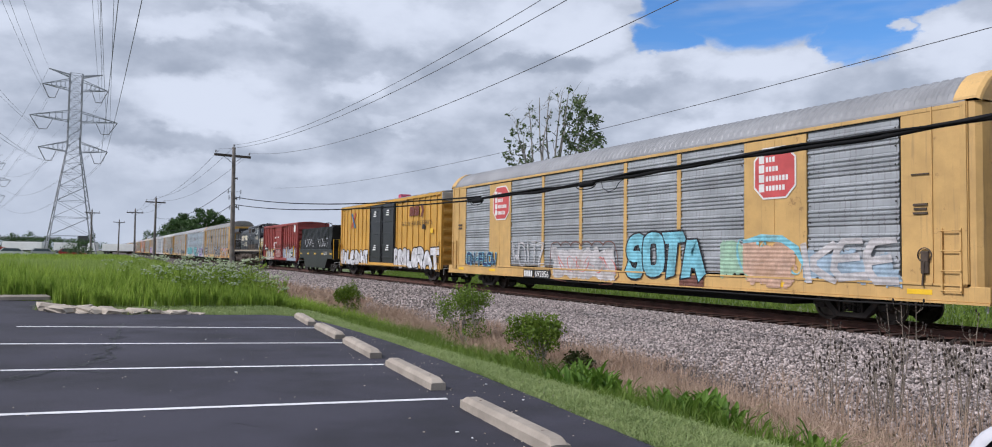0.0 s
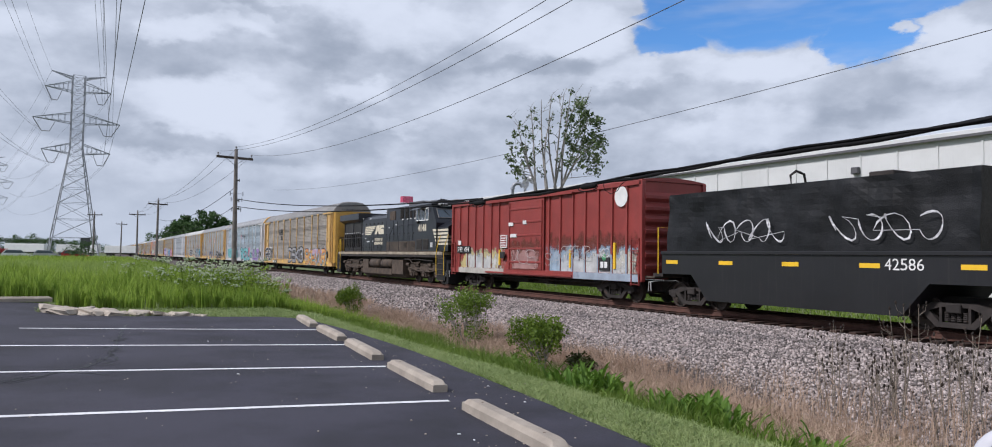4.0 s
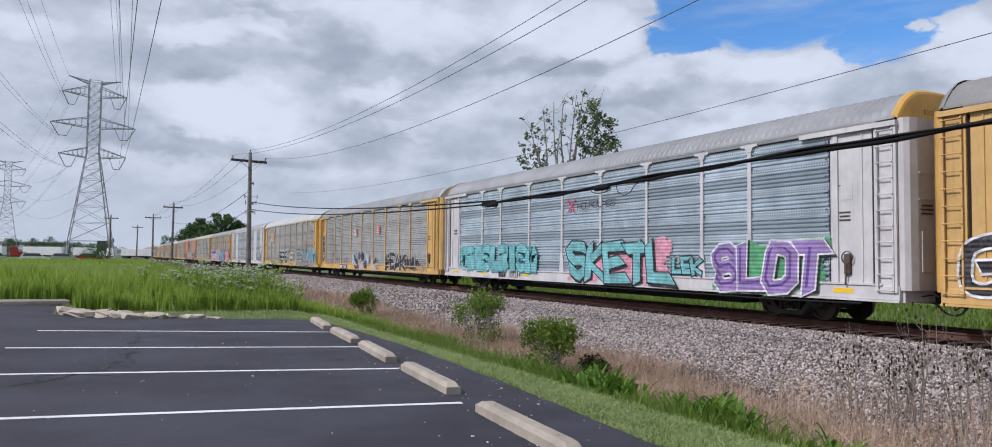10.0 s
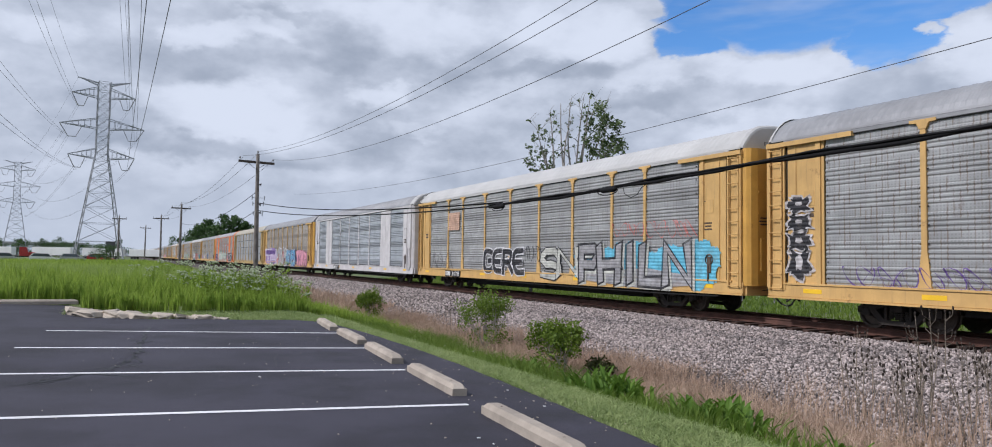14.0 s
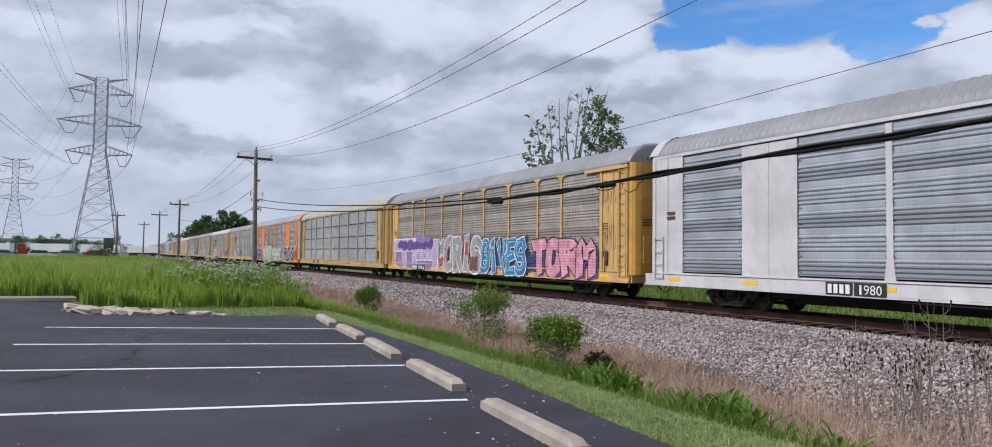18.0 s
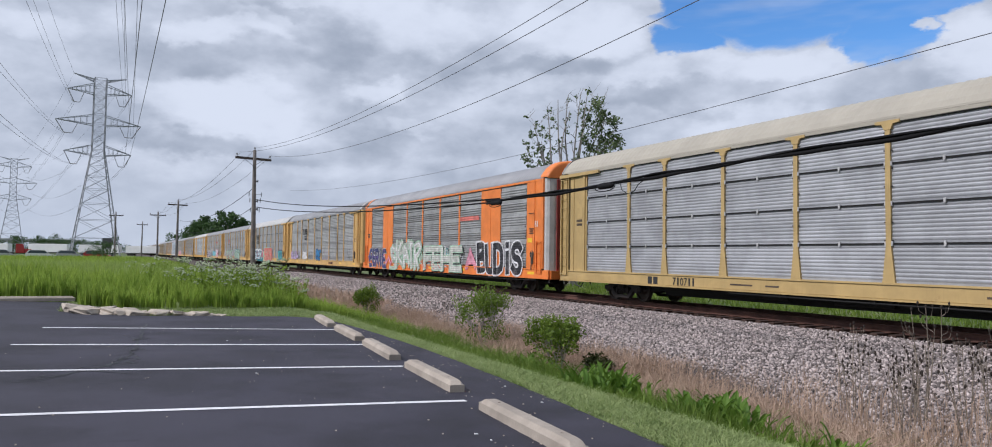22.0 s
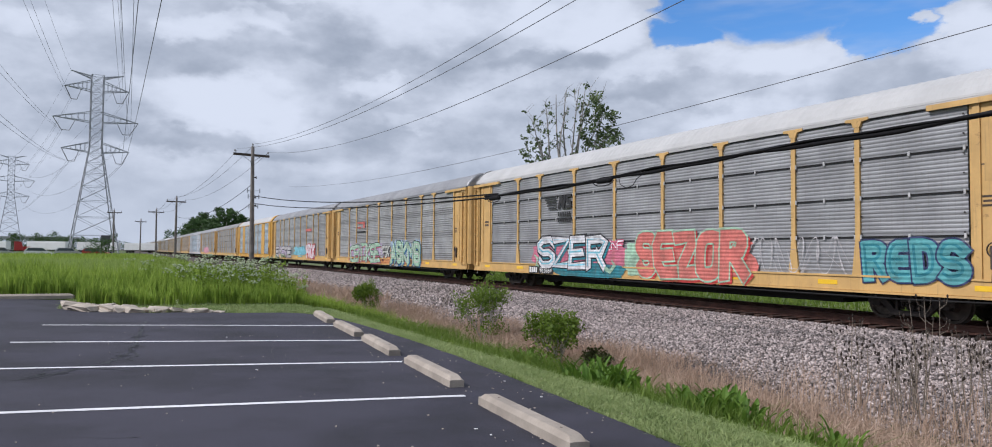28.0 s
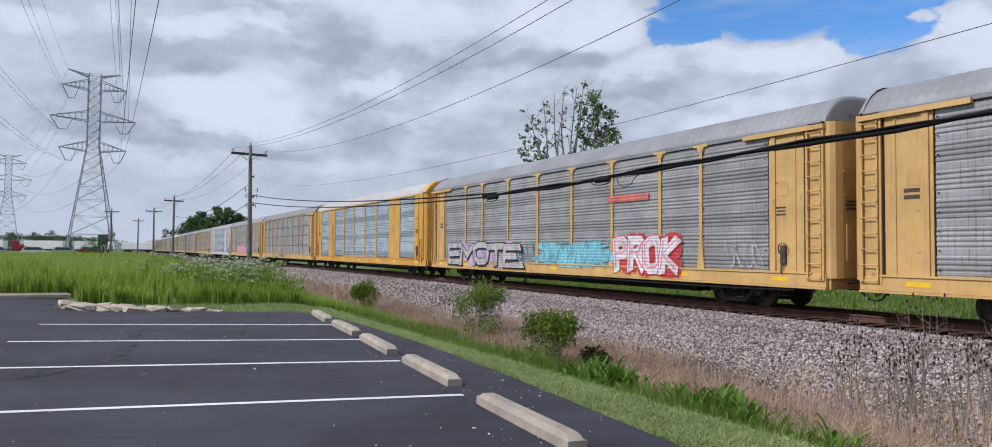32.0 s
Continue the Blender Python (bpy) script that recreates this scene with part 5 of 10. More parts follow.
def number_patch(car, half, text, f, z, x, size=0.34, patch=True, mat=None):
    n = len(text)
    if patch:
        part("number_patch", Geo().box(x - 0.004, x + 0.02, -half + f - n * size * 0.36 - 0.1, -half + f + n * size * 0.36 + 0.1, z - 0.05, z + size + 0.05), STENCIL_BLACK, car, "black patch behind the car number")
        if x == -1.632:
            y = -half + f + n * size * 0.36 + 0.16
            part("mark_patch", Geo().box(x - 0.004, x + 0.02, y, y + 0.80, z - 0.05, z + size + 0.05), STENCIL_BLACK, car, "black patch with white marks")
            for k in range(4):
                part("mark_block", kept("mark_block%.2f%.2f" % (z, size), lambda: Geo().box(x - 0.008, x - 0.004, 0.0, 0.12, z, z + size), STENCIL_WHITE), STENCIL_WHITE, car, at=Matrix.Translation((0, y + 0.07 + k * 0.18, 0)))
    part("car_number", letters(text, f + n * size * 0.36, f - n * size * 0.36, z, z + size, x - 0.008, half, 0.0, 0.0), mat or STENCIL_WHITE, car, "stencilled car number")


def autorack(label, style="tri", frame_mat=None, panel=None, roof=None, end=None, cap=None, gable=None, posts=None, panel_style="rib", far=False, roof_ribs=False):
    """A covered multilevel car for motor cars, 28.5 m over its couplers; front towards -y."""
    frame_mat, panel, roof = frame_mat or YELLOW, panel or GALV, roof or ROOF_GREY
    end, posts = end or frame_mat, posts or frame_mat
    car = thing("autorack_car", label, "railway car", group="freight train")
    plain = style == "framed"
    if (panel is BLUE_PANEL or plain and panel in (GALV, BADGE_PANEL)) and panel_style == "rib":
        panel_style = "deep"
    key = "framed" if plain else "tri"
    for s in (-1, 1):
        part("side_sill", kept("side_sill%d" % s, lambda: sill_geo(s), frame_mat), frame_mat, car)
        part("end_sill", kept("end_sill%d" % s, lambda: Geo().box(-1.49, 1.49, min(s * (HALF + 0.5), s * (HALF + 0.62)), max(s * (HALF + 0.5), s * (HALF + 0.62)), Z_SILL, Z_SILL_TOP - 0.02, 0.01), frame_mat), frame_mat, car)
    part("underframe", kept("underframe", under_geo, DARK), DARK, car, "dark underframe with brake gear")
    e = FRAMED_END if plain else TRI_END
    part("roof", kept("roof" + key + str(roof_ribs), lambda: roof_geo(-e + 0.05, e - 0.05, 0.26, 0.022 if plain or roof_ribs else 0.009), roof), roof, car, "ribbed arched metal roof")
    gable = gable or roof
    for s in (-1, 1):
        for sd in (-1, 1):
            for nm, xa, xb, ya, yb, za, zb in end_pieces(s, plain):
                part(nm, kept(key + nm + "%d%d" % (s, sd), lambda: Geo().box(*sorted((sd * xa, sd * xb)), *sorted((ya, yb)), za, zb), end), end, car)
            if not plain:
                part("corner_strip", kept("corner_strip%d%d" % (s, sd), lambda: corner_geo(s, sd), end), end, car)
                for u, wd, x in ((HALF - 1.13, 0.16, 1.62), (HALF - 0.42, 0.04, 1.60)):
                    part("door_post", kept("door_post%d%d%.2f" % (s, sd, wd), lambda: Geo().box(*sorted((sd * 1.50, sd * x)), *sorted((s * u, s * (u - wd))), Z_SILL_TOP + 0.02, Z_EAVE - 0.18), end), end, car)
                part("eave_beam", kept("eave_beam%d%d" % (s, sd), lambda: Geo().box(*sorted((sd * 1.48, sd * 1.68)), *sorted((s * (HALF - 2.3), s * (TRI_END + 0.02))), Z_EAVE - 0.18, Z_EAVE - 0.05), end), end, car)
        part("roof_end", kept("roof_end%d" % s + key, lambda: cap_geo(s * (e + (0.28 if plain else 0.04)), s * (e - (0.30 if plain else 0.12)), 0.0), gable), gable, car)
        add_end_door(car, s, cap or end, e)
        if not plain and not far:
            part("dark_joint", kept("dark_joint%d" % s, lambda: Geo().box(-1.545, -1.53, min(s * (e - 0.61), s * (e - 0.68)), max(s * (e - 0.61), s * (e - 0.68)), Z_SILL_TOP, Z_EAVE - 0.2), DARK), DARK, car)
    if not plain and not far:
        part("hood_lettering", kept("hood_lettering", lambda: letters("EXCESSHEIGHTCAR", 0.95, -0.95, 5.27, 5.38, -(e + 0.283), 0.0, 0.0, 0.0), STENCIL_BLACK), STENCIL_BLACK, car, "small black hood lettering", at=pose(0, 0, 0, 0, 0, 90))
    for sd, rot in ((-1, Matrix.Identity(4)), (1, pose(0, 0, 0, 0, 0, 180))):
        cells = FRAMED if plain else TRI
        for a, b in cells:
            wd = b - a - 0.06
            part("side_panel", kept("panel%.2f%s" % (wd, panel_style), lambda: panel_geo(wd, Z_SILL_TOP + (0.10 if plain else 0.05), Z_PANEL + 0.025, panel_style), panel), panel, car,
                 at=rot @ Matrix.Translation((-1.60, -HALF + (a + b) / 2, 0)))
            if not far and sd < 0:
                tagged(part("rivets", kept("rivets%.2f" % wd, lambda: rivets_geo(wd, Z_SILL_TOP, Z_PANEL), STEEL), STEEL, car, at=Matrix.Translation((-1.60, -HALF + (a + b) / 2, 0))), kind="stuff")
            if panel_style == "lap" and sd < 0:
                for z in (2.07, 3.06, 4.05):
                    part("panel_seam", kept("panel_seam%.2f" % wd, lambda: Geo().box(0.012, 0.05, -wd / 2, wd / 2, -0.022, 0.022), DARK), DARK, car, at=Matrix.Translation((-1.60, -HALF + (a + b) / 2, z)))
                    for u in (() if far else (-wd / 2 + 0.05, 0.0, wd / 2 - 0.05)):
                        part("seam_catch", kept("seam_catch", lambda: Geo().box(-0.012, 0.03, -0.03, 0.03, -0.06, 0.06, 0.006), PIPE_WHITE), PIPE_WHITE, car, at=Matrix.Translation((-1.60, -HALF + (a + b) / 2 + u, z)))
        lines = [b for a, b in cells[:-1]] if not plain else [9.06, 11.86, 14.66, 17.46]
        for f in lines:
            mk = (lambda: post_geo(Z_SILL_TOP, Z_PANEL - 0.03)) if not plain else (lambda: slim_post_geo(Z_SILL_TOP, Z_PANEL))
            part("post", kept("post" + key, mk, posts), posts, car, at=rot @ Matrix.Translation((-1.615 if not plain else -1.605, -HALF + f, 0)))
        if plain:
            for a, b in COLUMNS:
                part("plain_column", kept("column%.2f" % (b - a), lambda: Geo().box(0, 0.07, -(b - a) / 2, (b - a) / 2, Z_SILL_TOP, Z_PANEL).box(-0.012, 0, -0.02, 0.02, Z_SILL_TOP, Z_PANEL), frame_mat), frame_mat, car,
                     at=rot @ Matrix.Translation((-1.60, -HALF + (a + b) / 2, 0)))
        rail_mat_here = frame_mat if plain else roof
        part("eave_rail", kept("eave_rail" + key, lambda: Geo().box(0.0, 0.08, -HALF + 0.02, HALF - 0.02, Z_PANEL + 0.048, Z_EAVE - 0.004, 0.008), rail_mat_here), rail_mat_here, car,
             at=rot @ Matrix.Translation((-1.612 if plain else -1.60, 0, 0)))
        part("vent_slot", kept("vent_slot", lambda: Geo().box(0.0, 0.06, -HALF + 1.4, HALF - 1.4, Z_PANEL + 0.026, Z_PANEL + 0.046), DARK), DARK, car, at=rot @ Matrix.Translation((-1.60, 0, 0)))
        for f in (() if far else ((0.24, 26.16) if plain else (-0.22, 26.62))):
            part("ladder", kept("ladder_tall" if not plain else "ladder_low", lambda: ladder_geo(0.95, 4.9 if not plain else 2.3), end), end, car, at=rot @ Matrix.Translation((-1.63, -HALF + f, 0)))
    part("brake_rod", kept("brake_rod", rod_geo, DARK), DARK, car, "dull brown pipe slung under the sill")
    for y in (-10.05, 10.05):
        add_truck(car, y)
    add_couplers(car, PITCH / 2)
    if not far:
        for f in (() if frame_mat is CREAM else (1.0, 5.1, 8.6, 13.2, 17.6, 22.0, 25.4)):
            part("reflector", kept("reflector", lambda: Geo().box(-0.004, 0.004, -0.30, 0.30, 0.84, 0.96), REFLECT), REFLECT, car, at=Matrix.Translation((-1.602, -HALF + f, 0)))
        part("hand_brake", kept("hand_brake", lambda: Geo().lathe([(-0.03, 0.20), (0.0, 0.23), (0.03, 0.20)], "x", 16).box(-0.02, 0.10, -0.12, 0.12, -0.55, 0.12, 0.02).tube((-0.02, 0, -0.2), (-0.02, 0.06, -0.9), 0.03), DUST_STEEL), DUST_STEEL, car,
             "rusty hand brake wheel and chain", at=pose(-1.64, -HALF + 0.85, 1.75) @ Matrix.Scale(0.78, 4))
        for f, z, wz, hz in ((0.95, 3.62, 0.42, 0.30), (0.95, 2.9, 0.34, 0.05), (0.95, 2.8, 0.30, 0.05), (0.95, 2.7, 0.34, 0.05), (25.55, 3.1, 0.4, 0.10), (25.55, 2.94, 0.4, 0.10)):
            part("stencil", Geo().box(-1.634 if plain else -1.580, -1.5, -HALF + f - wz / 2, -HALF + f + wz / 2, z, z + 0.03 if hz > 0.2 else z + hz), DUST_STEEL, car)
    return car


def place(car, y_front, length):
    """Stand a car in the train: y_front is where its front coupler stands at the start."""
    CARS.append((car, y_front + length / 2))


BADGE_RED = material("faded_badge_red", (0.55, 0.085, 0.085), rough=0.6, var=0.12, scale=2.0)


def lower_body(car, drop):
    """Let a car's body ride lower on its trucks."""
    for ch in car.children:
        if ch.name.split(".")[0] not in ("truck", "coupler", "air_hose", "uncoupling_lever"):
            ch.location.z -= drop


def octagon_sign(car, f, z, r, x):
    """Red badge with cut corners; its lettering is drawn as white bars."""
    k = 0.55
    pts = [(-1, -k), (-1, k), (-k, 1), (k, 1), (1, k), (1, -k), (k, -1), (-k, -1)]
    white = part("badge", Geo().prism([(-HALF + f + a * r, z + b * r) for a, b in pts], "x", x - 0.006, x), STENCIL_WHITE, car, "red badge with white rim and bars")
    part("badge_face", Geo().prism([(-HALF + f + a * r * 0.93, z + b * r * 0.93) for a, b in pts], "x", x - 0.010, x - 0.006), BADGE_RED, white)
    for i, count in enumerate((3, 4, 7, 6)):
        zz = z + r * (0.56 - i * 0.37)
        start = -HALF + f + r * 0.74
        part("badge_bar", Geo().box(x - 0.013, x - 0.010, start - r * 0.26, start, zz - r * 0.16, zz + r * 0.15), STENCIL_WHITE, white)
        for k in range(count):
            a = start - r * (0.34 + 0.155 * k)
            part("badge_bar", Geo().box(x - 0.013, x - 0.010, a - r * 0.11, a, zz - r * 0.13, zz + r * 0.07), STENCIL_WHITE, white)


def railroad_mark(car, f, z, size, x, half, mat):
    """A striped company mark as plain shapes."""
    g = Geo()
    for i in range(5):
        zz = z + size * (1 - i * 0.22)
        g.prism([(-half + f + size * 0.15, zz), (-half + f + size * (1.9 - i * 0.16), zz), (-half + f + size * (1.9 - i * 0.16), zz + size * 0.10), (-half + f + size * 0.15, zz + size * 0.10)], "x", x - 0.004, x)
    def put(a, b):
        return -half + f - size * a, z + size * b
    g.prism([put(a, b) for a, b in ((0.0, 0.1), (0.30, 1.1), (0.62, 1.1), (0.74, 0.55), (0.80, 1.1), (1.05, 1.1), (0.88, 0.1), (0.58, 0.1), (0.42, 0.66), (0.28, 0.1))], "x", x - 0.004, x)
    g.prism([put(a, b) for a, b in ((0.98, 0.1), (1.0, 0.32), (1.50, 0.32), (1.50, 0.48), (1.08, 0.52), (1.10, 1.1), (1.78, 1.1), (1.76, 0.88), (1.34, 0.88), (1.34, 0.74), (1.76, 0.70), (1.74, 0.1))], "x", x - 0.004, x)
    for i, count in enumerate((7, 8)):
        for k in range(count):
            a = f - size * (0.05 + k * 0.235)
            g.box(x - 0.004, x, -half + a - size * 0.17, -half + a, z - size * (0.42 + i * 0.42), z - size * (0.12 + i * 0.42))
    part("company_mark", g, mat, car)


NEAR_X = -1.620
# the cars, from the front of what is seen to the back
lead = autorack("white and yellow covered autorack car", "framed", WHITE, GALV, ROOF_GREY, gable=WHITE)
place(lead, 8.4 - PITCH, PITCH)

badge_car = autorack("yellow autorack car with ribbed grey panels and red badges", "framed", YELLOW, BADGE_PANEL, ROOF_GREY, gable=YELLOW)
octagon_sign(badge_car, 5.15, 4.05, 0.74, -1.612)
octagon_sign(badge_car, 21.15, 4.08, 0.80, -1.612)
piece(badge_car, HALF, NEAR_X - 0.004, "ON.FLOW", 24.7, 21.5, 1.10, 1.75, "navy", "sky", wild=0.05, seed=3, heavy=0.03, fat=0.34)
tag(badge_car, HALF, NEAR_X, "WOITZ", 20.0, 17.2, 1.15, 2.25, "pale", 5, 0.10)
tag(badge_car, HALF, NEAR_X - 0.004, "WOITZ", 19.9, 17.3, 1.25, 2.1, "white", 6, 0.04)
part("sprayed_patch", smear(16.8, 12.3, 0.62, 2.05, NEAR_X - 0.001, HALF, 8, 16, 0.6), SPRAY["pale"], badge_car)
arches = []
for k in range(6):
    arches += [(16.75 - 0.72 * k - 0.36 * (1 - math.cos(a * 0.5236)), 2.02 + 0.17 * math.sin(a * 0.5236)) for a in range(7)]
part("sprayed_tag", band([(15.6, 0.58), (16.6, 0.66), (16.85, 1.0), (16.8, 1.5), *arches, (12.25, 1.6), (12.2, 0.9), (12.6, 0.60), (13.4, 0.56)], 0.045, NEAR_X - 0.004, HALF), SPRAY["brown"], badge_car)
part("sprayed_tag", strokes(16.4, 12.6, 1.0, 1.6, NEAR_X - 0.006, HALF, 9, 5, 0.05), SPRAY["coral"], badge_car)
part("sprayed_patch", Geo().box(NEAR_X - 0.012, NEAR_X - 0.008, -HALF + 7.9, -HALF + 9.0, 0.70, 1.06), SPRAY["brown"], badge_car)
piece(badge_car, HALF, NEAR_X, "SOTA", 11.7, 7.9, 0.88, 2.45, "sky", "black", None, 0.09, 11, None, 0.065, fat=0.46, rounds=1)
part("sprayed_halo", smear(7.2, 5.7, 0.95, 2.15, NEAR_X - 0.003, HALF, 12, 14, 0.6), SPRAY["mint"], badge_car)
part("sprayed_halo", smear(6.3, 4.3, 0.80, 2.1, NEAR_X - 0.009, HALF, 13, 18, 0.6), SPRAY["peach"], badge_car)
part("sprayed_halo", band([(6.3, 2.1), (5.6, 2.22), (4.9, 2.18), (4.4, 1.9), (4.2, 1.5)], 0.20, NEAR_X - 0.016, HALF), SPRAY["sky"], badge_car)
part("sprayed_tag", strokes(6.6, 4.2, 1.2, 2.2, NEAR_X - 0.007, HALF, 14, 3, 0.09), SPRAY["sky"], badge_car)
part("sprayed_patch", smear(4.2, 1.4, 0.95, 1.9, NEAR_X - 0.002, HALF, 15, 12, 0.5), SPRAY["dusk"], badge_car)
tag(badge_car, HALF, NEAR_X - 0.008, "KEE", 4.1, 1.5, 1.0, 2.15, "pale", 16, 0.20)
number_patch(badge_car, HALF, "692856", 17.45, 0.70, -1.632, 0.26)
place(badge_car, 8.4, PITCH)


# ---------------------------------------------------------------- train: box cars
def box_car(label, half, z0, z1, paint, roof_mat, door, door_mat, rib_f):
    """A ribbed box car; door: (from, to) along the side."""
    car = thing("box_car", label, "railway car", group="freight train")
    body = Geo()
    body.box(-1.44, 1.44, -half, half, z0, z1 - 0.02, 0.02)
    part("body", body, paint, car)
    part("underframe", Geo().box(-0.32, 0.32, -half - 0.6, half + 0.6, 0.62, 1.02).box(-0.9, -0.5, -0.9, -0.2, 0.72, 0.95, 0.03).tube((-0.7, 1.0, 0.80), (-0.7, 1.8, 0.80), 0.13, n=12).tube((-1.1, -5.0, 0.86), (-1.1, 5.0, 0.86), 0.03, n=6), STEEL, car, "dark underframe")
    for sd in (-1, 1):
        a, b = sorted((sd * 1.46, sd * 1.53))
        part("side_sill", Geo().box(a, b, -half, half, z0 - 0.22, z0 + 0.06, 0.01), paint, car)
        part("top_chord", Geo().box(a, b, -half, half, z1 - 0.16, z1, 0.01), paint, car)
        for f in rib_f:
            a, b = sorted((sd * 1.43, sd * 1.51))
            part("rib", kept("rib%.2f%.2f%d" % (z0, z1, sd), lambda: Geo().prism([(min(sd * 1.44, sd * 1.50), -0.05), (max(sd * 1.44, sd * 1.50), -0.05), (max(sd * 1.44, sd * 1.50), 0.05), (min(sd * 1.44, sd * 1.50), 0.05)], "z", z0 + 0.05, z1 - 0.15), paint), paint, car,
                 at=Matrix.Translation((0, -half + f, 0)))
    for s in (-1, 1):
        n = 7
        d = (z1 - z0 - 0.5) / n
        y0, y1 = s * half, s * (half + 0.11)
        for i in range(n):
            part("end_rib", kept("end_rib_box%.2f%.2f%.2f%d" % (half, z0, z1, s), lambda: Geo().add([(x, y, zz) for x in (-1.38, 1.38) for y, zz in ((y0, 0.0), (y1, d * 0.3), (y1, d * 0.55), (y0, d * 0.85))], [(0, 1, 5, 4), (1, 2, 6, 5), (2, 3, 7, 6), (0, 3, 2, 1), (4, 5, 6, 7)]), paint), paint, car,
                 at=Matrix.Translation((0, 0, z0 + 0.15 + d * i)))
        for x in (-1.53, 1.36):
            part("corner_post", Geo().box(x, x + 0.17, min(s * (half - 0.1), s * (half + 0.07)), max(s * (half - 0.1), s * (half + 0.07)), z0 - 0.2, z1, 0.015), paint, car)
        part("end_platform", Geo().box(-1.35, 1.35, min(s * half, s * (half + 0.55)), max(s * half, s * (half + 0.55)), z0 - 0.05, z0 + 0.01), DUST_STEEL, car)
        for sd in (-1, 1):
            part("ladder", kept("ladder_box", lambda: ladder_geo(z0 - 0.3, z0 + 1.3), paint), paint, car, at=(Matrix.Identity(4) if sd < 0 else pose(0, 0, 0, 0, 0, 180)) @ Matrix.Translation((-1.53, sd * -s * (half - 0.28), 0)))
    g = Geo()
    arc = [(-1.53, 0.0), (-1.50, 0.05), (-0.8, 0.13), (0.0, 0.17), (0.8, 0.13), (1.50, 0.05), (1.53, 0.0)]
    ys = np.linspace(-half - 0.05, half + 0.05, 2 * int(half * 2 / 1.1) + 1)
    m = len(arc)
    vs = [(x, y, z1 - 0.02 + z + (0.03 if i % 2 else 0)) for i, y in enumerate(ys) for x, z in arc]
    g.add(vs, [(i * m + j, i * m + j + 1, (i + 1) * m + j + 1, (i + 1) * m + j) for i in range(len(ys) - 1) for j in range(m - 1)])
    for i in (0, len(ys) - 1):
        g.add([vs[i * m + j] for j in range(m)], [tuple(range(m))])
    part("roof", g, roof_mat, car, "ribbed metal roof")
    leaves = door if isinstance(door[0], tuple) else [door]
    for k, (a, b) in enumerate(leaves):
        for sd in (-1, 1):
            x0, x1 = sorted((sd * 1.50, sd * 1.545))
            d = part("door", Geo().box(x0, x1, -half + a, -half + b, z0 + 0.02, z1 - 0.22, 0.012), door_mat, car)
            for i in range(5):
                z = z0 + 0.35 + i * (z1 - z0 - 1.0) / 4
                x2, x3 = sorted((sd * 1.545, sd * 1.575))
                part("door_rib", Geo().box(x2, x3, -half + a + 0.06, -half + b - 0.06, z, z + 0.09, 0.01), door_mat, d)
            for f in (a + 0.10, b - 0.16):
                x2, x3 = sorted((sd * 1.545, sd * 1.59))
                part("lock_rod", Geo().box(x2, x3, -half + f, -half + f + 0.05, z0 + 0.06, z1 - 0.3), door_mat, d)
    lo, hi = leaves[0][0], leaves[-1][1]
    for z in (z0 - 0.16, z1 - 0.20):
        part("door_track", Geo().box(-1.60, -1.52, -half + max(0.3, lo - 2.2), -half + min(2 * half - 0.3, hi + 2.2), z, z + 0.07), paint, car)
    for y in (-half + 2.0, half - 2.0):
        add_truck(car, y)
    add_couplers(car, half + 1.0)
    return car


TH = 9.46
rib_car = box_car("yellow ribbed box car with black double doors and white bubble graffiti", TH, 1.16, 5.30, DEEP_YELLOW, ROOF_GREY, [(7.2, 9.6), (9.63, 12.05)], BLACK,
              (0.72, 1.65, 2.49, 3.37, 4.30, 5.24, 6.12, 6.95, 12.3, 13.1, 13.95, 14.85, 15.75, 16.65, 17.5, 18.3))
bubble(rib_car, TH, -1.53, "COSLE", 7.3, 3.3, 0.93, 2.12, "white", "black", 31, 0.075, 0.56, SPRAY=SPRAY_FLAT)
bubble(rib_car, TH, -1.545, "RAT", 3.5, 0.1, 0.90, 2.18, "white", "black", 37, 0.075, 0.52, SPRAY=SPRAY_FLAT)
bubble(rib_car, TH, -1.53, "SNHT", 15.4, 12.3, 0.95, 2.0, "white", "black", 28, 0.06, 0.5, SPRAY=SPRAY_FLAT)
bubble(rib_car, TH, -1.53, "EALE", 18.8, 15.5, 0.95, 2.05, "white", "black", 30, 0.06, 0.5, SPRAY=SPRAY_FLAT)
for word, a, b in (("RAILCAR", 5.95, 4.52), ("POOLING", 4.32, 2.89), ("EXPERTS", 2.68, 1.25)):
    part("slogan", letters(word, a, b, 3.52, 3.76, -1.515, TH, 0.0, 0.0), STENCIL_BLACK, rib_car, "black slogan lettering")
for a, b in ((4.75, 4.05), (3.95, 3.25)):
    part("company_mark", Geo().prism([(-TH + a, 4.1), (-TH + b, 4.1), (-TH + b - 0.05, 4.66), (-TH + a - 0.05, 4.66)], "x", -1.518, -1.514), SPRAY_FLAT["brown"], rib_car, "dark red company mark block")
part("company_mark", Geo().prism([(-TH + 3.0, 4.0), (-TH + 2.75, 4.38), (-TH + 3.0, 4.75), (-TH + 2.75, 4.75), (-TH + 2.45, 4.38), (-TH + 2.75, 4.0)], "x", -1.518, -1.514), SPRAY_FLAT["brown"], rib_car, "dark red chevron mark")
cross = Geo()
cross.prism([(-TH + 16.4, 3.65), (-TH + 16.15, 3.65), (-TH + 15.3, 4.75), (-TH + 15.55, 4.75)], "x", -1.518, -1.514)
part("cross_mark", cross, SPRAY["red"], rib_car)
part("cross_mark", Geo().prism([(-TH + 15.55, 3.65), (-TH + 15.3, 3.65), (-TH + 16.15, 4.75), (-TH + 16.4, 4.75)], "x", -1.522, -1.518), SPRAY["blue"], rib_car)
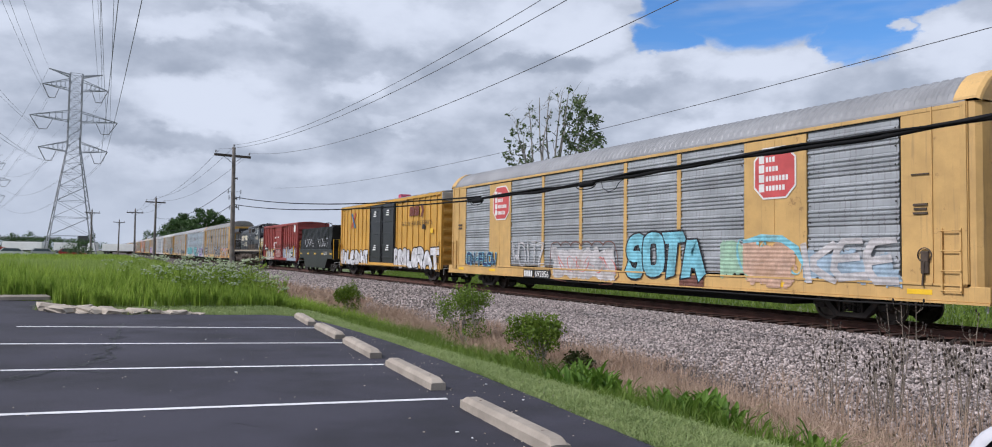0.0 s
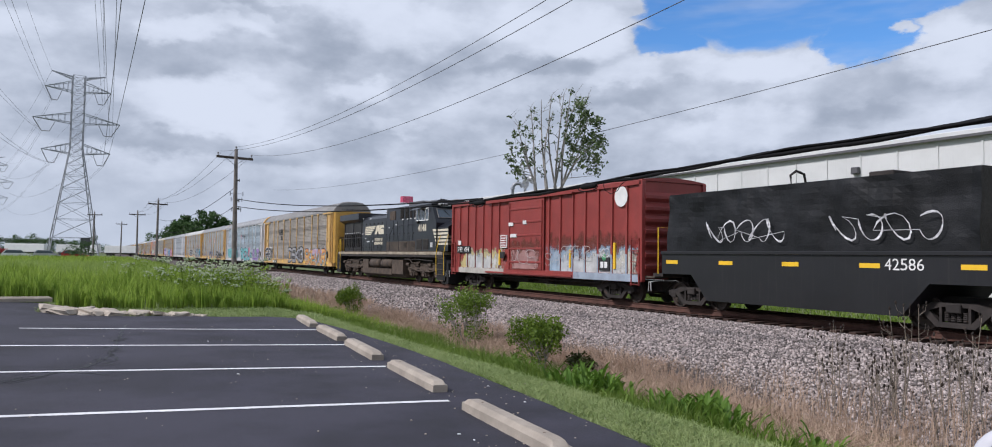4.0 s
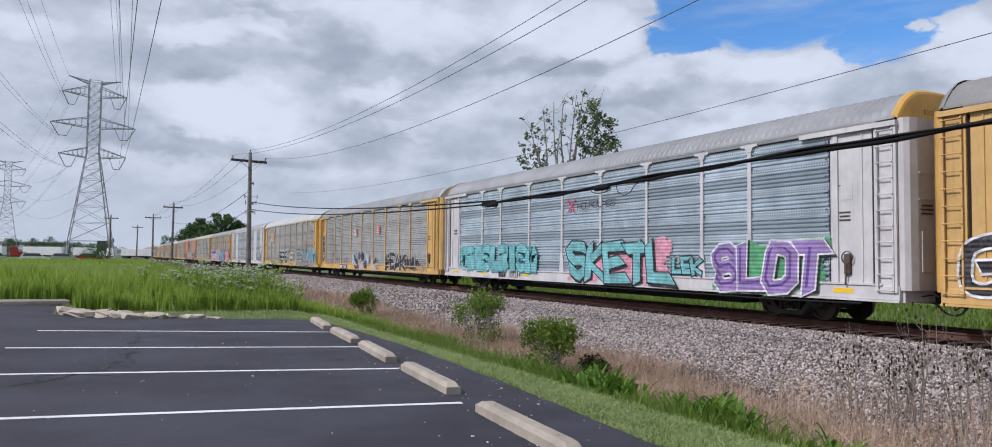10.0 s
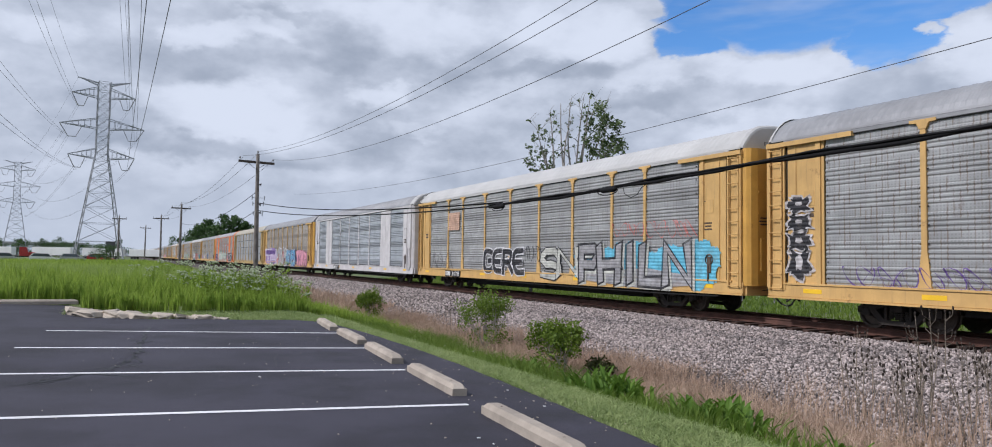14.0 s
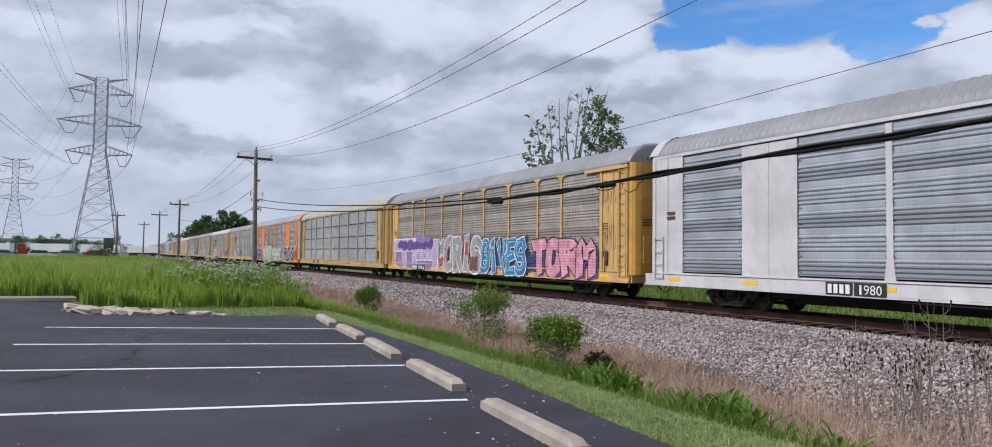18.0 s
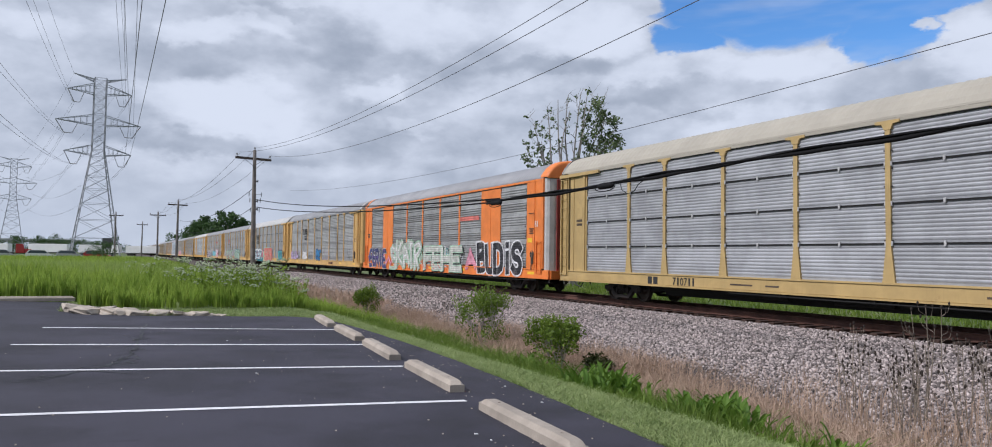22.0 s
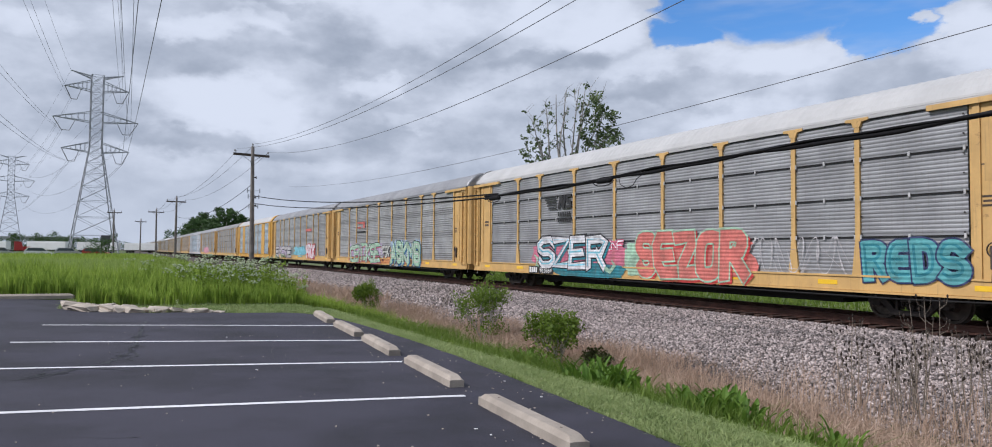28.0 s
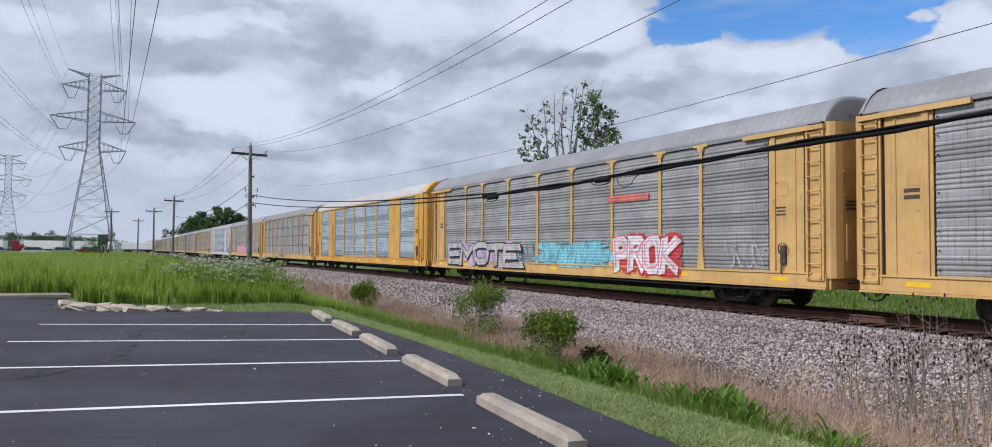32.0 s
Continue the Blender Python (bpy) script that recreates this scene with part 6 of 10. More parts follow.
for a, z in ((8.4, 4.3), (8.4, 2.0), (10.9, 4.3), (10.9, 2.0)):
    for i in range(3):
        part("door_stencil", Geo().box(-1.598, -1.594, -TH + a - 0.3, -TH + a + 0.3 - i * 0.1, z + i * 0.14, z + i * 0.14 + 0.08), STENCIL_WHITE, rib_car)
for f, z in ((2.5, 3.25), (1.3, 3.0)):
    part("placard", Geo().box(-1.516, -1.512, -TH + f - 0.22, -TH + f + 0.22, z, z + 0.28), STENCIL_BLACK if f > 2 else REFLECT, rib_car)
part("end_hood", Geo().box(-1.50, 1.50, -TH - 0.13, -TH, 4.80, 5.27, 0.01), PIPE_WHITE, rib_car, "pale grey plate over the end wall")
lower_body(rib_car, 0.17)
place(rib_car, 36.7, 2 * TH + 2.0)

# the covered coil car under its black tarpaulin hood
coil = thing("coil_car", "black coil car under a wrinkled black tarpaulin cover", "railway car", group="freight train")
TARP = material("black_tarpaulin", (0.008, 0.009, 0.010), rough=0.5, var=0.3, scale=1.2, bump=0.9, alt=(0.016, 0.017, 0.019), spec=0.22)
part("hull", Geo().prism([(-5.3, 1.32), (-5.3, 2.05), (5.3, 2.05), (5.3, 1.32), (3.9, 1.32), (3.2, 0.52), (-3.2, 0.52), (-3.9, 1.32)], "x", -1.50, 1.50).box(-1.56, 1.56, -5.3, 5.3, 1.98, 2.08, 0.01), BLACK, coil, "glossy black side plate")
ny, nz = 44, 12
tv = []
for sd in (-1, 1):
    for i in range(ny + 1):
        for j in range(nz + 1):
            y, z = -5.05 + 10.1 * i / ny, 2.08 + 1.90 * j / nz
            wv = 0.05 * noise.noise((y * 0.9, z * 1.4 + y * 0.5, 3.1 * sd)) + 0.03 * noise.noise((y * 2.6, z * 2.0, sd)) + (0.03 if abs(math.sin(y * 0.93)) > 0.985 else 0)
            tv.append((sd * (1.50 - 0.012 * j + wv * (0.2 + min(1, j / 3, (nz - j + 1) / 2))), y, z))
row = nz + 1
tf = [(b + i * row + j, b + (i + 1) * row + j, b + (i + 1) * row + j + 1, b + i * row + j + 1) for b in (0, (ny + 1) * row) for i in range(ny) for j in range(nz)]
cover_geo = Geo().add(tv, tf)
top_n = [k * row + nz for k in range(ny + 1)]
cover_geo.f += [(top_n[i], top_n[i + 1], (ny + 1) * row + top_n[i + 1], (ny + 1) * row + top_n[i]) for i in range(ny)]
for i in (0, ny):
    cover_geo.f.append(tuple([i * row + j for j in range(row)] + [(ny + 1) * row + i * row + j for j in range(row)][::-1]))
part("tarpaulin", cover_geo, TARP, coil, "creased black tarpaulin hood")
part("hood_bracket", Geo().path([(-0.35, 0.9, 3.98), (-0.4, 0.9, 4.35), (-0.15, 0.9, 4.5), (0.2, 0.9, 4.42), (0.3, 0.9, 4.0)], 0.04).box(-0.5, 0.4, -2.4, -1.7, 3.97, 4.2, 0.02), STEEL, coil)
for s in (-1, 1):
    part("end_railing", Geo().path([(-1.45, s * 5.55, 1.3), (-1.45, s * 5.55, 2.9), (-1.0, s * 5.55, 2.9), (-1.0, s * 5.55, 1.3)], 0.025), REFLECT, coil, "yellow end handrail")
    part("end_platform", Geo().box(-1.45, 1.45, min(s * 5.3, s * 5.8), max(s * 5.3, s * 5.8), 1.22, 1.32), STEEL, coil)
for f in (0.4, 2.9, 5.3, 7.7, 10.1):
    part("reflector", kept("reflector_b", lambda: Geo().box(-0.004, 0.0, -0.28, 0.28, 1.66, 1.78), REFLECT), REFLECT, coil, at=Matrix.Translation((-1.502, -5.3 + f, 0)))
part("sprayed_tag", strokes(4.2, 1.2, 2.35, 3.0, -1.60, 5.3, 33, 4, 0.06), SPRAY["white"], coil)
part("sprayed_tag", strokes(8.6, 5.4, 2.35, 3.0, -1.60, 5.3, 34, 5, 0.06), SPRAY["white"], coil)
number_patch(coil, 5.3, "42586", 2.0, 1.62, -1.502, 0.28, False)
part("underframe", Geo().box(-0.4, 0.4, -5.9, 5.9, 0.6, 1.0), STEEL, coil)
for y in (-4.25, 4.25):
    add_truck(coil, y)
add_couplers(coil, 6.5)
lower_body(coil, 0.19)
place(coil, 57.9, 13.0)

red_car = box_car("weathered red ribbed box car with sprayed lower side", 7.9, 1.20, 4.62, RED, RED, [(6.45, 9.55)], RED,
              (0.85, 1.73, 2.59, 3.46, 4.33, 5.25, 6.12, 10.6, 11.39, 12.25, 13.12, 14.0, 14.92))
for k, (a, b, z0, z1, c) in enumerate(((15.0, 9.9, 0.98, 2.32, "ivory"), (13.8, 11.6, 1.2, 2.15, "blue"), (14.9, 12.6, 1.15, 2.2, "lemon"), (12.9, 10.4, 1.1, 2.25, "lemon"), (14.9, 10.0, 0.98, 2.25, "white"),
                                       (6.3, 0.05, 1.30, 2.9, "rust"), (6.4, 3.4, 1.12, 2.38, "blue"), (4.4, 0.05, 1.0, 2.40, "blue"), (3.2, 0.05, 0.98, 2.2, "ivory"), (3.9, 2.3, 1.1, 2.0, "lemon"), (6.3, 0.2, 1.0, 2.3, "white"))):
    part("sprayed_patch", Geo().add([(-1.4425 - 0.0022 * k, -7.9 + f, z) for f, z in ((a, z0), (b, z0), (b, z1), (a, z1))], [(0, 1, 2, 3)]), MIST[c], red_car)
for a, b, z0, z1, c in ((9.5, 6.5, 1.25, 2.7, "rust"), (9.4, 6.6, 1.3, 2.3, "blush")):
    part("sprayed_patch", Geo().add([(-1.548 - 0.003 * (c == "blush"), -7.9 + f, z) for f, z in ((a, z0), (b, z0), (b, z1), (a, z1))], [(0, 1, 2, 3)]), MIST[c], red_car)
part("sprayed_patch", Geo().add([(-1.5335, -7.9 + f, z) for f, z in ((14.9, 0.985), (10.0, 0.985), (10.0, 1.26), (14.9, 1.26))], [(0, 1, 2, 3)]), MIST["cream"], red_car)
for f in (14.0, 13.12, 12.25, 11.39, 10.6, 5.25, 4.33, 3.46, 2.59, 1.73, 0.85):
    part("sprayed_patch", Geo().add([(-1.5035, -7.9 + f + a, z) for a, z in ((0.05, 1.26), (-0.05, 1.26), (-0.05, 1.98), (0.05, 1.98))], [(0, 1, 2, 3)]), MIST["cream" if f > 9 else "full"], red_car)
part("sprayed_patch", Geo().add([(-1.5335, -7.9 + f, z) for f, z in ((4.2, 0.985), (0.05, 0.985), (0.05, 1.26), (4.2, 1.26))], [(0, 1, 2, 3)]), MIST["full"], red_car)
tag(red_car, 7.9, -1.512, "OBEUB", 5.1, 3.0, 1.75, 2.3, "pale", 51, 0.024, SPRAY_FLAT)
tag(red_car, 7.9, -1.512, "WKC", 2.75, 1.85, 1.85, 2.2, "white", 53, 0.026, SPRAY_FLAT)
tag(red_car, 7.9, -1.512, "SVA", 6.3, 5.2, 1.5, 2.05, "pale", 58, 0.024, SPRAY_FLAT)
tag(red_car, 7.9, -1.592, "VUS", 9.2, 7.0, 1.5, 2.2, "pale", 59, 0.022, SPRAY_FLAT)
for f in (1.42, 4.35, 10.35):
    part("reflector", Geo().box(-1.52, -1.44, -7.9 + f + 0.06, -7.9 + f + 0.17, 1.42, 2.15 + 0.25 * (f < 2)), REFLECT, red_car, "upright yellow reflector")
part("notice", Geo().box(-1.52, -1.44, -7.9 + 1.82, -7.9 + 2.46, 1.35, 1.85), STENCIL_BLACK, red_car, "black notice plate")
for f in (1.95, 2.19):
    part("notice_bar", Geo().box(-1.524, -1.52, -7.9 + f, -7.9 + f + 0.18, 1.45, 1.68), STENCIL_WHITE, red_car)
part("sprayed_dot", Geo().lathe([(-1.522, 0.0), (-1.5225, 0.12), (-1.52, 0.13)], "x", 14, at=(0, -7.9 + 2.15, 1.85)), SPRAY["green"], red_car, "green sprayed dot")
part("notice", Geo().box(-1.602, -1.55, -7.9 + 9.85, -7.9 + 10.25, 1.75, 2.05), STENCIL_BLACK, red_car, "black notice plate")
for f, z, l in ((8.0, 3.3, 0.3), (9.25, 3.25, 0.4), (9.0, 2.72, 0.55)):
    part("stencil", Geo().box(-1.594, -1.54, -7.9 + f - l / 2, -7.9 + f + l / 2, z, z + 0.16), STENCIL_WHITE, red_car)
part("stencil_frame", Geo().box(-1.515, -1.44, -7.9 + 9.75, -7.9 + 10.4, 2.25, 2.85), STENCIL_WHITE, red_car, "white stencilled notice")
part("stencil_frame", Geo().box(-1.518, -1.514, -7.9 + 9.80, -7.9 + 10.35, 2.30, 2.80), RED, red_car)
for k in range(4):
    part("stencil", Geo().box(-1.521, -1.517, -7.9 + 9.84, -7.9 + 10.31, 2.35 + k * 0.11, 2.40 + k * 0.11), STENCIL_WHITE, red_car)
part("round_mark", Geo().lathe([(-1.514, 0.0), (-1.518, 0.38), (-1.512, 0.38)], "x", 28, at=(0, -7.9 + 1.14, 4.10)), STENCIL_WHITE, red_car, "white round mark")
for f, z, l in ((14.85, 2.42, 0.35),):
    part("stencil", Geo().box(-1.518, -1.512, -7.9 + f - l / 2, -7.9 + f + l / 2, z, z + 0.22), STENCIL_WHITE, red_car)
number_patch(red_car, 7.9, "749", 14.78, 2.05, -1.516, 0.26)
number_patch(red_car, 7.9, "494", 14.0, 2.05, -1.516, 0.26)
lower_body(red_car, 0.19)
place(red_car, 70.2, 17.0)

# ---------------------------------------------------------------- train: the locomotive
LH = 10.9
LOCO_BLACK = hex_paint("locomotive_black", (0.010, 0.011, 0.016), rough=0.33, streak=0.10, rust=0.0, dirt=(0.07, 0.058, 0.045))
CREAM_STRIPE = material("cream_stripe", (0.66, 0.60, 0.46), rough=0.6, var=0.08)
# dust for the sill; on the nose front this colour also holds its shade
STRIPE_DUST_SHADE = material("dusty_shaded_stripe", (0.36, 0.31, 0.23), rough=0.8, var=0.2, scale=1.5, dirt_amount=0.5, dirt=(0.16, 0.12, 0.09))
DUST_LIGHT = material("brown_dusted_paint", (0.075, 0.056, 0.040), rough=0.75, var=0.3, scale=1.2, dirt_amount=0.6, dirt=(0.022, 0.019, 0.018))
LOCO_GREY = material("charcoal_dusted_paint", (0.022, 0.021, 0.022), rough=0.6, var=0.25, scale=1.6, dirt_amount=0.35, dirt=(0.060, 0.047, 0.038))
SLOT_BLACK = material("black_radiator_slot", (0.003, 0.003, 0.003), rough=1.0, var=0.1, spec=0.1)
DUST_BLACK = material("dusty_black", (0.045, 0.038, 0.032), rough=0.7, var=0.2, scale=2.0)
HANDRAIL_Y = material("yellow_handrail", (0.75, 0.50, 0.03), rough=0.5, var=0.08)
loco = thing("diesel_locomotive", "dusty black six-axle diesel locomotive with cream nose stripes", "locomotive", group="freight train")


def ly(f):
    return -LH + f


def hull(f0, f1, hw, z0, z1, ch=0.18):
    """A body section with chamfered top edges."""
    return Geo().prism([(-hw, z0), (hw, z0), (hw, z1 - ch), (hw - ch, z1), (-hw + ch, z1), (-hw, z1 - ch)], "y", ly(f0), ly(f1))


part("frame_sill", Geo().box(-1.55, 1.55, ly(0.9), ly(20.9), 1.70, 1.86, 0.02).box(-0.7, 0.7, ly(0.4), ly(21.4), 1.2, 1.70), STEEL, loco, "grimy frame sill")
part("sill_stripe", Geo().box(-1.565, 1.565, ly(0.9), ly(20.9), 1.86, 2.03, 0.012), STRIPE_DUST_SHADE, loco, "cream stripe in the dusty and shaded tone along the sill")
part("walkway", Geo().box(-1.56, 1.56, ly(1.2), ly(20.6), 2.03, 2.08), DUST_STEEL, loco)
part("engine_hood", hull(10.55, 15.75, 1.30, 2.08, 4.55, 0.22), LOCO_BLACK, loco, "black engine hood")
part("equipment_hood", hull(5.0, 10.55, 1.33, 2.08, 4.93, 0.12), LOCO_BLACK, loco, "tall black hood with intake grilles")
part("lower_hood", Geo().box(-1.345, -1.30, ly(5.05), ly(10.5), 2.09, 2.70, 0.01), DUST_LIGHT, loco, "brown dust on the lower hood")
part("radiator_hood", hull(15.75, 20.3, 1.28, 2.08, 4.45, 0.05), LOCO_GREY, loco, "dusted charcoal radiator section")
for i in range(5):
    part("rear_stripe", Geo().box(-1.288, -1.28, ly(20.02 + 0.03 * i), ly(20.3), 2.62 + i * 0.19, 2.73 + i * 0.19), STRIPE_DUST_SHADE, loco, "cream stripe in the dusty and shaded tone")
part("step_well", Geo().box(-1.50, -0.85, ly(20.35), ly(21.35), 0.45, 1.80), DARK, loco)
part("rear_plate", Geo().box(-1.45, 1.45, ly(21.30), ly(21.42), 0.40, 2.05, 0.01), DARK, loco, "black end plate")
for i in range(4):
    part("step", Geo().box(-1.56, -1.05, ly(20.45), ly(21.25), 0.44 + i * 0.36, 0.48 + i * 0.36), DUST_STEEL, loco, "worn step")
for f in (15.95, 17.9, 20.1):
    part("hood_brace", Geo().box(-1.33, -1.27, ly(f), ly(f + 0.06), 2.08, 4.25), LOCO_BLACK, loco)
g = Geo().prism([(-1.25, 4.20), (1.25, 4.20), (1.58, 4.42), (1.58, 4.86), (-1.58, 4.86), (-1.58, 4.42)], "y", ly(15.9), ly(20.6))
part("radiator_wing", g, LOCO_BLACK, loco, "flared black radiator wings")
for i in range(12):
    part("radiator_bar", kept("radiator_bar", lambda: Geo().box(-1.4, 1.4, 0.0, 0.06, 4.86, 4.90), STEEL), STEEL, loco, at=Matrix.Translation((0, ly(16.1 + i * 0.37), 0)))
for i in range(9):
    d = part("radiator_door", kept("radiator_door", lambda: Geo().box(-0.024, 0.0, -0.20, 0.20, 2.20, 3.50, 0.008), LOCO_GREY), LOCO_GREY, loco, at=Matrix.Translation((-1.282, ly(16.3 + i * 0.45), 0)))
    part("grille", kept("radiator_grille", lambda: Geo().box(-0.030, -0.02, -0.11, 0.11, 2.36, 3.36), SLOT_BLACK), SLOT_BLACK, d)
    part("placard", kept("radiator_tab", lambda: Geo().box(-0.030, -0.02, -0.06, 0.10, 3.42, 3.47), STENCIL_WHITE), STENCIL_WHITE, d)
for f in (11.1, 11.95, 12.8, 13.65, 14.5, 15.3):
    d = part("hood_door", kept("hood_door", lambda: Geo().box(-0.014, 0.0, -0.40, 0.40, 2.16, 4.12, 0.006), LOCO_BLACK), LOCO_BLACK, loco, at=Matrix.Translation((-1.301, ly(f), 0)))
    for z in (2.35, 4.0):
        part("latch", kept("latch", lambda: Geo().lathe([(0.0, 0.05), (-0.022, 0.05), (-0.022, 0.0)], "x", 10), STEEL), STEEL, d, at=Matrix.Translation((-0.014, 0.32, z)))
for f in (5.45, 6.2, 7.0, 7.8, 8.85, 9.6, 10.25):
    d = part("hood_door", kept("tall_hood_door", lambda: Geo().box(-0.014, 0.0, -0.33, 0.33, 2.76, 4.04, 0.006), LOCO_BLACK), LOCO_BLACK, loco, at=Matrix.Translation((-1.332, ly(f), 0)))
    part("latch", kept("latch", lambda: Geo().lathe([(0.0, 0.05), (-0.022, 0.05), (-0.022, 0.0)], "x", 10), STEEL), STEEL, d, at=Matrix.Translation((-0.014, 0.25, 3.2)))
for f, wd in ((7.69, 0.58), (6.87, 0.58), (5.45, 0.58), (6.2, 0.40)):
    lv = part("louvre", kept("louvre%.2f" % wd, lambda: Geo().box(-0.02, 0.0, -wd / 2, wd / 2, 4.13, 4.78, 0.006), DARK), DARK, loco, "dark intake louvre", at=Matrix.Translation((-1.332, ly(f), 0)))
    for i in range(6):
        part("slat", kept("louvre_slat", lambda: Geo().box(-0.035, -0.02, -0.018, 0.018, 4.15, 4.76), STEEL), STEEL, lv, at=Matrix.Translation((0, -wd / 2 + 0.06 + i * (wd - 0.12) / 5, 0)))
part("intake_box", Geo().box(-1.36, -1.3, ly(8.89), ly(9.88), 4.12, 4.70, 0.01), DUST_STEEL, loco, "rusty brown intake screen")
for f in (7.03, 5.73):
    lv = part("vent", kept("vent_frame", lambda: Geo().box(-0.012, 0, -0.26, 0.26, 2.28, 2.64), DUST_STEEL), DUST_STEEL, loco, at=Matrix.Translation((-1.346, ly(f), 0)))
    for i in range(5):
        part("slat", kept("vent_slat", lambda: Geo().box(-0.014, 0.0, -0.22, 0.22, 0.0, 0.03), DARK), DARK, lv, at=Matrix.Translation((-0.012, 0, 2.33 + i * 0.06)))
for f, z in ((14.9, 2.95), (14.55, 2.72), (14.2, 2.73), (13.45, 2.74), (15.6, 3.3), (15.55, 4.42), (13.9, 4.34), (10.0, 3.6), (8.7, 3.75), (7.55, 4.06), (6.75, 4.06), (5.5, 4.06), (6.2, 4.06)):
    part("placard", kept("hood_tab", lambda: Geo().box(-0.03, 0.0, -0.10, 0.10, 0.0, 0.07), STENCIL_WHITE), STENCIL_WHITE, loco, at=Matrix.Translation((-1.31 if f > 10.5 else -1.335, ly(f), z)))
part("exhaust_stack", Geo().box(-0.45, 0.45, ly(11.4), ly(12.4), 4.50, 4.80, 0.03), STEEL, loco)
part("roof_hatch", Geo().box(-0.9, 0.9, ly(12.8), ly(15.0), 4.53, 4.66, 0.03), LOCO_BLACK, loco)
part("roof_cap", Geo().box(-0.9, 0.9, ly(6.0), ly(9.6), 4.90, 5.0, 0.03), LOCO_BLACK, loco)
# cab
cabw = 1.52
part("cab", Geo().prism([(ly(1.85), 2.08), (ly(1.88), 3.70), (ly(2.45), 4.62), (ly(2.75), 4.84), (ly(5.0), 4.84), (ly(5.0), 2.08)], "x", -cabw, cabw), LOCO_BLACK, loco, "black wide-nose cab")
part("cab_roof", Geo().prism([(-1.58, 4.80), (1.58, 4.80), (1.10, 5.06), (-1.10, 5.06)], "y", ly(2.45), ly(5.05)), LOCO_BLACK, loco)
part("nose", Geo().prism([(-1.42, 2.08), (1.42, 2.08), (1.42, 3.42), (0.80, 3.80), (-0.80, 3.80), (-1.42, 3.42)], "y", ly(0.45), ly(1.9)), LOCO_BLACK, loco, "black nose with cream stripes")
for a, b in ((4.55, 4.83), (3.55, 4.35), (3.05, 3.35)):
    w = part("cab_window", Geo().box(-1.532, -1.50, ly(a), ly(b), 3.92, 4.56), glass_material(), loco, "cab side window")
    for y0, y1, z0, z1 in ((a - 0.05, a, 3.87, 4.61), (b, b + 0.05, 3.87, 4.61), (a, b, 3.87, 3.92), (a, b, 4.56, 4.61)):
        part("window_trim", Geo().box(-1.540, -1.50, ly(y0), ly(y1), z0, z1), STENCIL_WHITE, w, "bare metal window trim")
part("window_post", Geo().box(-1.536, -1.50, ly(3.92), ly(3.97), 3.92, 4.56), STENCIL_WHITE, loco)
part("sun_visor", Geo().prism([(-1.50, 4.70), (-2.02, 4.48), (-2.02, 4.51), (-1.50, 4.74)], "y", ly(3.45), ly(4.72)), LOCO_BLACK, loco, "black sun visor over the side window")
part("mirror_box", Geo().box(-1.66, -1.52, ly(4.38), ly(4.50), 3.72, 3.86, 0.01), STEEL, loco)
for a, b in ((-1.30, -0.10), (0.10, 1.30)):
    p0, p1 = Vector((0, ly(2.07), 3.99)), Vector((0, ly(2.38), 4.50))
    off = Vector((0, -0.02, 0.015))
    q0, q1 = p0 + off, p1 + off
    part("windshield", Geo().add([(a, q0.y, q0.z), (b, q0.y, q0.z), (b, q1.y, q1.z), (a, q1.y, q1.z)], [(0, 1, 2, 3)]), glass_material(), loco, "windshield pane")
    part("windshield_seal", Geo().path([(a, q0.y - 0.01, q0.z), (b, q0.y - 0.01, q0.z), (b, q1.y - 0.01, q1.z), (a, q1.y - 0.01, q1.z), (a, q0.y - 0.01, q0.z)], 0.022), PIPE_DULL, loco)
    part("wiper", Geo().tube(((a + b) / 2 - 0.2, ly(2.28), 4.48), ((a + b) / 2 + 0.25, ly(2.08), 4.0), 0.016), DARK, loco)
part("headlight", Geo().box(-0.36, 0.36, ly(2.30), ly(2.62), 4.66, 4.88, 0.03), STEEL, loco)
for x in (-0.15, 0.15):
    part("lamp_lens", Geo().lathe([(ly(2.295), 0.0), (ly(2.29), 0.09), (ly(2.31), 0.095)], "y", 16, at=(x, 0, 4.77)), STENCIL_WHITE, loco)
part("number_board", Geo().box(-1.15, -0.42, ly(2.32), ly(2.55), 4.68, 4.84, 0.01), STENCIL_WHITE, loco, "lit number board with dark bars")
part("number_bars", Geo().box(-1.05, -0.92, ly(2.312), ly(2.32), 4.70, 4.82).box(-0.88, -0.78, ly(2.312), ly(2.32), 4.70, 4.82).box(-0.72, -0.60, ly(2.312), ly(2.32), 4.70, 4.82), DARK, loco)
for i in range(3):
    part("horn", Geo().lathe([(ly(4.4 + i * 0.2), 0.03), (ly(4.1 + i * 0.2), 0.03), (ly(3.95 + i * 0.2), 0.09)], "y", 10, at=(-0.3 + i * 0.25, 0, 5.17)).box(-0.34 + i * 0.25, -0.26 + i * 0.25, ly(4.25 + i * 0.2), ly(4.35 + i * 0.2), 5.04, 5.17), STEEL, loco)
part("antenna_plate", Geo().box(-0.9, 0.9, ly(3.4), ly(5.0), 5.05, 5.12, 0.02), PIPE_DULL, loco)
part("antenna_dome", Geo().lathe([(5.05, 0.3), (5.14, 0.28), (5.20, 0.0)], "z", 16, at=(0.3, ly(3.0), 0)), PIPE_DULL, loco)
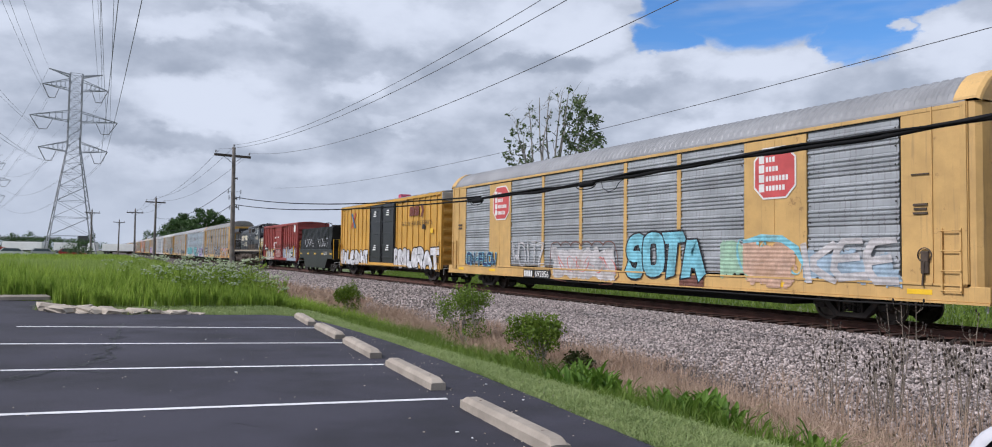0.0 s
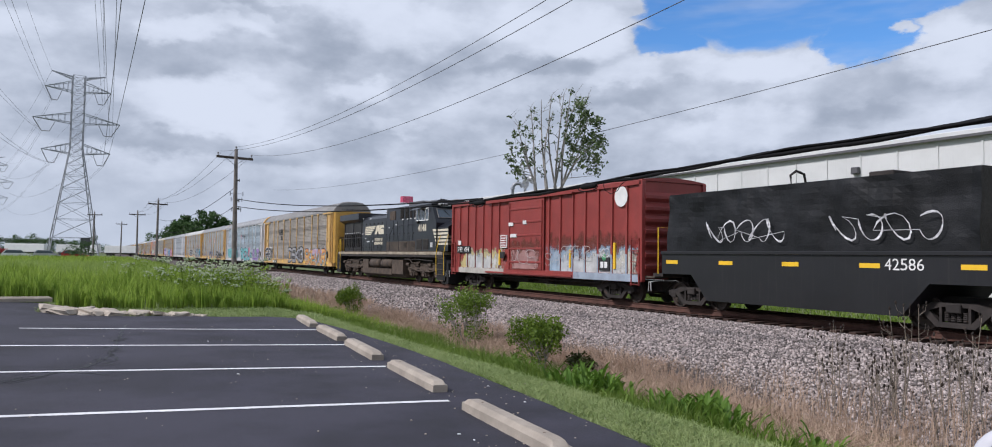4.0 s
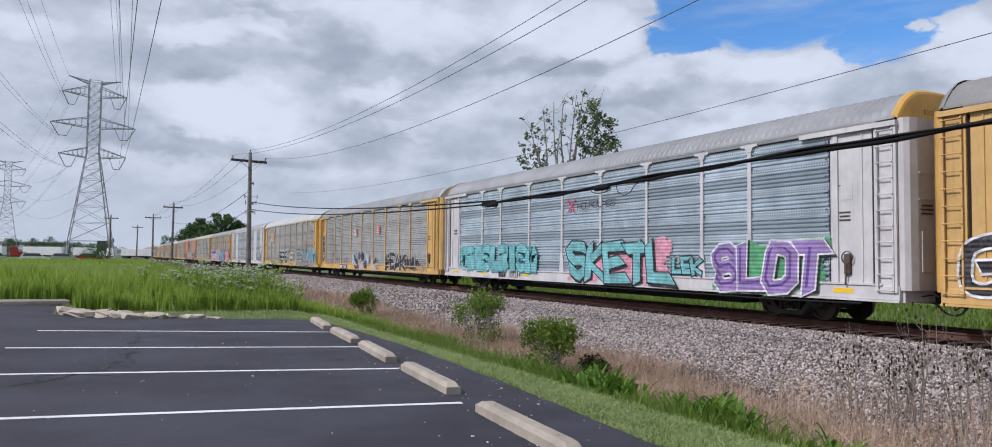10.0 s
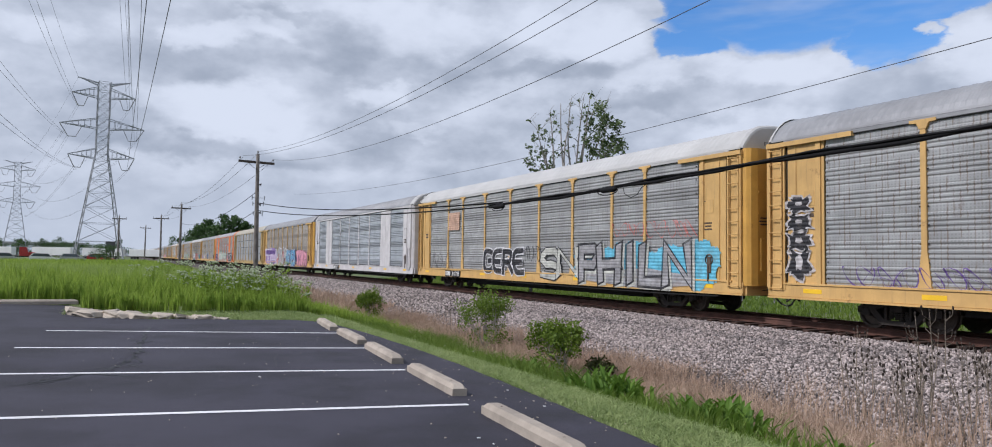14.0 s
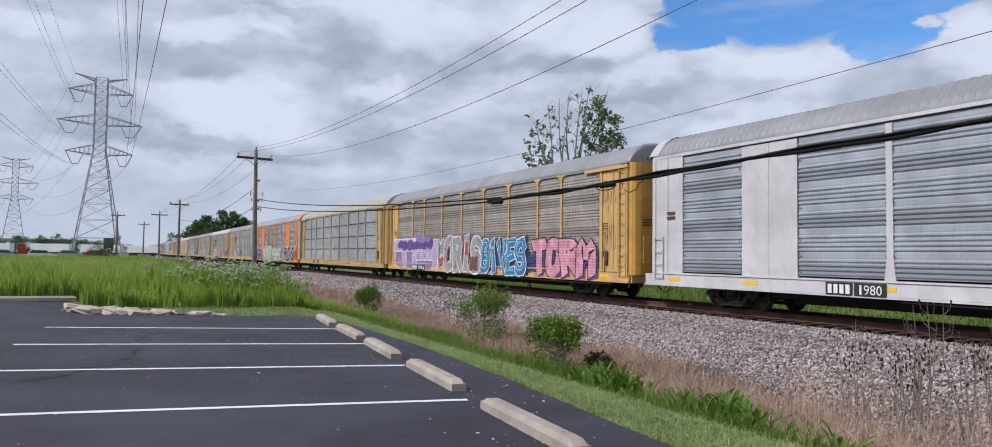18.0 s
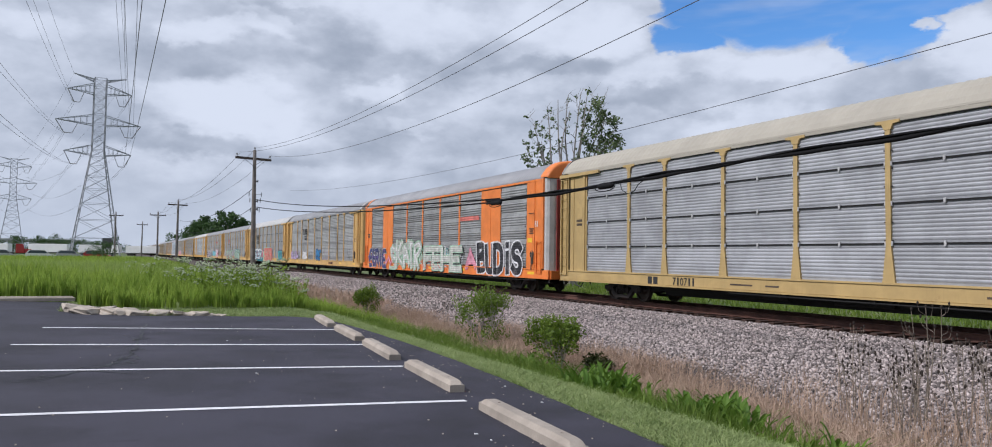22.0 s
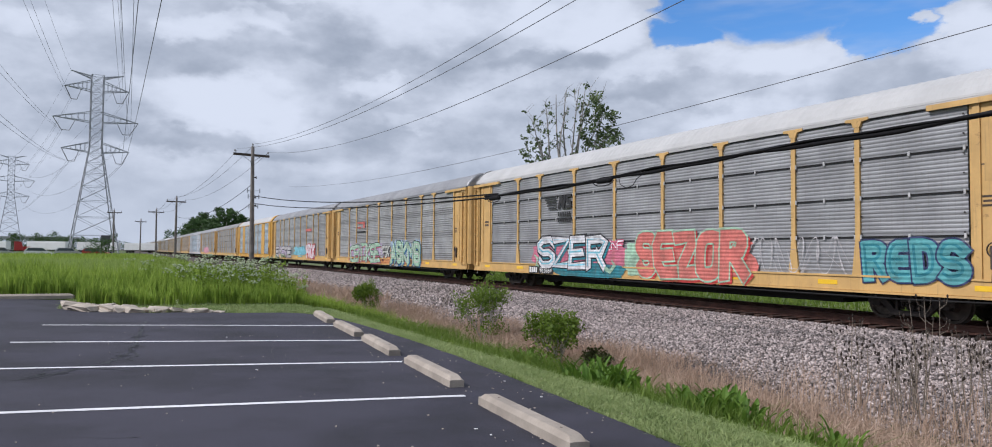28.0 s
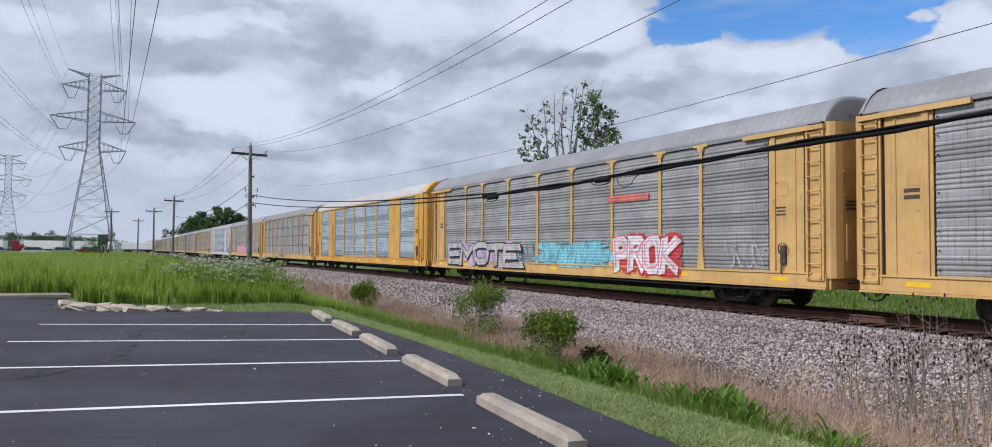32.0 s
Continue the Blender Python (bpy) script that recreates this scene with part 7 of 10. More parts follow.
for i in range(5):
    z = 3.20 - i * 0.195
    part("nose_stripe", Geo().prism([(ly(2.30 - i * 0.12), z), (ly(1.86), z), (ly(1.86), z + 0.12), (ly(2.37 - i * 0.12), z + 0.12)], "x", -1.527, -1.52), CREAM_STRIPE, loco, "cream stripe")
    part("nose_stripe", Geo().box(-1.427, -1.42, ly(0.44), ly(1.85), z, z + 0.12), CREAM_STRIPE, loco, "cream stripe")
    # front stripes: the nose front's shade is put into their duller colour
    if i > 1:
        part("nose_stripe", Geo().box(-1.4, 1.4, ly(0.443), ly(0.45), z, z + 0.12), STRIPE_DUST_SHADE, loco, "cream stripe in the dusty and shaded tone")
part("cab_number", letters("4148", 4.58, 3.28, 3.25, 3.66, -1.526, LH, 0.06, 0.0), CREAM_STRIPE, loco, "cream cab number")
# the company's mark and name on the hood, as plain shapes
for i in range(5):
    z = 3.74 - i * 0.125
    part("mark_stripe", Geo().prism([(ly(15.02 + i * 0.035), z), (ly(12.95 + i * 0.22), z), (ly(12.75 + i * 0.22), z + 0.095), (ly(15.0 + i * 0.035), z + 0.095)], "x", -1.322, -1.316), CREAM_STRIPE, loco, "cream company mark stripe")
part("mark_block", Geo().prism([(ly(12.98), 3.25), (ly(12.62), 3.86), (ly(12.05), 3.86), (ly(11.86), 3.25), (ly(12.15), 3.25), (ly(12.34), 3.55), (ly(12.62), 3.25)], "x", -1.322, -1.316), CREAM_STRIPE, loco, "cream company mark block")
part("mark_block", Geo().prism([(ly(11.82), 3.25), (ly(11.98), 3.86), (ly(11.16), 3.86), (ly(11.14), 3.68), (ly(11.66), 3.68), (ly(11.64), 3.62), (ly(11.20), 3.60), (ly(11.14), 3.25)], "x", -1.322, -1.316), CREAM_STRIPE, loco, "cream company mark block")
for z, f0, n in ((2.80, 12.98, 7), (2.54, 13.06, 8)):
    for i in range(n):
        a = f0 - i * (f0 - 11.36) / n
        part("name_bar", Geo().prism([(ly(a), z), (ly(a - 0.15), z), (ly(a - 0.20), z + 0.19), (ly(a - 0.05), z + 0.19)], "x", -1.322, -1.316), CREAM_STRIPE, loco)
for f in (3.35, 4.35):
    lv = part("cab_louvre", Geo().box(-1.540, -1.52, ly(f - 0.40), ly(f + 0.40), 2.14, 2.78, 0.006), DUST_BLACK, loco, "dusty louvred locker door", )
    for i in range(8):
        part("slat", kept("cab_slat", lambda: Geo().box(-0.012, 0.0, -0.33, 0.33, 0.0, 0.03), DARK), DARK, lv, at=Matrix.Translation((-1.540, ly(f), 2.22 + i * 0.065)))
part("placard", Geo().box(-1.530, -1.52, ly(2.35), ly(2.68), 2.3, 2.58), PIPE_WHITE, loco)
# steps, rails, pilot
part("step_well", Geo().box(-1.52, -0.85, ly(0.55), ly(1.7), 0.45, 1.75), DARK, loco)
for i in range(5):
    part("step", Geo().box(-1.56, -1.05, ly(0.7), ly(1.55), 0.42 + i * 0.31, 0.46 + i * 0.31), DUST_STEEL, loco, "worn step")
for f in (0.62, 1.66):
    part("grab_rail", Geo().path([(-1.57, ly(f), 0.75), (-1.60, ly(f), 1.9), (-1.56, ly(f - 0.15), 2.5), (-1.50, ly(f - 0.38), 2.98)], 0.022), HANDRAIL_Y, loco, "yellow grab rail")
rail_geo = Geo()
for i in range(9):
    f = 6.0 + i * 1.75
    rail_geo.tube((-1.52, ly(f), 2.06), (-1.52, ly(f), 3.05), 0.018)
rail_geo.path([(-1.52, ly(5.0), 3.72), (-1.52, ly(8.7), 3.72), (-1.52, ly(9.5), 3.08), (-1.52, ly(10.2), 3.05), (-1.52, ly(20.2), 3.05)], 0.018)
rail_geo.path([(1.52, ly(5.6), 3.05), (1.52, ly(20.2), 3.05)], 0.018)
part("handrail", rail_geo, LOCO_BLACK, loco)
for f, k in ((20.35, 0.0), (21.25, 0.35)):
    part("grab_rail", Geo().path([(-1.57, ly(f), 0.70), (-1.58, ly(f), 1.75), (-1.56, ly(f + 0.10 - k), 2.35), (-1.50, ly(f + 0.22 - 2 * k), 2.95), (-1.45, ly(f + 0.35 - 2 * k), 3.0)], 0.024), HANDRAIL_Y, loco, "yellow grab rail")
part("pilot", Geo().prism([(ly(0.55), 0.25), (ly(0.25), 0.30), (ly(0.30), 1.4), (ly(0.7), 1.72), (ly(0.9), 1.72), (ly(0.9), 0.25)], "x", -1.45, 1.45), DARK, loco, "black snowplough pilot")
part("fuel_tank", Geo().prism([(-1.48, 1.52), (-1.48, 0.62), (-1.2, 0.36), (1.2, 0.36), (1.48, 0.62), (1.48, 1.52)], "y", ly(7.05), ly(9.0)), DUST_STEEL, loco, "dusty fuel tank end")
part("tank_shelf", Geo().prism([(-1.5, 0.92), (-1.5, 0.55), (-1.2, 0.36), (1.2, 0.36), (1.5, 0.55), (1.5, 0.92)], "y", ly(9.0), ly(13.74)), DUST_STEEL, loco, "dusty lower fuel tank")
part("battery_box", Geo().prism([(-1.48, 1.52), (-1.48, 0.55), (-1.2, 0.36), (1.2, 0.36), (1.48, 0.55), (1.48, 1.52)], "y", ly(13.74), ly(14.95)), DUST_STEEL, loco, "dusty box under the frame")
part("tank_core", Geo().box(-0.95, 0.95, ly(7.1), ly(14.9), 0.5, 1.72), STEEL, loco)
for f in (9.15, 11.5):
    r = 0.30
    part("air_tank", Geo().lathe([(ly(f), 0.0), (ly(f + 0.08), r * 0.7), (ly(f + 0.18), r), (ly(f + 1.88), r), (ly(f + 1.98), r * 0.7), (ly(f + 2.06), 0.0)], "y", 20, at=(-1.24, 0, 1.28)), DUST_STEEL, loco, "dusty air reservoir", smooth=True)
    for k in (0.5, 1.55):
        part("tank_strap", Geo().lathe([(ly(f + k), r + 0.012), (ly(f + k + 0.05), r + 0.012)], "y", 20, at=(-1.24, 0, 1.28)), STEEL, loco)
for k, pts in enumerate(([(-1.40, ly(7.0), 1.62), (-1.42, ly(6.2), 1.60), (-1.42, ly(5.6), 1.35), (-1.40, ly(4.4), 1.42)], [(-1.40, ly(11.3), 1.65), (-1.45, ly(11.3), 1.1), (-1.45, ly(11.25), 0.92)], [(-1.44, ly(15.2), 1.55), (-1.46, ly(16.2), 1.40), (-1.44, ly(18.4), 1.45), (-1.42, ly(19.6), 1.3)], [(-1.45, ly(2.4), 1.5), (-1.45, ly(4.8), 1.58), (-1.45, ly(6.9), 1.55)])):
    part("pipe", Geo().path(pts, 0.03), STEEL if k % 2 else DUST_STEEL, loco)
LOCO_R = 0.53


def loco_truck_geo():
    g = Geo()
    for s in (-1, 1):
        a, b = sorted((s * 1.02, s * 1.22))
        g.prism([(-2.65, 0.78), (-2.65, 1.06), (-2.2, 1.10), (-1.2, 1.20), (1.2, 1.20), (2.2, 1.10), (2.65, 1.06), (2.65, 0.78), (2.3, 0.58), (1.5, 0.60), (1.3, 0.80), (0.75, 0.80), (0.55, 0.60), (-0.55, 0.60), (-0.75, 0.80), (-1.3, 0.80), (-1.5, 0.60), (-2.3, 0.58)], "x", a, b)
        for y in (-2.5, -0.95, 0.95, 2.5):
            g.tube(((a + b) / 2 + s * 0.10, y - 0.26, 1.08), ((a + b) / 2 + s * 0.10, y + 0.26, 1.08), 0.12, n=10)
        for y in (-1.9, 0.0, 1.9):
            g.box(a, b + 0.0, y - 0.24, y + 0.24, 0.34, 0.80, 0.04)
            g.lathe([(s * 1.22, 0.0), (s * 1.30, 0.10), (s * 1.30, 0.14), (s * 1.22, 0.17)], "x", 14, at=(0, y, 0.53))
        for y in (-2.45, -1.4, -0.5, 0.5, 1.4, 2.45):
            for k in range(5):
                z = 0.42 + k * 0.075
                g.lathe([(z, 0.06), (z + 0.02, 0.095), (z + 0.045, 0.095), (z + 0.065, 0.06)], "z", 10, at=((a + b) / 2, y, 0))
        g.path([(s * 1.25, -2.4, 0.9), (s * 1.27, -1.0, 0.70), (s * 1.27, 0.9, 0.72), (s * 1.25, 2.3, 0.9)], 0.04)
    g.box(-1.0, 1.0, -2.4, 2.4, 0.7, 1.0)
    return g


def loco_wheel_geo():
    g = Geo()
    for s in (-1, 1):
        g.lathe([(s * a, r) for a, r in ((0.66, 0.0), (0.66, 0.14), (0.70, 0.42), (0.685, 0.46), (0.685, LOCO_R + 0.026), (0.715, LOCO_R + 0.026), (0.72, LOCO_R), (0.82, LOCO_R - 0.006), (0.82, 0.45), (0.76, 0.42), (0.76, 0.16), (0.84, 0.13), (0.84, 0.0))], "x", 30)
    return g.tube((-1.05, 0, 0), (1.05, 0, 0), 0.1, n=12)


for f in (4.2, 17.6):
    tr = part("truck", kept("loco_truck", loco_truck_geo, DUST_STEEL), DUST_STEEL, loco, "dusty three-axle locomotive truck", at=Matrix.Translation((0, ly(f), 0)))
    for dy in (-1.9, 0.0, 1.9):
        ws = part("wheelset", kept("loco_wheelset", loco_wheel_geo, WHEEL), WHEEL, tr, at=Matrix.Translation((0, dy, LOCO_R)))
        WHEELSETS.setdefault((dy, LOCO_R), []).append(ws)
add_couplers(loco, LH + 0.1)
lower_body(loco, 0.17)
place(loco, 86.9, 21.8)

# ---------------------------------------------------------------- train: the autoracks that follow
Y0 = 108.9
RACKS = []
# frame paints of the far cars, greyed to put distance haze into the colour
HAZED_YELLOW = hex_paint("hazed_yellow_paint", (0.40, 0.30, 0.165), streak=0.3, rust=0.3)
HAZED_ORANGE = hex_paint("hazed_orange_paint", (0.48, 0.22, 0.11), streak=0.3, rust=0.3)


def next_rack(label, **kw):
    car = autorack(label, **kw)
    place(car, Y0 + PITCH * len(RACKS), PITCH)
    RACKS.append(car)
    return car


N = NEAR_X
c = next_rack("yellow autorack car with tan panels and orange graffiti", panel=TAN_PANEL, roof=ROOF_TAN, cap=DEEP_YELLOW, gable=ROOF_TAN)
railroad_mark(c, 18.7, 3.55, 0.56, -1.622, HALF, STENCIL_BLACK)
piece(c, HALF, N, "GREY", 26.4, 22.7, 0.95, 2.3, "black", "white", None, 0.12, 61, None, 0.06, fat=0.30, rounds=1)
part("sprayed_tag", strokes(21.9, 19.8, 1.1, 1.7, N - 0.003, HALF, 62, 4, 0.025), SPRAY["white"], c)
part("sprayed_tag", strokes(18.8, 16.6, 1.05, 1.9, N - 0.003, HALF, 63, 5, 0.03), SPRAY["pale"], c)
piece(c, HALF, N, "DEKO", 14.9, 9.0, 0.85, 2.25, "grey", "black", None, 0.04, 64, None, 0.10, fat=0.30, tip=0.2, rounds=1)
part("sprayed_detail", blob(9.75, 9.35, 1.55, 1.72, N - 0.03, HALF, 60, 0.2), SPRAY["frost"], c)
part("sprayed_patch", smear(8.4, 1.2, 0.85, 2.2, N - 0.002, HALF, 58, 16, 0.6), SPRAY["frost"], c)
piece(c, HALF, N - 0.004, "SKEVIR", 8.2, 1.3, 0.70, 2.12, "orange", "black", None, 0.16, 65, "yellow", 0.05, fat=0.36, drop="sky", tip=1.3)
part("sprayed_stroke", band([(2.2, 1.4), (1.9, 1.2), (1.5, 0.95), (1.0, 0.75)], 0.22, N - 0.018, HALF), SPRAY["black"], c)
part("sprayed_tag", strokes(3.0, 1.7, 2.0, 2.5, N - 0.004, HALF, 57, 4, 0.04), SPRAY["black"], c)
part("sprayed_patch", smear(5.6, 2.2, 1.6, 2.1, N - 0.024, HALF, 59, 6, 0.26), SPRAY["lilac"], c)
number_patch(c, HALF, "983488", 20.8, 0.72, -1.632, 0.24)

c = next_rack("white autorack car with perforated panels and teal graffiti", frame_mat=WHITE, panel=BLUE_PANEL, roof=ROOF_GREY, posts=WHITE, gable=DEEP_YELLOW, roof_ribs=True)
piece(c, HALF, N, "WRESLRiSM", 24.8, 16.6, 1.0, 2.30, "aqua", "petrol", None, 0.08, 66, None, 0.04, fat=0.62, rounds=1, tip=0.1)
piece(c, HALF, N, "SKETL", 14.0, 7.6, 0.75, 2.35, "aqua", "black", "pink", 0.15, 67, None, 0.06, fat=0.40, drop="black", tip=1.3)
piece(c, HALF, N, "LEK", 7.6, 6.2, 1.15, 1.75, "aqua", "black", None, 0.15, 68)
piece(c, HALF, N, "SLOT", 5.6, 1.5, 0.72, 2.20, "purple", "white", "green", 0.10, 69, second="violet", fat=0.42, drop="black", tip=1.0)
for a in (-1, 1):
    part("cross_mark", Geo().prism([(-HALF + 13.85 - a * 0.33, 3.55), (-HALF + 13.85 - a * 0.21, 3.55), (-HALF + 13.85 + a * 0.33, 4.1), (-HALF + 13.85 + a * 0.21, 4.1)][::a], "x", N - 0.006 - a * 0.002, N), SPRAY["hot"], c, "red cross mark")
tag(c, HALF, N - 0.006, "HOURGLASS", 13.35, 10.75, 3.66, 3.96, "black", 71, 0.035)
number_patch(c, HALF, "307214", 18.7, 0.74, -1.606, 0.27, False, STENCIL_BLACK)
for k in range(4):
    part("mark_block", Geo().box(-1.618, -1.60, -HALF + 19.62 + k * 0.19, -HALF + 19.75 + k * 0.19, 0.74, 1.0), STENCIL_BLACK, c)

c = next_rack("yellow autorack car with weathered grey panels and black graffiti", panel=PALE_PANEL, roof=ROOF_GREY, gable=ROOF_WHITE)
octagon_sign(c, 16.0, 3.55, 0.34, N)
octagon_sign(c, 10.5, 3.62, 0.36, N)
part("sprayed_patch", blob(17.0, 15.6, 1.0, 1.85, N - 0.003, HALF, 71, 0.14, p=0.9), SPRAY["frost"], c)
part("sprayed_patch", blob(15.3, 13.9, 0.72, 1.35, N - 0.004, HALF, 70, 0.16, p=0.9), SPRAY["frost"], c)
part("sprayed_patch", blob(13.35, 12.55, 1.1, 1.95, N - 0.003, HALF, 73, 0.08, p=0.9), SPRAY["frost"], c)
part("sprayed_patch", blob(12.0, 10.7, 0.72, 1.15, N - 0.003, HALF, 74, 0.2, p=0.9), SPRAY["frost"], c)
part("sprayed_patch", blob(15.05, 14.45, 1.0, 1.7, N - 0.006, HALF, 75, 0.1, p=0.9), SPRAY["peach"], c)
for k, (a, b, z0, z1) in enumerate(((15.20, 14.60, 1.45, 2.02), (14.55, 13.90, 1.42, 2.02), (13.85, 13.0, 0.78, 1.42))):
    part("sprayed_patch", blob(a, b, z0, z1, N - 0.008 - k * 0.001, HALF, 76 + k, 0.10, p=0.95), SPRAY["navy"], c)
part("sprayed_stroke", band([(16.35, 1.85), (16.1, 1.5), (15.7, 1.25), (15.3, 1.05), (15.1, 0.75)], 0.34, N - 0.009, HALF), SPRAY["navy"], c)
part("sprayed_stroke", band([(16.3, 0.95), (15.9, 0.85), (15.3, 0.80)], 0.26, N - 0.010, HALF), SPRAY["navy"], c)
part("sprayed_stroke", band([(16.0, 2.0), (15.95, 1.6), (15.5, 1.35), (15.3, 1.85), (15.6, 1.9), (16.0, 2.0)], 0.035, N - 0.011, HALF), SPRAY["navy"], c)
part("sprayed_stroke", band([(11.55, 1.15), (11.3, 1.3), (11.0, 1.5), (10.8, 1.62)], 0.20, N - 0.006, HALF), SPRAY["navy"], c)
part("sprayed_stroke", band([(11.5, 1.2), (10.9, 1.32), (10.5, 1.35), (10.25, 1.1), (10.15, 0.75)], 0.05, N - 0.007, HALF), SPRAY["navy"], c)
part("sprayed_stroke", band([(11.4, 1.1), (11.0, 0.9), (10.6, 0.85), (10.2, 0.75)], 0.04, N - 0.008, HALF), SPRAY["black"], c)
part("sprayed_tag", strokes(24.6, 18.2, 1.1, 1.6, N - 0.005, HALF, 69, 12, 0.04), SPRAY["violet"], c)
piece(c, HALF, N, "WEAK", 9.0, 4.8, 0.72, 1.95, "black", "white", None, 0.17, 78, None, 0.04, fat=0.42, tip=1.6)
part("sprayed_patch", blob(5.2, 2.6, 0.85, 1.6, N - 0.003, HALF, 79, 0.35), SPRAY["black"], c)
part("sprayed_tag", strokes(4.8, 1.2, 0.8, 1.9, N - 0.006, HALF, 80, 5, 0.10), SPRAY["grey"], c)
number_patch(c, HALF, "705085", 18.9, 0.72, -1.632, 0.24)
for k, (z0, z1) in enumerate(((1.30, 2.0), (2.05, 2.5), (2.6, 3.0), (3.1, 3.5))):
    part("corner_tag", blob(26.25, 25.4, z0 - 0.06, z1 + 0.06, -1.607, HALF, 81 + k, 0.30), SPRAY["pale"], c)
    part("corner_tag", blob(26.17, 25.48, z0, z1, -1.610, HALF, 81 + k, 0.30), SPRAY["black"], c)
    part("corner_tag", blob(25.95, 25.72, z0 + 0.18, z1 - 0.12, -1.613, HALF, 91 + k, 0.20), SPRAY["pale"], c)

c = next_rack("yellow autorack car with white roof and blue and white graffiti", panel=GALV, roof=ROOF_WHITE, gable=ROOF_WHITE, cap=DEEP_YELLOW)
part("orange_patch", Geo().box(N - 0.006, N, -HALF + 20.6, -HALF + 22.1, 3.3, 4.3), SPRAY["peach"], c)
part("sprayed_tag", strokes(25.0, 21.5, 1.1, 2.0, N, HALF, 82, 6, 0.05), SPRAY["black"], c)
lettering(c, HALF, N, "GERE", 17.4, 13.1, 0.92, 2.2, "black", "white", 83, 0.34, 0.055, 0.2, 0.1, 2, 0.0)
part("sprayed_tag", strokes(13.0, 11.6, 1.6, 2.3, N, HALF, 84, 4, 0.06), SPRAY["black"], c)
piece(c, HALF, N, "SN", 11.5, 8.6, 0.78, 2.2, "chalk", "black", None, 0.2, 85, None, 0.05, fat=0.34, tip=1.1)
part("sprayed_halo", smear(9.0, 0.2, 0.70, 2.4, N - 0.001, HALF, 86, 40, 0.8), SPRAY["cyan"], c)
part("sprayed_halo", band([(8.2, 1.05), (4.0, 1.05), (1.8, 1.05)], 0.75, N - 0.014, HALF), SPRAY["grey"], c)
piece(c, HALF, N - 0.016, "PHILN", 8.3, 1.7, 0.80, 2.35, "grey", "black", None, 0.06, 87, None, 0.10, fat=0.34, drop="chalk", tip=0.6)
part("sprayed_tag", strokes(6.2, 4.3, 2.6, 3.1, N, HALF, 88, 4, 0.04), SPRAY["coral"], c)
part("sprayed_tag", strokes(4.1, 1.6, 2.5, 3.1, N, HALF, 89, 5, 0.04), SPRAY["coral"], c)
number_patch(c, HALF, "160785", 21.0, 0.72, -1.632, 0.24)

c = next_rack("clean white autorack car with bluish ribbed panels", style="framed", frame_mat=WHITE, panel=CLEAN_PANEL, panel_style="deep", roof=ROOF_GREY, gable=ROOF_WHITE)
number_patch(c, HALF, "1980", 18.0, 0.74, -1.632, 0.24)

c = next_rack("yellow autorack car with a full row of bright graffiti", panel=TAN_PANEL, roof=ROOF_GREY, gable=ROOF_GREY, cap=DEEP_YELLOW)
part("sprayed_halo", blob(25.6, 18.0, 0.75, 2.75, N - 0.001, HALF, 90, 0.08), SPRAY["purple"], c)
piece(c, HALF, N, "TH", 25.5, 18.2, 0.80, 2.60, "lilac", "white", None, 0.01, 91, None, 0.09, fat=0.62, tip=0.0)
part("sprayed_patch", smear(25.2, 18.6, 1.9, 2.6, N - 0.020, HALF, 97, 10, 0.5), SPRAY["violet"], c)
piece(c, HALF, N, "MORiS", 18.0, 12.0, 0.72, 2.70, "grey", "white", None, 0.10, 92, None, 0.085, fat=0.42, rounds=1, tip=0.3)
for k, (a, b, z0, z1) in enumerate(((17.7, 17.0, 0.9, 1.5), (16.6, 16.2, 1.3, 2.1), (15.3, 15.0, 0.9, 1.7), (14.0, 13.5, 1.6, 2.4), (13.4, 12.3, 0.8, 1.6))):
    part("sprayed_patch", smear(a, b, z0, z1, N - 0.034, HALF, 98 + k, 9, 0.3), SPRAY["red" if k < 4 else "brown"], c)
piece(c, HALF, N, "GiVES", 12.0, 7.2, 0.72, 2.50, "blue", "white", "navy", 0.10, 93, second="sky", fat=0.46, heavy=0.06, drop="navy")
piece(c, HALF, N, "TORM", 6.6, 1.6, 0.72, 2.40, "pink", "black", None, 0.09, 94, None, 0.065, fat=0.50, drop="violet", tip=0.6, rounds=1)
part("sprayed_patch", smear(7.4, 5.2, 0.72, 1.9, N - 0.001, HALF, 99, 12, 0.5), SPRAY["navy"], c)
part("corner_tag", strokes(1.25, 0.3, 3.7, 4.6, -1.582, HALF, 95, 7, 0.022), SPRAY["black"], c)
part("corner_tag", strokes(1.25, 0.3, 1.9, 2.9, -1.582, HALF, 96, 7, 0.022), SPRAY["black"], c)
part("mark_block", Geo().box(N - 0.018, N - 0.014, -HALF + 7.8, -HALF + 9.4, 0.78, 1.05), SPRAY["yellow"], c)
number_patch(c, HALF, "994866", 20.6, 0.72, -1.632, 0.24)

c = next_rack("cream autorack car with clean lapped grey panels", frame_mat=CREAM, panel=DULL_PANEL, roof=ROOF_CREAM, posts=CREAM, panel_style="lap", gable=ROOF_WHITE)
number_patch(c, HALF, "710711", 19.2, 0.74, -1.606, 0.26, False, STENCIL_BLACK)
for k in range(2):
    part("mark_block", Geo().box(-1.608, -1.60, -HALF + 20.55 + k * 0.30, -HALF + 20.78 + k * 0.30, 0.74, 1.0), STENCIL_BLACK, c)
for f, l in ((16.2, 0.9), (15.2, 0.5), (8.2, 1.3), (4.6, 0.5), (4.0, 0.4)):
    part("stencil", Geo().box(-1.606, -1.60, -HALF + f, -HALF + f + l, 0.84, 0.89), DUST_STEEL, c)

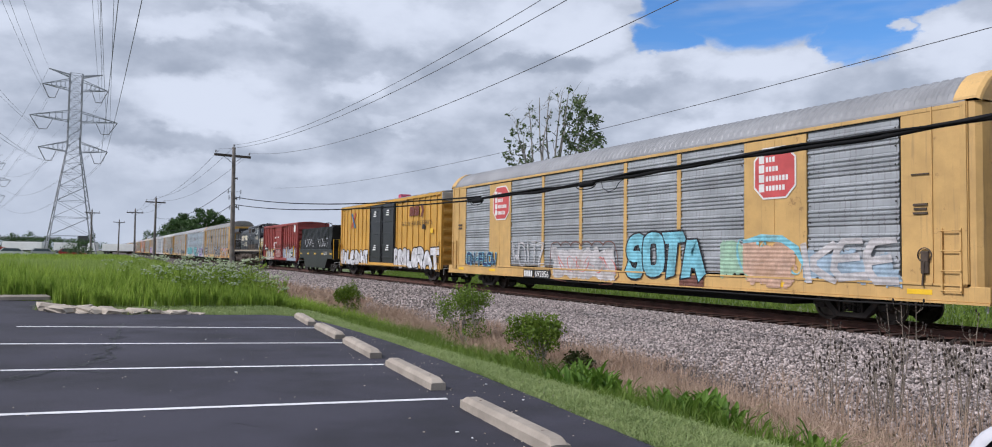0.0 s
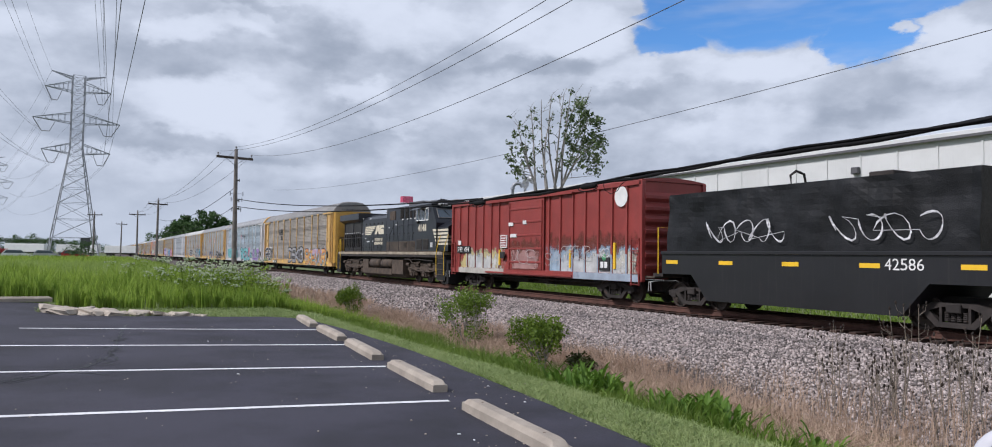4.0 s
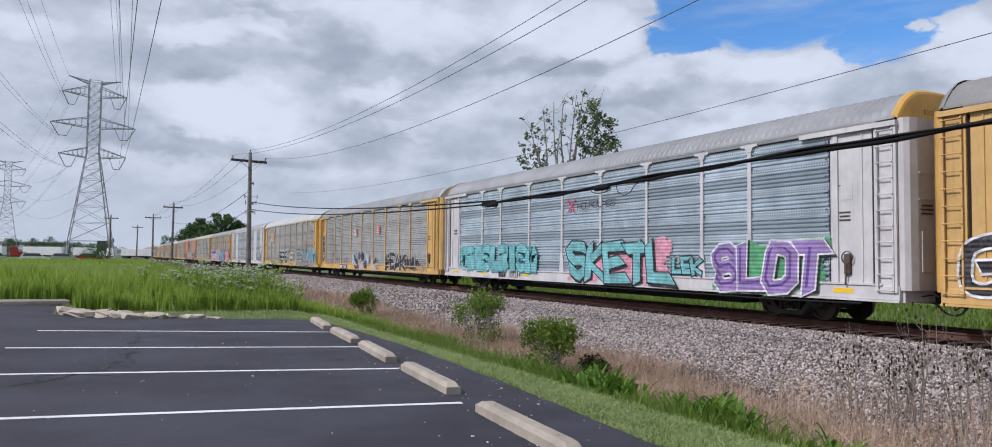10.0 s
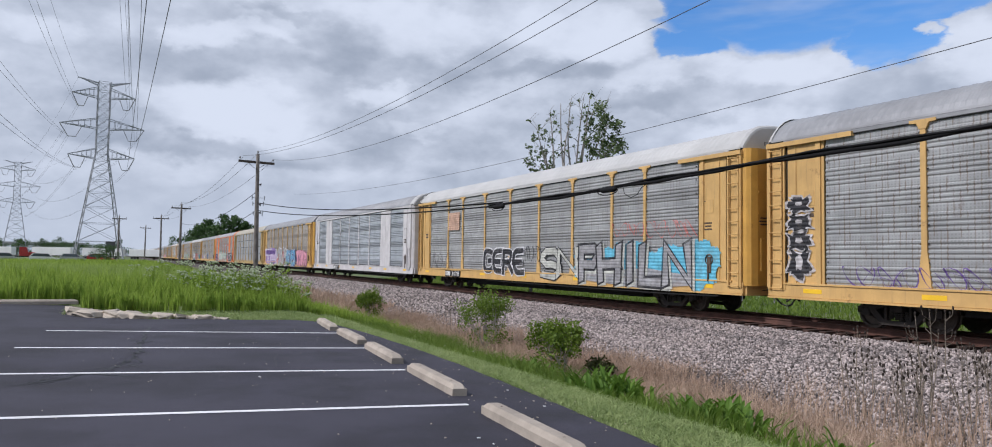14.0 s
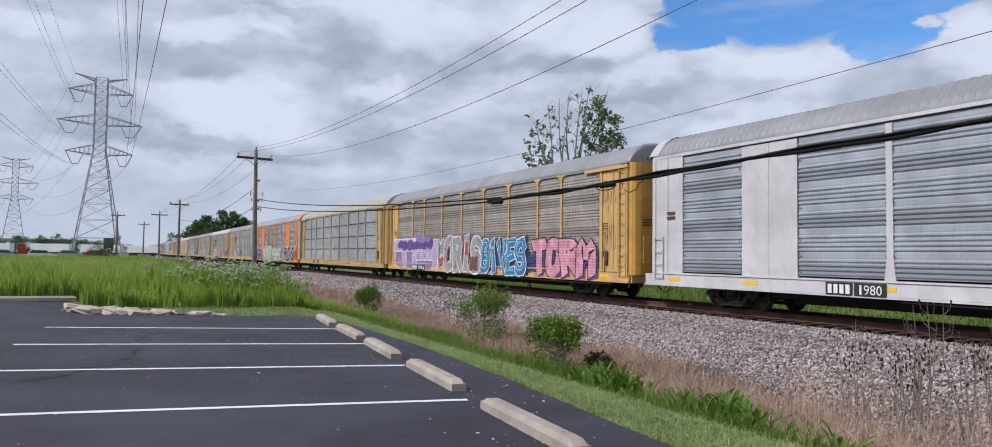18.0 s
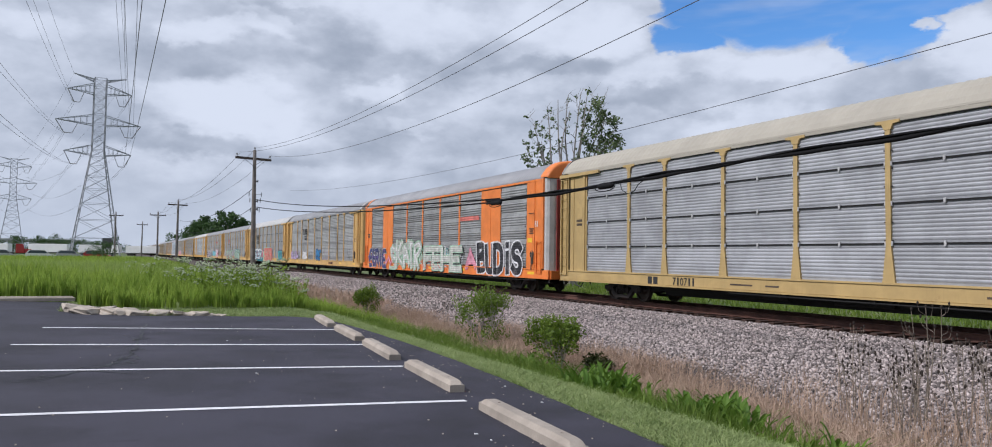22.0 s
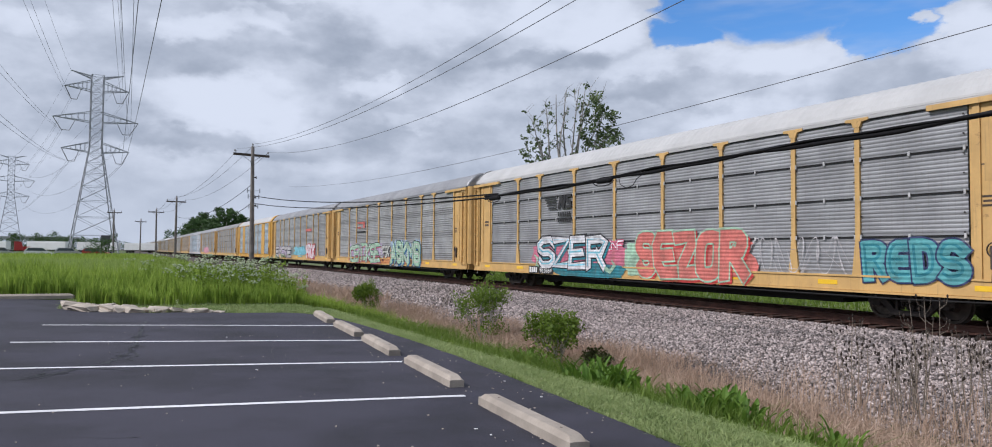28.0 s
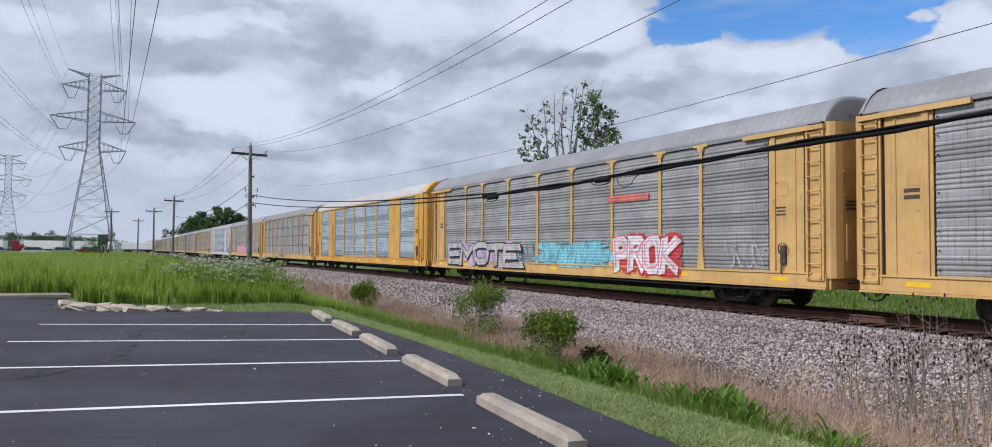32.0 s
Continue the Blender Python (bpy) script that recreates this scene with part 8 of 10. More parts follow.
c = next_rack("orange autorack car with ribbed grey panels and black graffiti", style="framed", frame_mat=ORANGE, panel=GALV, roof=ROOF_GREY, cap=PIPE_WHITE, gable=ORANGE)
piece(c, HALF, N, "EERiE", 25.4, 21.5, 0.74, 2.10, "navy", "pale", None, 0.17, 101, "violet", 0.05, fat=0.42, rounds=1, tip=0.9)
part("sprayed_patch", smear(20.6, 14.4, 0.9, 2.2, N - 0.002, HALF, 108, 34, 0.75), SPRAY["mint"], c)
part("sprayed_patch", smear(19.4, 16.2, 1.6, 2.75, N - 0.012, HALF, 109, 14, 0.7), SPRAY["chalk"], c)
part("sprayed_patch", smear(14.3, 8.5, 0.80, 2.15, N - 0.002, HALF, 103, 34, 0.7), SPRAY["chalk"], c)
piece(c, HALF, N - 0.014, "FEHE", 14.2, 8.6, 0.75, 2.2, "chalk", "mint", None, 0.04, 110, None, 0.05, fat=0.40, tip=0.3, drop="black")
piece(c, HALF, N - 0.010, "W", 22.0, 19.9, 0.95, 2.1, "pink", "rose", None, 0.05, 111, None, 0.05, fat=0.2)
lettering(c, HALF, N - 0.026, "SKATR", 20.4, 14.8, 0.75, 2.6, "chalk", "mint", 112, 0.34, 0.07, 0.7, 0.35, 2, 0.4, "white")
part("sprayed_tag", strokes(14.2, 8.7, 1.0, 2.1, N - 0.012, HALF, 102, 8, 0.10), SPRAY["teal"], c)
part("sprayed_tag", strokes(20.4, 14.6, 1.0, 2.3, N - 0.024, HALF, 105, 9, 0.06), SPRAY["white"], c)
part("sprayed_tag", strokes(20.6, 9.6, 0.85, 1.3, N - 0.026, HALF, 104, 12, 0.05), SPRAY["coral"], c)
part("sprayed_tag", strokes(14.0, 8.6, 1.1, 2.2, N - 0.016, HALF, 100, 7, 0.04), SPRAY["white"], c)
piece(c, HALF, N, "A", 8.0, 6.9, 0.95, 2.05, "pink", "rose", None, 0.12, 106, None, 0.05)
piece(c, HALF, N, "BUDiS", 6.6, 1.8, 0.74, 2.35, "black", "white", None, 0.05, 107, None, 0.08, fat=0.40, rounds=1, tip=0.1)
part("inner_door", Geo().box(-1.12, 1.12, -FRAMED_END - 0.345, -FRAMED_END - 0.28, 1.0, 5.12, 0.01), RED, c, "dark red rusty inner end door")
for z in (1.9, 3.2, 4.3):
    part("door_bar", Geo().box(-1.1, 1.1, -FRAMED_END - 0.365, -FRAMED_END - 0.345, z, z + 0.05), RED, c)
part("stencil", letters("81", 0.62, 0.30, 3.0, 3.28, -1.640, HALF, 0.0, 0.0), STENCIL_WHITE, c)
part("orange_patch", Geo().box(N - 0.004, N, -HALF + 6.5, -HALF + 8.9, 3.55, 3.78), SPRAY["coral"], c)
part("placard", Geo().box(-1.612, -1.60, -HALF + 0.9, -HALF + 1.3, 2.3, 2.5), REFLECT, c)

c = next_rack("yellow autorack car with grey panels and small tags", panel=GALV, roof=ROOF_GREY, gable=ROOF_WHITE)
railroad_mark(c, 18.7, 3.55, 0.56, -1.622, HALF, STENCIL_BLACK)
piece(c, HALF, N, "SLOW", 25.0, 21.4, 1.1, 1.95, "lilac", "violet", None, 0.10, 111, None, 0.03, fat=0.4, rounds=1)
part("sprayed_patch", blob(19.4, 17.6, 1.1, 1.9, N, HALF, 112, 0.3), SPRAY["white"], c)
piece(c, HALF, N, "BE", 13.6, 11.9, 1.1, 2.1, "blue", "navy", None, 0.25, 113)
part("sprayed_tag", strokes(16.8, 15.4, 1.1, 1.9, N, HALF, 114, 3, 0.05), SPRAY["navy"], c)
part("sprayed_tag", strokes(11.5, 8.8, 1.1, 1.9, N, HALF, 115, 6, 0.03), SPRAY["lilac"], c)
part("sprayed_tag", strokes(3.1, 2.2, 1.3, 2.1, N, HALF, 116, 3, 0.04), SPRAY["black"], c)
part("mark_block", Geo().box(-1.606, -1.60, -HALF + 7.6, -HALF + 9.0, 0.78, 0.98), SPRAY["brown"], c)

c = next_rack("yellow autorack car with white roof and coral graffiti", panel=LAP_PANEL, roof=ROOF_WHITE, panel_style="lap", gable=ROOF_WHITE)
railroad_mark(c, 18.65, 3.42, 0.60, -1.622, HALF, STENCIL_BLACK)
part("sprayed_halo", blob(20.8, 13.7, 1.0, 2.12, N - 0.001, HALF, 120, 0.07), SPRAY["rose"], c)
part("sprayed_halo", blob(19.0, 13.9, 0.64, 1.20, -1.634, HALF, 119, 0.07), SPRAY["petrol"], c)
part("sprayed_halo", blob(13.9, 12.6, 0.8, 2.0, N - 0.003, HALF, 118, 0.12), SPRAY["mint"], c)
piece(c, HALF, N - 0.013, "SZER", 20.2, 15.1, 0.90, 2.30, "white", "black", None, 0.08, 121, "sky", 0.065, fat=0.36, drop="petrol")
part("sprayed_stroke", band([(20.6, 1.5), (20.3, 1.35), (20.4, 1.05), (20.0, 0.95)], 0.16, N - 0.016, HALF), SPRAY["mint"], c)
part("sprayed_stroke", band([(15.6, 1.3), (15.2, 1.05), (14.8, 0.90), (14.5, 1.15), (14.7, 1.35)], 0.18, N - 0.034, HALF), SPRAY["mint"], c)
piece(c, HALF, N - 0.004, "GNF", 15.1, 14.0, 1.72, 2.10, "white", "hot", None, 0.05, 117, None, 0.03, fat=0.22, rounds=1)
part("sprayed_halo", blob(12.9, 7.6, 0.85, 2.2, N - 0.001, HALF, 122, 0.12), SPRAY["coral"], c)
piece(c, HALF, N - 0.002, "SEZOR", 13.2, 7.9, 0.74, 2.35, "coral", "mint", None, 0.08, 123, None, 0.06, fat=0.42, rounds=1, drop="red", tip=0.3)
part("sprayed_tag", strokes(8.0, 4.4, 1.1, 2.1, N, HALF, 124, 7, 0.05), SPRAY["pale"], c)
piece(c, HALF, N, "REDS", 4.0, 1.4, 0.95, 2.0, "teal", "navy", None, 0.08, 125, "petrol", 0.045, fat=0.5, rounds=2, tip=0.0)
number_patch(c, HALF, "983664", 19.6, 0.72, -1.632, 0.24)

c = next_rack("yellow autorack car with grey panels and pale green graffiti", panel=GALV, roof=ROOF_GREY, gable=ROOF_GREY)
part("red_mark", Geo().box(N - 0.004, N, -HALF + 17.9, -HALF + 19.8, 3.72, 3.86).box(N - 0.004, N, -HALF + 18.9, -HALF + 19.8, 3.36, 3.48).box(N - 0.004, N, -HALF + 17.9, -HALF + 18.4, 3.36, 3.72), SPRAY["coral"], c)
part("stencil", Geo().box(N - 0.004, N, -HALF + 17.8, -HALF + 19.9, 3.05, 3.16), STENCIL_BLACK, c)
part("sprayed_halo", blob(22.0, 6.0, 0.75, 1.25, N - 0.001, HALF, 126, 0.08), SPRAY["orange"], c)
part("sprayed_patch", smear(21.9, 13.2, 0.75, 2.3, N - 0.001, HALF, 140, 30, 0.75), SPRAY["lilac"], c)
piece(c, HALF, N - 0.004, "CEMZKSE", 21.6, 14.2, 0.74, 2.18, "mint", "black", None, 0.20, 127, "chalk", 0.04, fat=0.36, drop="rose", tip=1.6)
piece(c, HALF, N, "CFSK", 14.0, 12.1, 1.15, 2.0, "chalk", "black", None, 0.12, 128, None, 0.03, fat=0.36, rounds=1)
piece(c, HALF, N, "ASKMS", 11.8, 6.2, 0.70, 2.30, "mint", "black", "dusk", 0.13, 129, "chalk", 0.055, fat=0.44, drop="blue", tip=1.3)

c = next_rack("yellow autorack car with grey panels and red and white graffiti", panel=GALV, roof=ROOF_GREY, gable=ROOF_GREY)
part("orange_patch", Geo().box(N - 0.004, N, -HALF + 6.8, -HALF + 9.2, 3.5, 3.75), SPRAY["coral"], c)
piece(c, HALF, N, "EMOTE", 24.4, 16.0, 0.85, 2.05, "pale", "black", "lilac", 0.12, 131, None, 0.045, fat=0.42, drop="black", tip=0.9)
part("sprayed_halo", blob(14.6, 9.0, 1.05, 2.0, N - 0.001, HALF, 132, 0.25), SPRAY["sky"], c)
part("sprayed_tag", strokes(16.6, 9.2, 1.0, 2.1, N - 0.004, HALF, 133, 10, 0.07), SPRAY["teal"], c)
piece(c, HALF, N, "PROK", 8.8, 5.2, 0.85, 2.2, "white", "red", "red", 0.06, 134, "pink", 0.04, fat=0.44)
part("sprayed_tag", strokes(3.2, 1.7, 1.2, 2.0, N, HALF, 135, 4, 0.06), SPRAY["pale"], c)

c = next_rack("golden yellow autorack car with bluish panels and white roof", style="framed", frame_mat=DEEP_YELLOW, panel=BLUE_PANEL, roof=ROOF_WHITE, gable=DEEP_YELLOW)
c = next_rack("yellow autorack car with light grey panels", panel=LAP_PANEL, roof=ROOF_TAN, panel_style="lap", gable=ROOF_TAN)
c = next_rack("yellow autorack car with pink and white graffiti", panel=GALV, roof=ROOF_GREY)
part("sprayed_halo", blob(20.0, 11.0, 0.9, 2.1, N, HALF, 141, 0.2), SPRAY["pink"], c)
c = next_rack("white autorack car with bluish panels", style="framed", frame_mat=WHITE, panel=BLUE_PANEL, roof=ROOF_GREY)
c = next_rack("yellow autorack car with tan panels", panel=TAN_PANEL, roof=ROOF_TAN)
far_styles = (dict(panel=GALV, roof=ROOF_GREY), dict(panel=TAN_PANEL, roof=ROOF_TAN), dict(panel=LAP_PANEL, roof=ROOF_WHITE, panel_style="lap"),
              dict(style="framed", frame_mat=WHITE, panel=BLUE_PANEL, roof=ROOF_GREY), dict(panel=GALV, roof=ROOF_TAN), dict(frame_mat=CREAM, posts=CREAM, panel=TAN_PANEL, roof=ROOF_GREY),
              dict(style="framed", frame_mat=HAZED_ORANGE, panel=GALV, roof=ROOF_GREY), dict(panel=TAN_PANEL, roof=ROOF_GREY))
far_styles = tuple({"frame_mat": HAZED_YELLOW, **d} for d in far_styles)
far_names = ("yellow autorack car with grey panels", "yellow autorack car with dusty tan panels", "yellow autorack car with white roof", "white autorack car with bluish panels",
             "yellow autorack car with tan roof", "cream autorack car with tan panels", "orange autorack car with grey panels", "yellow autorack car with tan panels and grey roof")
for i in range(16):
    k = (i * 5 + i // 3) % 8
    next_rack(far_names[k], far=True, **far_styles[k])

# ---------------------------------------------------------------- poles, wires, tower
POLE_WOOD = material("weathered_pole_wood", (0.185, 0.165, 0.150), rough=0.9, var=0.25, scale=2.0, streak=0.5, bump=0.4)
ARM_WOOD = material("dark_crossarm_wood", (0.075, 0.06, 0.05), rough=0.9, var=0.25, scale=3.0, bump=0.3)
PORCELAIN = material("grey_porcelain", (0.25, 0.24, 0.24), rough=0.25, var=0.05)
WIRE_MAT = material("dull_aluminium_wire", (0.10, 0.10, 0.11), rough=0.6, metal=0.3, var=0.1)
CABLE_MAT = material("black_cable_sheath", (0.006, 0.006, 0.007), rough=0.75, var=0.1, spec=0.2)
LATTICE = material("galvanised_lattice", (0.34, 0.35, 0.38), rough=0.6, metal=0.2, var=0.12, scale=1.0)


def pole_thing(x, y, top, base, arm=3.0, turn=0.0, lean=0.0, extra=True, label="weathered wooden utility pole with a crossarm"):
    p = thing("utility_pole", label, "utility pole", pose(x, y, base, 0, lean, 0), "pole line")
    h = top - base
    prof = [(-0.4, 0.0), (-0.4, 0.23)] + [(h * i / 10, 0.225 - 0.009 * i) for i in range(11)] + [(h + 0.03, 0.0)]
    shaft = Geo().lathe(prof, "z", 14)
    part("shaft", shaft, POLE_WOOD, p, smooth=True)
    rot = pose(0, 0, 0, 0, 0, turn)
    part("crossarm", Geo().box(-arm / 2, arm / 2, 0.15, 0.29, h - 0.80, h - 0.60, 0.012), ARM_WOOD, p, "dark wooden crossarm", at=rot)
    part("brace", Geo().tube((-arm * 0.27, 0.2, h - 0.73), (0, 0.17, h - 1.35), 0.018, n=6), STEEL, p, at=rot)
    part("brace", Geo().tube((arm * 0.27, 0.2, h - 0.73), (0, 0.17, h - 1.35), 0.018, n=6), STEEL, p, at=rot)
    for u, z in ((-arm / 2 + 0.12, h - 0.60), (arm / 2 - 0.12, h - 0.60), (0.0, h - 0.02)):
        part("insulator", kept("insulator", lambda: Geo().lathe([(0.0, 0.02), (0.12, 0.02), (0.13, 0.07), (0.18, 0.075), (0.19, 0.05), (0.24, 0.06), (0.28, 0.03), (0.28, 0.0)], "z", 12), PORCELAIN), PORCELAIN, p,
             at=rot @ Matrix.Translation((u, 0.21 if u else 0.0, z)))
    if extra:
        for z in (h - 2.6, h - 4.3, h - 4.95):
            part("bracket", Geo().box(0.10, 0.32, -0.04, 0.04, z - 0.05, z + 0.05).tube((0.3, 0, z - 0.12), (0.3, 0, z + 0.12), 0.03), STEEL, p)
        part("ground_wire", Geo().tube((0.19, 0.02, 0.0), (0.13, 0.02, h - 1.0), 0.008, n=5), STEEL, p)
    return p


pole_thing(10.10, 64.4, 10.30, -0.75, 3.1, 14, -0.5)
pole_thing(8.40, 128.9, 9.98, -0.6, 3.0, 10, 0.3, False)
pole_thing(7.50, 172.6, 10.2, -0.4, 3.2, 10, -0.4, False)
pole_thing(-0.60, 190.0, 10.6, 0.0, 3.2, -20, 0.0, False)
pole_thing(6.1, 236.0, 10.2, 0.0, 3.0, 10, 0.4, False)


def wire(name, label, pts, r, mat, n=28, category="power line", parent=None):
    """A hanging wire through three points: ends and a middle one."""
    (x0, y0, z0), (xm, ym, zm), (x1, y1, z1) = pts
    tm = (ym - y0) / (y1 - y0)
    lin = z0 + (z1 - z0) * tm
    sag = (lin - zm) / max(1e-6, 4 * tm * (1 - tm))
    row = []
    for i in range(n + 1):
        t = i / n
        row.append((x0 + (x1 - x0) * t, y0 + (y1 - y0) * t, z0 + (z1 - z0) * t - 4 * sag * t * (1 - t)))
    return solid(name, Geo().hose(row, r, 6), mat, label, category, group="wires", smooth=True), row


HEAD = dict(r=0.011, mat=WIRE_MAT)
wire("power_wire", "thin grey power wire hung from the pole top", ((10.12, 64.4, 10.52), (11.01, 29.2, 8.84), (11.9, -6.0, 11.02)), **HEAD)
wire("power_wire", "thin grey power wire hung from the crossarm", ((8.75, 64.2, 10.03), (10.325, 29.1, 8.09), (11.9, -6.0, 10.46)), **HEAD)
wire("power_wire", "thin grey power wire hung from the crossarm", ((11.45, 64.9, 9.96), (11.675, 29.45, 7.39), (11.9, -6.0, 8.97)), **HEAD)
for u, z in ((-1.35, 9.95), (1.35, 9.95), (0.0, 10.45)):
    wire("power_wire", "thin grey power wire between poles", ((10.1 + u * 0.95, 64.5, z), (9.2 + u * 0.9, 97.0, z - 1.3), (8.4 + u * 0.9, 128.9, z - 0.35)), 0.014, WIRE_MAT)
    wire("power_wire", "thin grey power wire between poles", ((8.4 + u * 0.9, 128.9, z - 0.35), (7.95 + u * 0.9, 151, z - 1.1), (7.5 + u * 0.9, 172.6, z - 0.15)), 0.018, WIRE_MAT)
for z in (7.2, 5.6):
    wire("telephone_wire", "dark sagging telephone cable between poles", ((10.1, 64.5, z), (9.2, 97.0, z - 1.4), (8.4, 128.9, z - 0.3)), 0.022, CABLE_MAT)
wire("power_wire", "thin wire beyond the train", ((34.5, 170, 16.0), (33.45, 89.0, 11.68), (32.4, 8.0, 11.55)), 0.020, WIRE_MAT)

# the heavy cable bundle sagging across the view
_, up_row = wire("sagging_cable", "black cable sagging from the pole", ((10.15, 64.2, 6.15), (10.92, 32.56, 3.90), (11.19, 21.7, 3.54)), 0.030, CABLE_MAT, category="cable")
_, lo_row = wire("sagging_cable", "black cable sagging from the pole", ((10.15, 64.2, 5.52), (10.82, 36.21, 3.80), (11.19, 21.7, 3.44)), 0.030, CABLE_MAT, category="cable")
bundle = thing("lashed_cable", "thick bundle of black cables lashed together", "cable", group="wires")
for k, (dx, dz, r) in enumerate(((0.0, 0.0, 0.042), (0.03, 0.042, 0.028), (-0.03, 0.046, 0.024))):
    row = []
    for i in range(61):
        y = 22.6 - 28.6 * i / 60
        z = 3.47 + 0.0165 * (21.7 - y) + 0.02 * math.sin(y * 1.3 + k) - 0.12 * math.sin(min(1, max(0, (22 - y) / 9)) * 3.14) * 0.4
        row.append((11.19 + (21.7 - y) * 0.0256 + dx, y, z + dz + 0.012 * math.sin(y * 3 + k * 2)))
    part("cable", Geo().hose(row, r, 8), CABLE_MAT, bundle, smooth=True)
for y0, ln in ((21.9, 0.85), (15.9, 0.75)):
    z = 3.47 + 0.0165 * (21.7 - y0)
    x = 11.19 + (21.7 - y0) * 0.0256
    part("splice_case", Geo().lathe([(-ln / 2, 0.0), (-ln / 2 + 0.06, 0.05), (-ln / 2 + 0.12, 0.075), (ln / 2 - 0.12, 0.075), (ln / 2 - 0.06, 0.05), (ln / 2, 0.0)], "y", 12, at=(x - 0.02, y0, z - 0.06)), CABLE_MAT, bundle, "black splice case")
    loop = [(x - 0.05, y0 + 0.45 * math.cos(a * 0.5236), z - 0.09 + 0.11 * math.sin(a * 0.5236)) for a in range(13)]
    part("cable_loop", Geo().path(loop, 0.014), CABLE_MAT, bundle)
part("drop_loop", Geo().path([(11.35, 15.3, 3.52), (11.35, 15.25, 3.36), (11.36, 15.0, 3.24), (11.37, 14.75, 3.30), (11.37, 14.6, 3.45), (11.37, 14.3, 3.57)], 0.010), CABLE_MAT, bundle)


def lattice_tower(x, y, height, turn, label):
    """A double-circuit transmission tower: tapered legs, a straight head, three pairs of arms."""
    t = thing("transmission_tower", label, "transmission tower", pose(x, y, 0, 0, 0, turn), "transmission line")
    H = height
    waist, b0, b1 = 0.60 * H, 0.118 * H, 0.030 * H

    def half(z):
        return b0 + (b1 - b0) * z / waist if z < waist else b1
    levels = [0, 0.11, 0.21, 0.30, 0.38, 0.45, 0.51, 0.56, 0.60, 0.65, 0.70, 0.75, 0.80, 0.85, 0.90, 0.95, 1.0]
    levels = [l * H for l in levels]
    corners = ((-1, -1), (1, -1), (1, 1), (-1, 1))
    for sx, sy in corners:
        g = Geo()
        g.hose([(sx * half(z), sy * half(z), z) for z in (0, waist * 0.5, waist, H)], 0.13, 5)
        part("leg", g, LATTICE, t)
    for a, b in zip(levels, levels[1:]):
        for i in range(4):
            (ax, ay), (bx, by) = corners[i], corners[(i + 1) % 4]
            part("brace", Geo().tube((ax * half(a), ay * half(a), a), (bx * half(b), by * half(b), b), 0.055, n=4), LATTICE, t)
            part("brace", Geo().tube((bx * half(a), by * half(a), a), (ax * half(b), ay * half(b), b), 0.055, n=4), LATTICE, t)
            part("brace", Geo().tube((ax * half(b), ay * half(b), b), (bx * half(b), by * half(b), b), 0.055, n=4), LATTICE, t)
    tips = []
    for z, reach in ((0.570 * H, 0.165 * H), (0.738 * H, 0.210 * H), (0.912 * H, 0.158 * H), (0.985 * H, 0.130 * H)):
        for s in (-1, 1):
            g = Geo()
            tip = (s * reach, 0, z + (0.015 * H if z < 0.95 * H else 0.03 * H))
            top = z + 0.055 * H if z < 0.95 * H else z + 0.005 * H
            for sy in (-1, 1):
                g.tube((s * b1, sy * b1, z), tip, 0.11, n=4)
                g.tube((s * b1, sy * b1, top), tip, 0.10, n=4)
            for k in range(1, 6):
                f = k / 6
                px = s * (b1 + (reach - b1) * f)
                zl, zt = z + (tip[2] - z) * f, top + (tip[2] - top) * f
                g.tube((px, -b1 * (1 - f), zl), (px, -b1 * (1 - f), zt), 0.05, n=4)
                g.tube((px, b1 * (1 - f), zl), (px, b1 * (1 - f), zt), 0.05, n=4)
                g.tube((px, b1 * (1 - f), zl), (s * (b1 + (reach - b1) * (f + 1 / 6)), 0, zl + (zt - zl) * 0.4), 0.045, n=4)
            part("arm", g, LATTICE, t)
            if z < 0.95 * H:
                hang = (s * reach * 0.80, 0, z - 0.055 * H)
                part("insulator_string", Geo().tube(tip, hang, 0.10, n=5).tube((s * reach * 0.5, 0, z), (s * reach * 0.62, 0, hang[2]), 0.07, n=5).tube((s * reach * 0.62, 0, hang[2]), hang, 0.09, n=5), PORCELAIN, t, "dark insulator strings")
                tips.append(hang)
            else:
                tips.append(tip)
    return t, tips


T1, T2, T3 = (-5.0, 203.0), (-46.0, 425.0), (-7.0, -185.0)
tower, tips = lattice_tower(*T1, 43.6, 6, "tall grey steel lattice transmission tower with three pairs of arms")
lattice_tower(*T2, 46.0, 6, "distant grey steel lattice transmission tower")
ca, sa = math.cos(radians(6)), math.sin(radians(6))
# where the spans towards the lot hang at the tower behind it
BACK = {(s, round(h)): -7.0 + hx for hx, hy, h in tips for s in (hx > 0,)}
BACK.update({(True, 44): -5.6, (False, 44): -9.5, (True, 43): -5.6, (False, 43): -9.5, (True, 22): 1.75, (True, 30): -3.25, (True, 37): -3.6, (False, 37): -8.4, (False, 30): -14.7, (False, 22): -12.0})
for hx, hy, hz in tips:
    for d in ((-0.22, 0.22) if hz < 43 else (0.0,)):
        a = (T1[0] + (hx + d) * ca, T1[1] + (hx + d) * sa, hz)
        b = (BACK[hx > 0, round(hz)] + d * 4, T3[1], hz)
        c2 = (T2[0] + (hx + d), T2[1], hz)
        wire("transmission_wire", "thin high transmission wire", (a, ((a[0] + b[0]) / 2, (a[1] + b[1]) / 2, hz - 9.0), b), 0.020, WIRE_MAT, 48)
        wire("transmission_wire", "thin high transmission wire", (a, ((a[0] + c2[0]) / 2, (a[1] + c2[1]) / 2, hz - 7.5), c2), 0.018, WIRE_MAT, 30)

